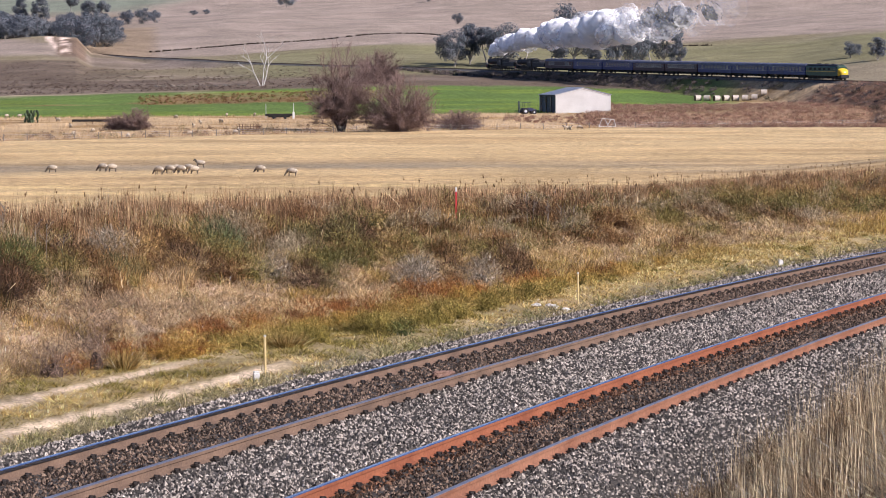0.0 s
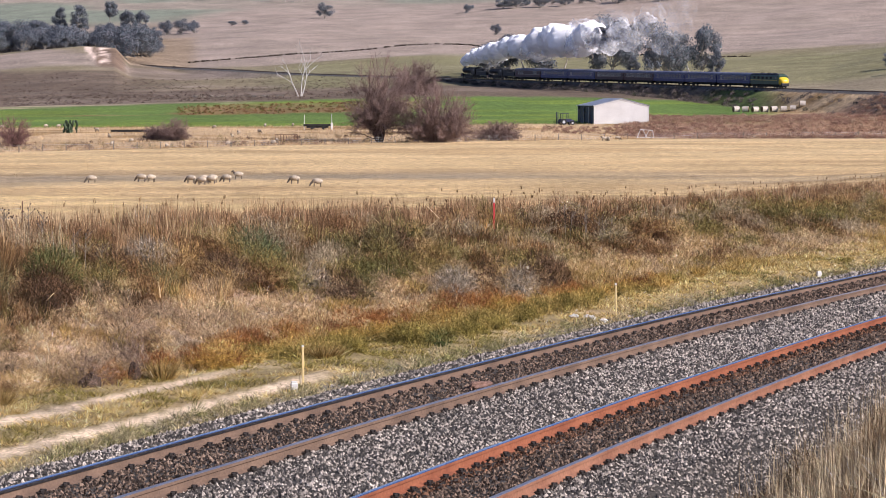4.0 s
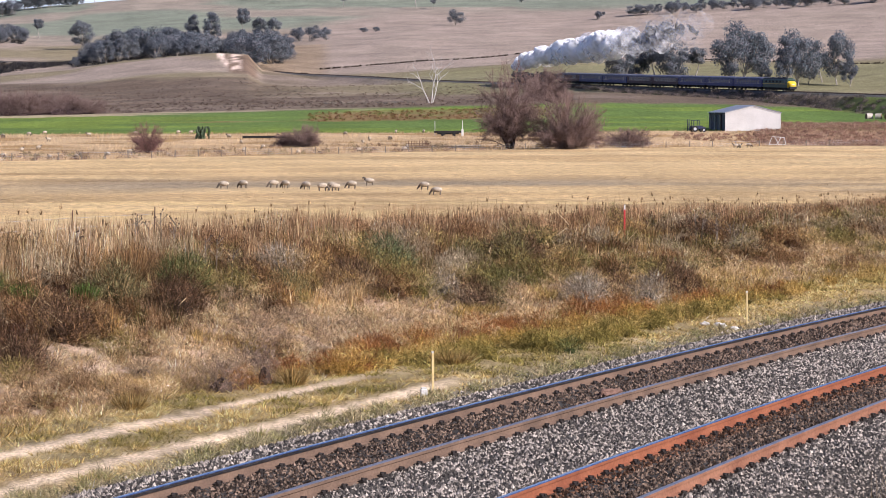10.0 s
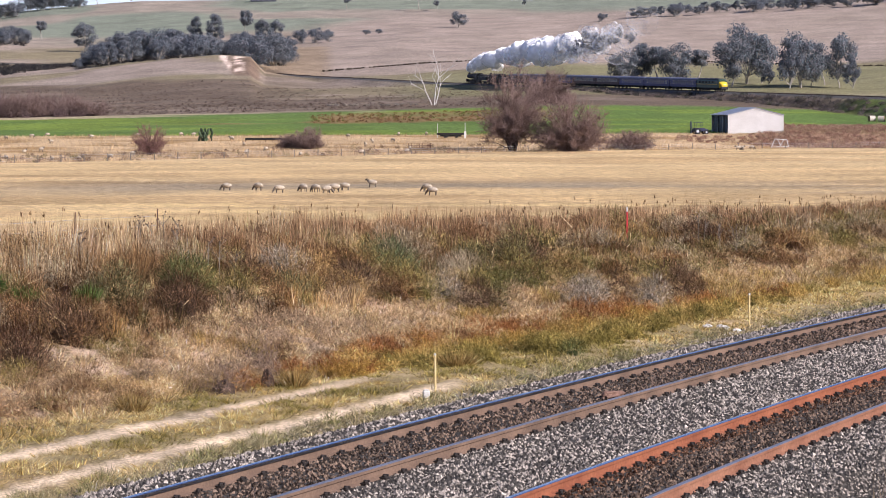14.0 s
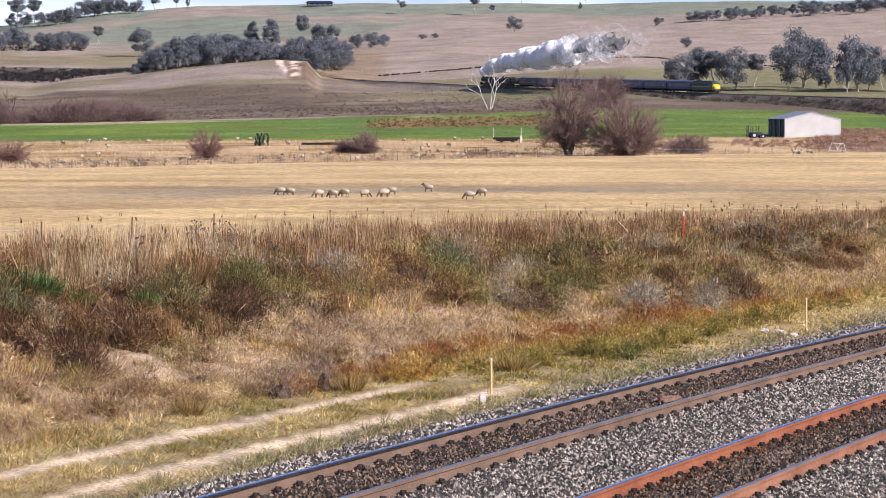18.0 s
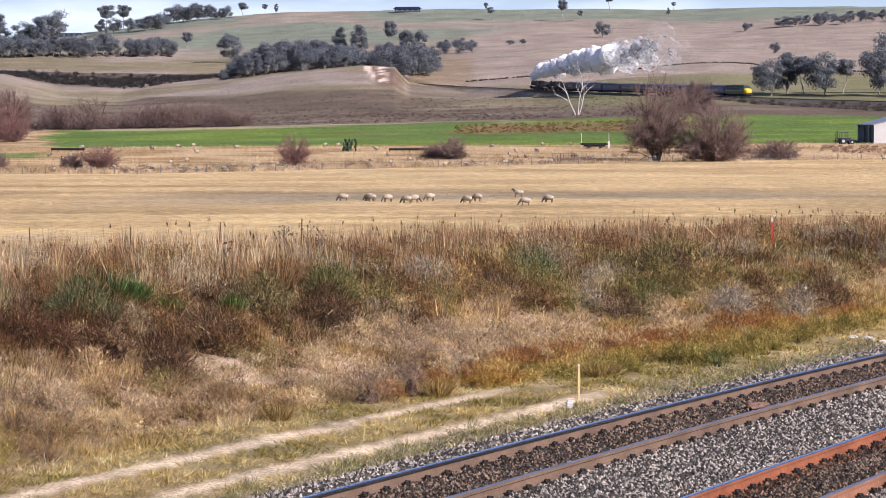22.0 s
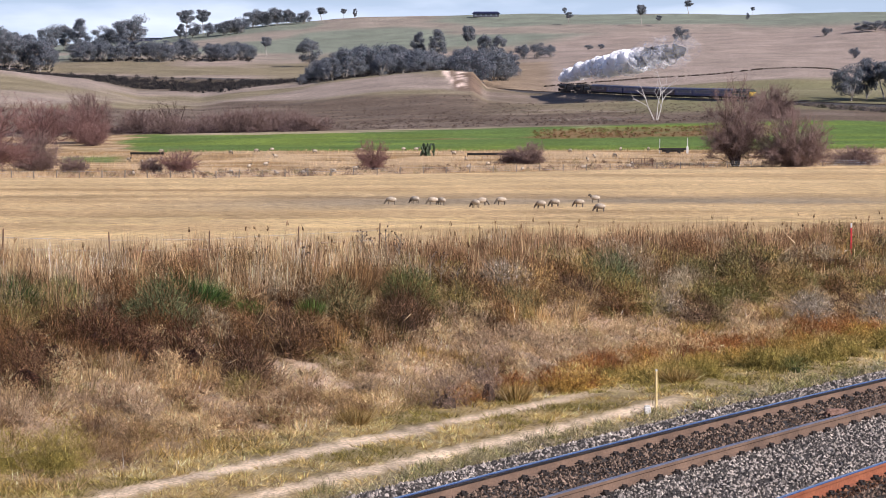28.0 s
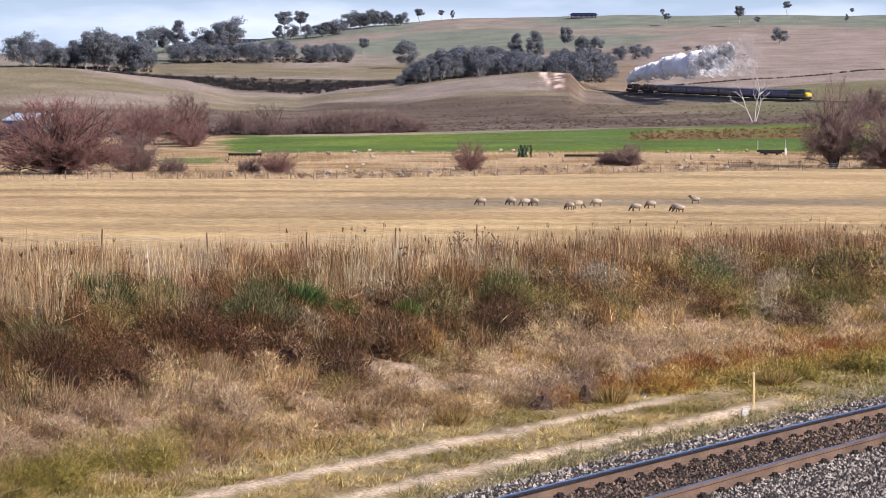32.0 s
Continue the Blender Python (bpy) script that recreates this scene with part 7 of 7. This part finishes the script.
def broken_gate():
    t = base("broken_gate", None, "bent pale metal gate leaning in the grass", "gate")
    for k, (a, b) in enumerate((((-2, 0, 0), (-1.2, 0, 1.9)), ((-1.2, 0, 1.9), (1.6, 0, 1.7)), ((1.6, 0, 1.7), (2.0, 0, 0)), ((-2, 0, 0.1), (2, 0, 0.15)), ((-0.6, 0, 1.85), (0.3, 0, 0.1)), ((0.9, 0, 1.8), (-0.1, 0, 0.1)))):
        bm = bmesh.new()
        rod(bm, a, b, 0.07, seg=6)
        part("bar", bm, CONC_PALE, t)
    t.matrix_world = pose(*on_ground(75.2, 612), 0, 0, 8)


broken_gate()


def bale_mesh_thing():
    t = base("round_bale", None, "white wrapped round hay bale lying on its side", "hay bale", "row of bales")
    bm = bmesh.new()
    rod(bm, (-0.75, 0, 0.75), (0.75, 0, 0.75), 0.76, seg=20)
    part("wrap", bm, WRAP, t)
    for sg in (-1, 1):
        bm = bmesh.new()
        rod(bm, (sg * 0.74, 0, 0.75), (sg * 0.765, 0, 0.75), 0.70, seg=20)
        part("bale_end", bm, STRAW_END, t)
    return t


_b0 = bale_mesh_thing()
for k in range(8):
    x, y, z = on_ground(110.5 + 16.5 * k / 7, 705.5 - 5.5 * k / 7 + _t.uniform(-0.4, 0.4))
    m = pose(x, y, z - 0.1, 0, 0, _t.uniform(-25, 25)) @ Matrix.Diagonal((1.05, 1.05, 1.05, 1))
    if k == 0:
        _b0.matrix_world = m
    else:
        dup(_b0, m)


def prickly_pear():
    t = base("cactus", None, "dark green prickly pear cactus clump", "cactus")
    rng = random.Random(4)
    for k in range(11):
        x, z = rng.uniform(-1.5, 1.5), 0.3
        for j in range(rng.choice((3, 4, 5))):
            bm = bmesh.new()
            bmesh.ops.create_uvsphere(bm, u_segments=10, v_segments=7, radius=1.0, matrix=Matrix.Translation((x, rng.uniform(-0.6, 0.6), z)) @ pose(0, 0, 0, 0, rng.uniform(-25, 25), rng.uniform(-60, 60)) @ Matrix.Diagonal((0.30, 0.10, 0.46, 1)))
            part("pad", bm, CACTUS, t, smooth_faces=True)
            x, z = x + rng.uniform(-0.25, 0.25), z + 0.72
    t.matrix_world = pose(*on_ground(-53.7, 604))


prickly_pear()


def rubble():
    rng = random.Random(9)
    made = []
    for k in range(5):
        bm = bmesh.new()
        bmesh.ops.create_icosphere(bm, subdivisions=2, radius=1.0)
        for v in bm.verts:
            v.co *= 0.75 + 0.5 * noise.noise(v.co * 1.5 + Vector((k * 5, 0, 0)))
        me = bpy.data.meshes.new("boulder")
        bm.to_mesh(me)
        bm.free()
        me.materials.append(CONCRETE if k % 2 else TIMBER)
        made.append(me)
    for k in range(46):
        o = new("boulder", made[k % 5])
        b = rng.uniform(575, 745)
        x, y, z = spot(b, 838 + rng.uniform(-4, 4))
        s = rng.uniform(0.3, 0.8)
        o.matrix_world = pose(x, y, z + s * 0.25, 0, 0, rng.uniform(0, 360)) @ Matrix.Diagonal((s * 1.3, s, s * 0.7, 1))
        tagged(o, "grey boulder in a line of rubble below the hill", "boulder", "rubble line")


rubble()


def paddock_fence():
    """Wire fence between the stubble and the rough grass."""
    t = base("paddock_fence", None, "post and wire fence at the edge of the stubble paddock", "fence")
    bm = bmesh.new()
    box(bm, -0.09, 0.09, -0.09, 0.09, -0.2, 1.35, 0.015)
    first, tops = None, []
    for k in range(60):
        b = -560 + 2440 * k / 59
        d = float(fence_d(b)) - 1.0
        x, y, z = spot(b, d)
        m = pose(x, y, z, _t.uniform(-4, 4), _t.uniform(-4, 4), 0)
        if first is None:
            first = part("post", bm, TIMBER, t)
            first.matrix_local = m
        else:
            again(first, t, m)
        tops.append(Vector((x, y, z)))
    for hgt in (0.35, 0.75, 1.15):
        bm = bmesh.new()
        for a, b in zip(tops, tops[1:]):
            rod(bm, a + Vector((0, 0, hgt)), b + Vector((0, 0, hgt)), 0.012, seg=3)
        part("wire", bm, GALV, t)


paddock_fence()


def bank_fence():
    t = base("bank_fence", None, "thin rusty steel fence posts behind the tall grass", "fence")
    bm = bmesh.new()
    box(bm, -0.014, 0.014, -0.014, 0.014, -0.2, 0.95, 0.004)
    first, tops = None, []
    for k in range(7):
        u = 40 + 4.0 * k
        x, y = xy_of(u, float(rail_v(u)) + 20.0)
        x, y, z = on_ground(x, y)
        m = pose(x, y, z, _t.uniform(-3, 3), _t.uniform(-3, 3), 20)
        if first is None:
            first = part("post", bm, RUSTY, t)
            first.matrix_local = m
        else:
            again(first, t, m)
        tops.append(Vector((x, y, z)))
    for hgt in (0.5, 0.75):
        for a, b in zip(tops, tops[1:]):
            bm = bmesh.new()
            rod(bm, a + Vector((0, 0, hgt)), b + Vector((0, 0, hgt)), 0.004, seg=3)
            part("wire", bm, GALV, t)


bank_fence()


# ---- sheep ----
def sheep(label, down=True):
    """A sheep facing +x."""
    s = base("sheep", None, label, "sheep", "sheep in the paddock")
    bm = bmesh.new()
    bmesh.ops.create_icosphere(bm, subdivisions=3, radius=1.0)
    for v in bm.verts:
        n = 1 + 0.13 * noise.noise(v.co * 4.0)
        v.co = Vector((v.co.x * 0.56 * n, v.co.y * 0.28 * n, v.co.z * 0.30 * n + 0.62 + 0.02 * v.co.x))
    part("body", bm, WOOL, s, smooth_faces=True)
    bm = bmesh.new()
    if down:
        rod(bm, (0.45, 0, 0.62), (0.72, 0, 0.32), 0.15, 0.10, 10)
        rod(bm, (0.70, 0, 0.34), (0.84, 0, 0.08), 0.10, 0.06, 10)
    else:
        rod(bm, (0.42, 0, 0.68), (0.66, 0, 0.95), 0.16, 0.11, 10)
        rod(bm, (0.60, 0, 0.98), (0.86, 0, 0.86), 0.11, 0.06, 10)
    h = part("head", bm, FACE, s)
    for sg in (-1, 1):
        bm = bmesh.new()
        z, x = (0.32, 0.72) if down else (1.0, 0.62)
        rod(bm, (x, sg * 0.08, z), (x - 0.04, sg * 0.2, z + 0.02), 0.04, 0.015, 6)
        part("ear", bm, FACE, h)
    for x in (-0.36, 0.34):
        for y in (-0.14, 0.14):
            bm = bmesh.new()
            rod(bm, (x, y, 0.42), (x + 0.02, y, 0.0), 0.055, 0.035, 7)
            part("leg", bm, FACE, s)
    return s


FLOCK = [sheep("cream woolly sheep grazing on the stubble"), sheep("cream woolly sheep standing with its head up", False)]
LED = []                                   # the sheep that wander, with their ways
WAYS = (
    ((0, -24.9, 306), (6, -24.6, 303), (13, -24.7, 305), (19, -25.1, 304), (23, -28.5, 301), (28, -31.2, 305), (32, -31.9, 304)),
    ((0, -19.2, 305), (6, -19.1, 303), (9, -22.9, 306), (13, -20.8, 303), (19, -24.5, 306), (23, -25.1, 305), (28, -28.9, 309), (32, -28.7, 306)),
    ((0, -18.1, 304), (6, -18.1, 305), (9, -19.3, 306), (13, -18.2, 299), (19, -20.5, 294), (23, -23.0, 301), (28, -26.3, 303), (32, -26.9, 304)),
    ((0, -12.5, 294), (6, -15.3, 305), (9, -18.2, 306), (13, -15.7, 301), (19, -19.8, 295), (23, -25.0, 303), (28, -25.5, 305), (32, -25.9, 304)),
    ((0, -11.5, 298), (6, -13.3, 293), (9, -15.5, 302), (13, -14.1, 297), (19, -18.3, 300), (23, -20.2, 293), (28, -20.9, 294), (32, -21.1, 293)),
    ((0, -10.9, 301), (6, -12.6, 297), (9, -13.2, 294), (13, -12.9, 293), (19, -16.0, 296), (23, -20.0, 298), (28, -20.9, 304), (32, -20.5, 297)),
    ((0, -8.8, 297), (6, -11.6, 301), (9, -11.7, 294), (13, -12.1, 297), (19, -13.4, 294), (23, -18.5, 303), (28, -18.8, 306), (32, -18.8, 303)),
    ((0, -8.7, 318), (6, -8.6, 313), (13, -8.6, 315), (19, -8.6, 315), (23, -8.2, 314), (28, -8.4, 313), (32, -8.2, 316)),
    ((0, -1.6, 300), (6, -2.1, 296), (13, -2.1, 297), (19, -2.3, 298), (23, -5.7, 297), (28, -9.7, 297), (32, -9.6, 291)),
    ((0, 1.8, 286), (6, -0.1, 287), (9, -0.6, 283), (13, -1.2, 287), (19, -4.3, 290), (23, -7.1, 286), (28, -7.1, 284), (32, -9.1, 287)),
    ((0, -9.6, 304), (13, -11.0, 303), (19, -12.5, 304), (23, -12.5, 301), (28, -12.6, 302), (32, -12.7, 302)),
    ((0, -10.2, 296), (13, -12.6, 298), (19, -13.0, 297), (23, -13.4, 293), (28, -13.7, 293), (32, -13.8, 290)),
)
for k, way in enumerate(WAYS):
    src = FLOCK[0] if k != 7 else FLOCK[1]
    turn = _t.choice((150, 175, 190, 200, 20, 160, 215))
    x, y, z = on_ground(way[0][1], way[0][2])
    if k in (0, 7):
        ob = src
        ob.matrix_world = pose(x, y, z, 0, 0, turn)
    else:
        ob = copy_thing(src, pose(x, y, z, 0, 0, turn))
    LED.append((ob, way, turn))
for k in range(64):
    b = _t.uniform(-230, 1010) if k < 58 else _t.choice((1306, 1324, 1300))
    lo = float(fence_d(b)) + 4
    d = _t.uniform(lo, 652) if k < 58 else lo - 18
    x, y, z = spot(b, d)
    if -1 < x < 52 and k < 58:
        continue
    o = copy_thing(_t.choice(FLOCK), pose(x, y, z, 0, 0, _t.uniform(0, 360)))
    tagged(o, "cream sheep feeding in the rough dry grass", group="sheep in the rough grass")


# ---- beside the near railway ----
def marker_posts():
    for (x, y), hh, r, name, lb in (((-0.2, 48.6), 0.74, 0.017, "marker_stake", "thin weathered yellow timber stake beside the track"), ((7.2, 64.3), 0.78, 0.017, "marker_stake", "thin weathered yellow timber stake beside the track")):
        t = base(name, None, lb, "stake", "trackside stakes")
        bm = bmesh.new()
        box(bm, -r, r, -r, r, -0.1, hh, 0.004)
        part("shaft", bm, CREAM, t)
        bm = bmesh.new()
        box(bm, -r - 0.002, r + 0.002, -r - 0.002, r + 0.002, hh, hh + 0.03)
        part("cap", bm, CONC_PALE, t)
        t.matrix_world = pose(*on_ground(x, y), 1.5, -1, 20)
    t = base("red_marker_post", None, "red marker post with a white top in tall grass", "marker post")
    bm = bmesh.new()
    box(bm, -0.026, 0.026, -0.018, 0.018, -0.2, 1.05, 0.006)
    part("shaft", bm, RED_PAINT, t)
    bm = bmesh.new()
    box(bm, -0.024, 0.024, -0.016, 0.016, 1.05, 1.2, 0.006)
    part("top", bm, CONC_PALE, t, "white painted top")
    t.matrix_world = pose(*on_ground(5.7, 85.5), 0, 0, 5)
    for x, y, w, hh in ((-0.36, 48.1, 0.06, 0.15), (14.9, 79.3, 0.07, 0.16)):
        t = base("concrete_marker", None, "small white concrete marker block beside the track", "marker", "trackside markers")
        bm = bmesh.new()
        box(bm, -w, w, -w * 0.8, w * 0.8, -0.1, hh, 0.015)
        part("block", bm, CONC_PALE, t)
        bm = bmesh.new()
        box(bm, -w * 0.8, w * 0.8, -w * 0.6, w * 0.6, hh, hh + 0.03, 0.01)
        part("cap", bm, CONC_PALE, t)
        t.matrix_world = pose(*on_ground(x, y), 0, 0, 15)
    for k in range(7):
        bm = bmesh.new()
        bmesh.ops.create_icosphere(bm, subdivisions=2, radius=1.0)
        for v in bm.verts:
            v.co *= 0.8 + 0.5 * noise.noise(v.co * 1.4 + Vector((k * 3, 2, 0)))
        o = part("pale_rock", bm, CONC_PALE)
        s = _t.uniform(0.05, 0.12)
        x, y, z = on_ground(6.5 + _t.uniform(-0.6, 0.5), 62.8 + _t.uniform(-0.5, 0.6))
        o.matrix_world = pose(x, y, z + 0.03, 0, 0, k * 40) @ Matrix.Diagonal((s * 1.4, s, s * 0.7, 1))
        tagged(o, "pale rock lying beside the ballast", "rock", "pale rocks")
    bm = bmesh.new()
    bmesh.ops.create_icosphere(bm, subdivisions=3, radius=1.0)
    for v in bm.verts:
        v.co = v.co * (0.8 + 0.5 * noise.noise(v.co * 1.6 + Vector((4, 4, 4))) + 0.15 * noise.noise(v.co * 6))
    o = part("rotten_log", bm, DEADWOOD, None, "", True)
    x, y = xy_of(43.5, float(rail_v(43.5)) - 0.95)
    o.matrix_world = pose(x, y, float(bank(np.array([43.7]), np.array([-0.95]))[0]) + 0.06, 0, 0, 60) @ Matrix.Diagonal((0.45, 0.13, 0.085, 1))
    tagged(o, "reddish rotten lump of wood lying between the rails", "log")


marker_posts()


def bank_bush(places, col, tip, label, category, upright=False, wild=0.6, wid=0.008):
    """Single bushes and tussocks that stand out on the bank: places are (x, y, radius, height)."""
    for x, y, rad, hh in places:
        p = [np.array([q]) for q in (x, y, rad, hh)]
        if upright:
            v, f, c = tussocks(p[0], p[1], p[2], p[3], np.array([col]), 750, 0.75, 0.009, 0.3, 0.13)
            v2, f2, c2 = tussocks(p[0], p[1], p[2], p[3] * 0.8, np.array([tip]), 350, 1.0, 0.009, 0.3, 0.2)
            v, f, c = merge([(v, f, c), (v2, f2, c2)])
        else:
            v, f, c = mounds(p[0], p[1], p[2] * 1.1, p[3] * 0.95, np.array([col]), np.array([tip]), 3600, 0.13, wid, wild)
        org = np.array(on_ground(x, y))
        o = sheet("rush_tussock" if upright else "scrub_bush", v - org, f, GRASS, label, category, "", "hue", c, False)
        o["group"] = "bushes on the bank"
        o.location = org


def bank_bushes():
    bank_bush(((-7.0, 60.4, 0.51, 1.08), (-8.0, 59.4, 0.56, 1.06), (-14.5, 56.1, 0.54, 1.09), (-9.1, 60.0, 0.7, 0.89)), (0.20, 0.115, 0.05), (0.42, 0.28, 0.15), "orange-brown rush tussock with pale tips", "tussock", True)
    bank_bush(((-5.6, 57.2, 0.69, 0.9), (-4.6, 63.5, 0.6, 0.6), (-2.1, 65.7, 0.82, 0.62), (-7.4, 52.3, 0.72, 0.88), (-7.7, 49.3, 0.57, 0.73), (8.5, 88.3, 0.88, 0.83), (4.6, 71.4, 0.45, 0.75), (0.8, 65.3, 0.55, 0.82),
               (2.0, 75.5, 0.95, 0.79), (6.1, 71.5, 0.82, 0.9)), (0.055, 0.033, 0.02), (0.16, 0.095, 0.055), "dark brown dead scrub bush on the bank", "bush")
    bank_bush(((-11.7, 44.1, 0.72, 1.05), (-10.8, 44.7, 0.6, 0.91), (-10.5, 49.1, 0.73, 0.94), (-9.7, 48.9, 0.57, 0.83), (-8.9, 49.8, 0.58, 0.79), (-7.8, 49.7, 0.47, 0.74)),
              (0.042, 0.021, 0.013), (0.13, 0.062, 0.035), "dark red-brown dead scrub bush on the bank", "bush")
    bank_bush(((-5.8, 60.2, 0.69, 0.82), (2.6, 56.0, 0.29, 0.38), (-11.9, 52.6, 0.6, 0.5)), (0.06, 0.075, 0.025), (0.15, 0.16, 0.06), "green grassy bush on the bank", "bush", wild=0.45)
    bank_bush(((-7.6, 57.3, 0.28, 0.5), (-9.3, 54.9, 0.3, 0.7), (-8.6, 55.3, 0.26, 0.45)), (0.07, 0.12, 0.028), (0.17, 0.20, 0.06), "fresh green grass tussock on the bank", "tussock", True)
    bank_bush(((-12.7, 50.9, 0.7, 0.95), (-9.8, 54.5, 0.85, 0.95)), (0.022, 0.05, 0.018), (0.07, 0.13, 0.03), "deep green rush tussock on the bank", "tussock", True)
    bank_bush(((-4.0, 66.0, 0.69, 0.76), (5.2, 68.6, 0.57, 0.86), (3.7, 70.4, 0.52, 0.66), (0.0, 66.3, 0.45, 0.69), (3.5, 67.8, 0.64, 0.78)), (0.17, 0.14, 0.10), (0.37, 0.31, 0.235), "pale grey bare bramble on the bank", "bush", wild=0.8)
    bank_bush(((-1.5, 70.7, 0.78, 0.81), (-9.9, 52.1, 0.78, 0.75)), (0.062, 0.075, 0.035), (0.15, 0.165, 0.075), "blue-green grassy mound on the bank", "bush", wild=0.45)
    bank_bush(((-3.6, 62.8, 0.59, 0.53), (1.8, 75.0, 0.74, 0.86), (1.1, 66.1, 0.41, 0.69), (0.6, 73.3, 0.54, 0.76), (-12.3, 45.2, 0.78, 0.88), (-7.0, 57.8, 0.61, 0.85)), (0.07, 0.065, 0.027), (0.22, 0.19, 0.09), "olive scrub bush on the bank", "bush")
    bank_bush(((-3.3, 49.8, 0.26, 0.84), (-4.0, 48.6, 0.45, 0.7), (-3.7, 52.0, 0.49, 0.65)), (0.14, 0.095, 0.07), (0.29, 0.21, 0.16), "grey-purple dead weed of fine twigs", "weed", wild=0.7, wid=0.006)
    bank_bush(((-2.8, 49.9, 0.31, 0.47), (0.2, 53.6, 0.42, 0.4), (-5.3, 45.6, 0.32, 0.42)), (0.25, 0.165, 0.06), (0.46, 0.33, 0.14), "golden grass tussock beside the wheel tracks", "tussock", True)


bank_bushes()


def thistles():
    """Dead thistles with dark heads that stand above the grass."""
    rng = random.Random(77)
    for x, y, n, hh in ((8.6, 84.5, 7, 1.1), (-8.6, 60.5, 3, 0.9), (-7.2, 66.0, 6, 1.0), (-5.3, 62.5, 3, 0.9)):
        for k in range(n):
            px, py, pz = on_ground(x + rng.uniform(-0.7, 0.7), y + rng.uniform(-0.6, 0.6))
            t = base("thistle", pose(px, py, pz, rng.uniform(-6, 6), rng.uniform(-6, 6), rng.uniform(0, 360)), "dead brown thistle with dark seed heads", "weed", "dead thistles")
            h = hh * rng.uniform(0.75, 1.1)
            bm = bmesh.new()
            rod(bm, (0, 0, -0.05), (0, 0, h), 0.011, 0.006, 5)
            tips = [(0, 0, h)]
            for j in range(5):
                z, a = h * rng.uniform(0.55, 0.92), rng.uniform(0, 6.28)
                q = (math.cos(a) * 0.16, math.sin(a) * 0.16, z + 0.17)
                rod(bm, (0, 0, z), q, 0.007, 0.005, 4)
                tips.append(q)
            part("stalk", bm, TIMBER, t)
            for q in tips:
                bm = bmesh.new()
                bmesh.ops.create_icosphere(bm, subdivisions=1, radius=0.022, matrix=Matrix.Translation(q))
                part("seed_head", bm, SEED, t)


SEED = surface("dark_seed_head", (0.05, 0.03, 0.02), (0.12, 0.075, 0.045), 8.0, 0.95, 0, 0.3)
thistles()


# ---- what moves ----
def motions():
    for k, ob in enumerate(TRAIN):
        walk(ob, [(t, vehicle_pose(k, t)) for t in range(0, 33)])
    for ob, way, turn in LED:
        rows = []
        for i, (t, x, y) in enumerate(way):
            g = float(ground(np.array([x]), np.array([y]))[0])
            rows.append((t, pose(x, y, g, 0, 0, turn + 9 * math.sin(i * 1.7))))
        walk(ob, rows)
    chimney = []
    for t in range(0, 33):
        chimney.append((t, vehicle_pose(0, t) @ pose(9.9, 0, 4.1)))
    walk(plume, chimney)
    for o, bx, by, bz, f, ph, tw in PUFFS:
        rows = []
        for t in range(0, 33, 2):
            a = ph + t * 0.55
            rows.append((t, pose(bx + math.sin(a) * (0.4 + 5 * f), by + math.cos(a * 0.8) * (0.2 + 2 * f), bz + math.sin(a * 1.3) * (0.15 + 1.6 * f), tw[0] * math.sin(a * 0.5), tw[1] * math.cos(a * 0.4), tw[2] * math.sin(a * 0.3))))
        walk(o, rows)


motions()
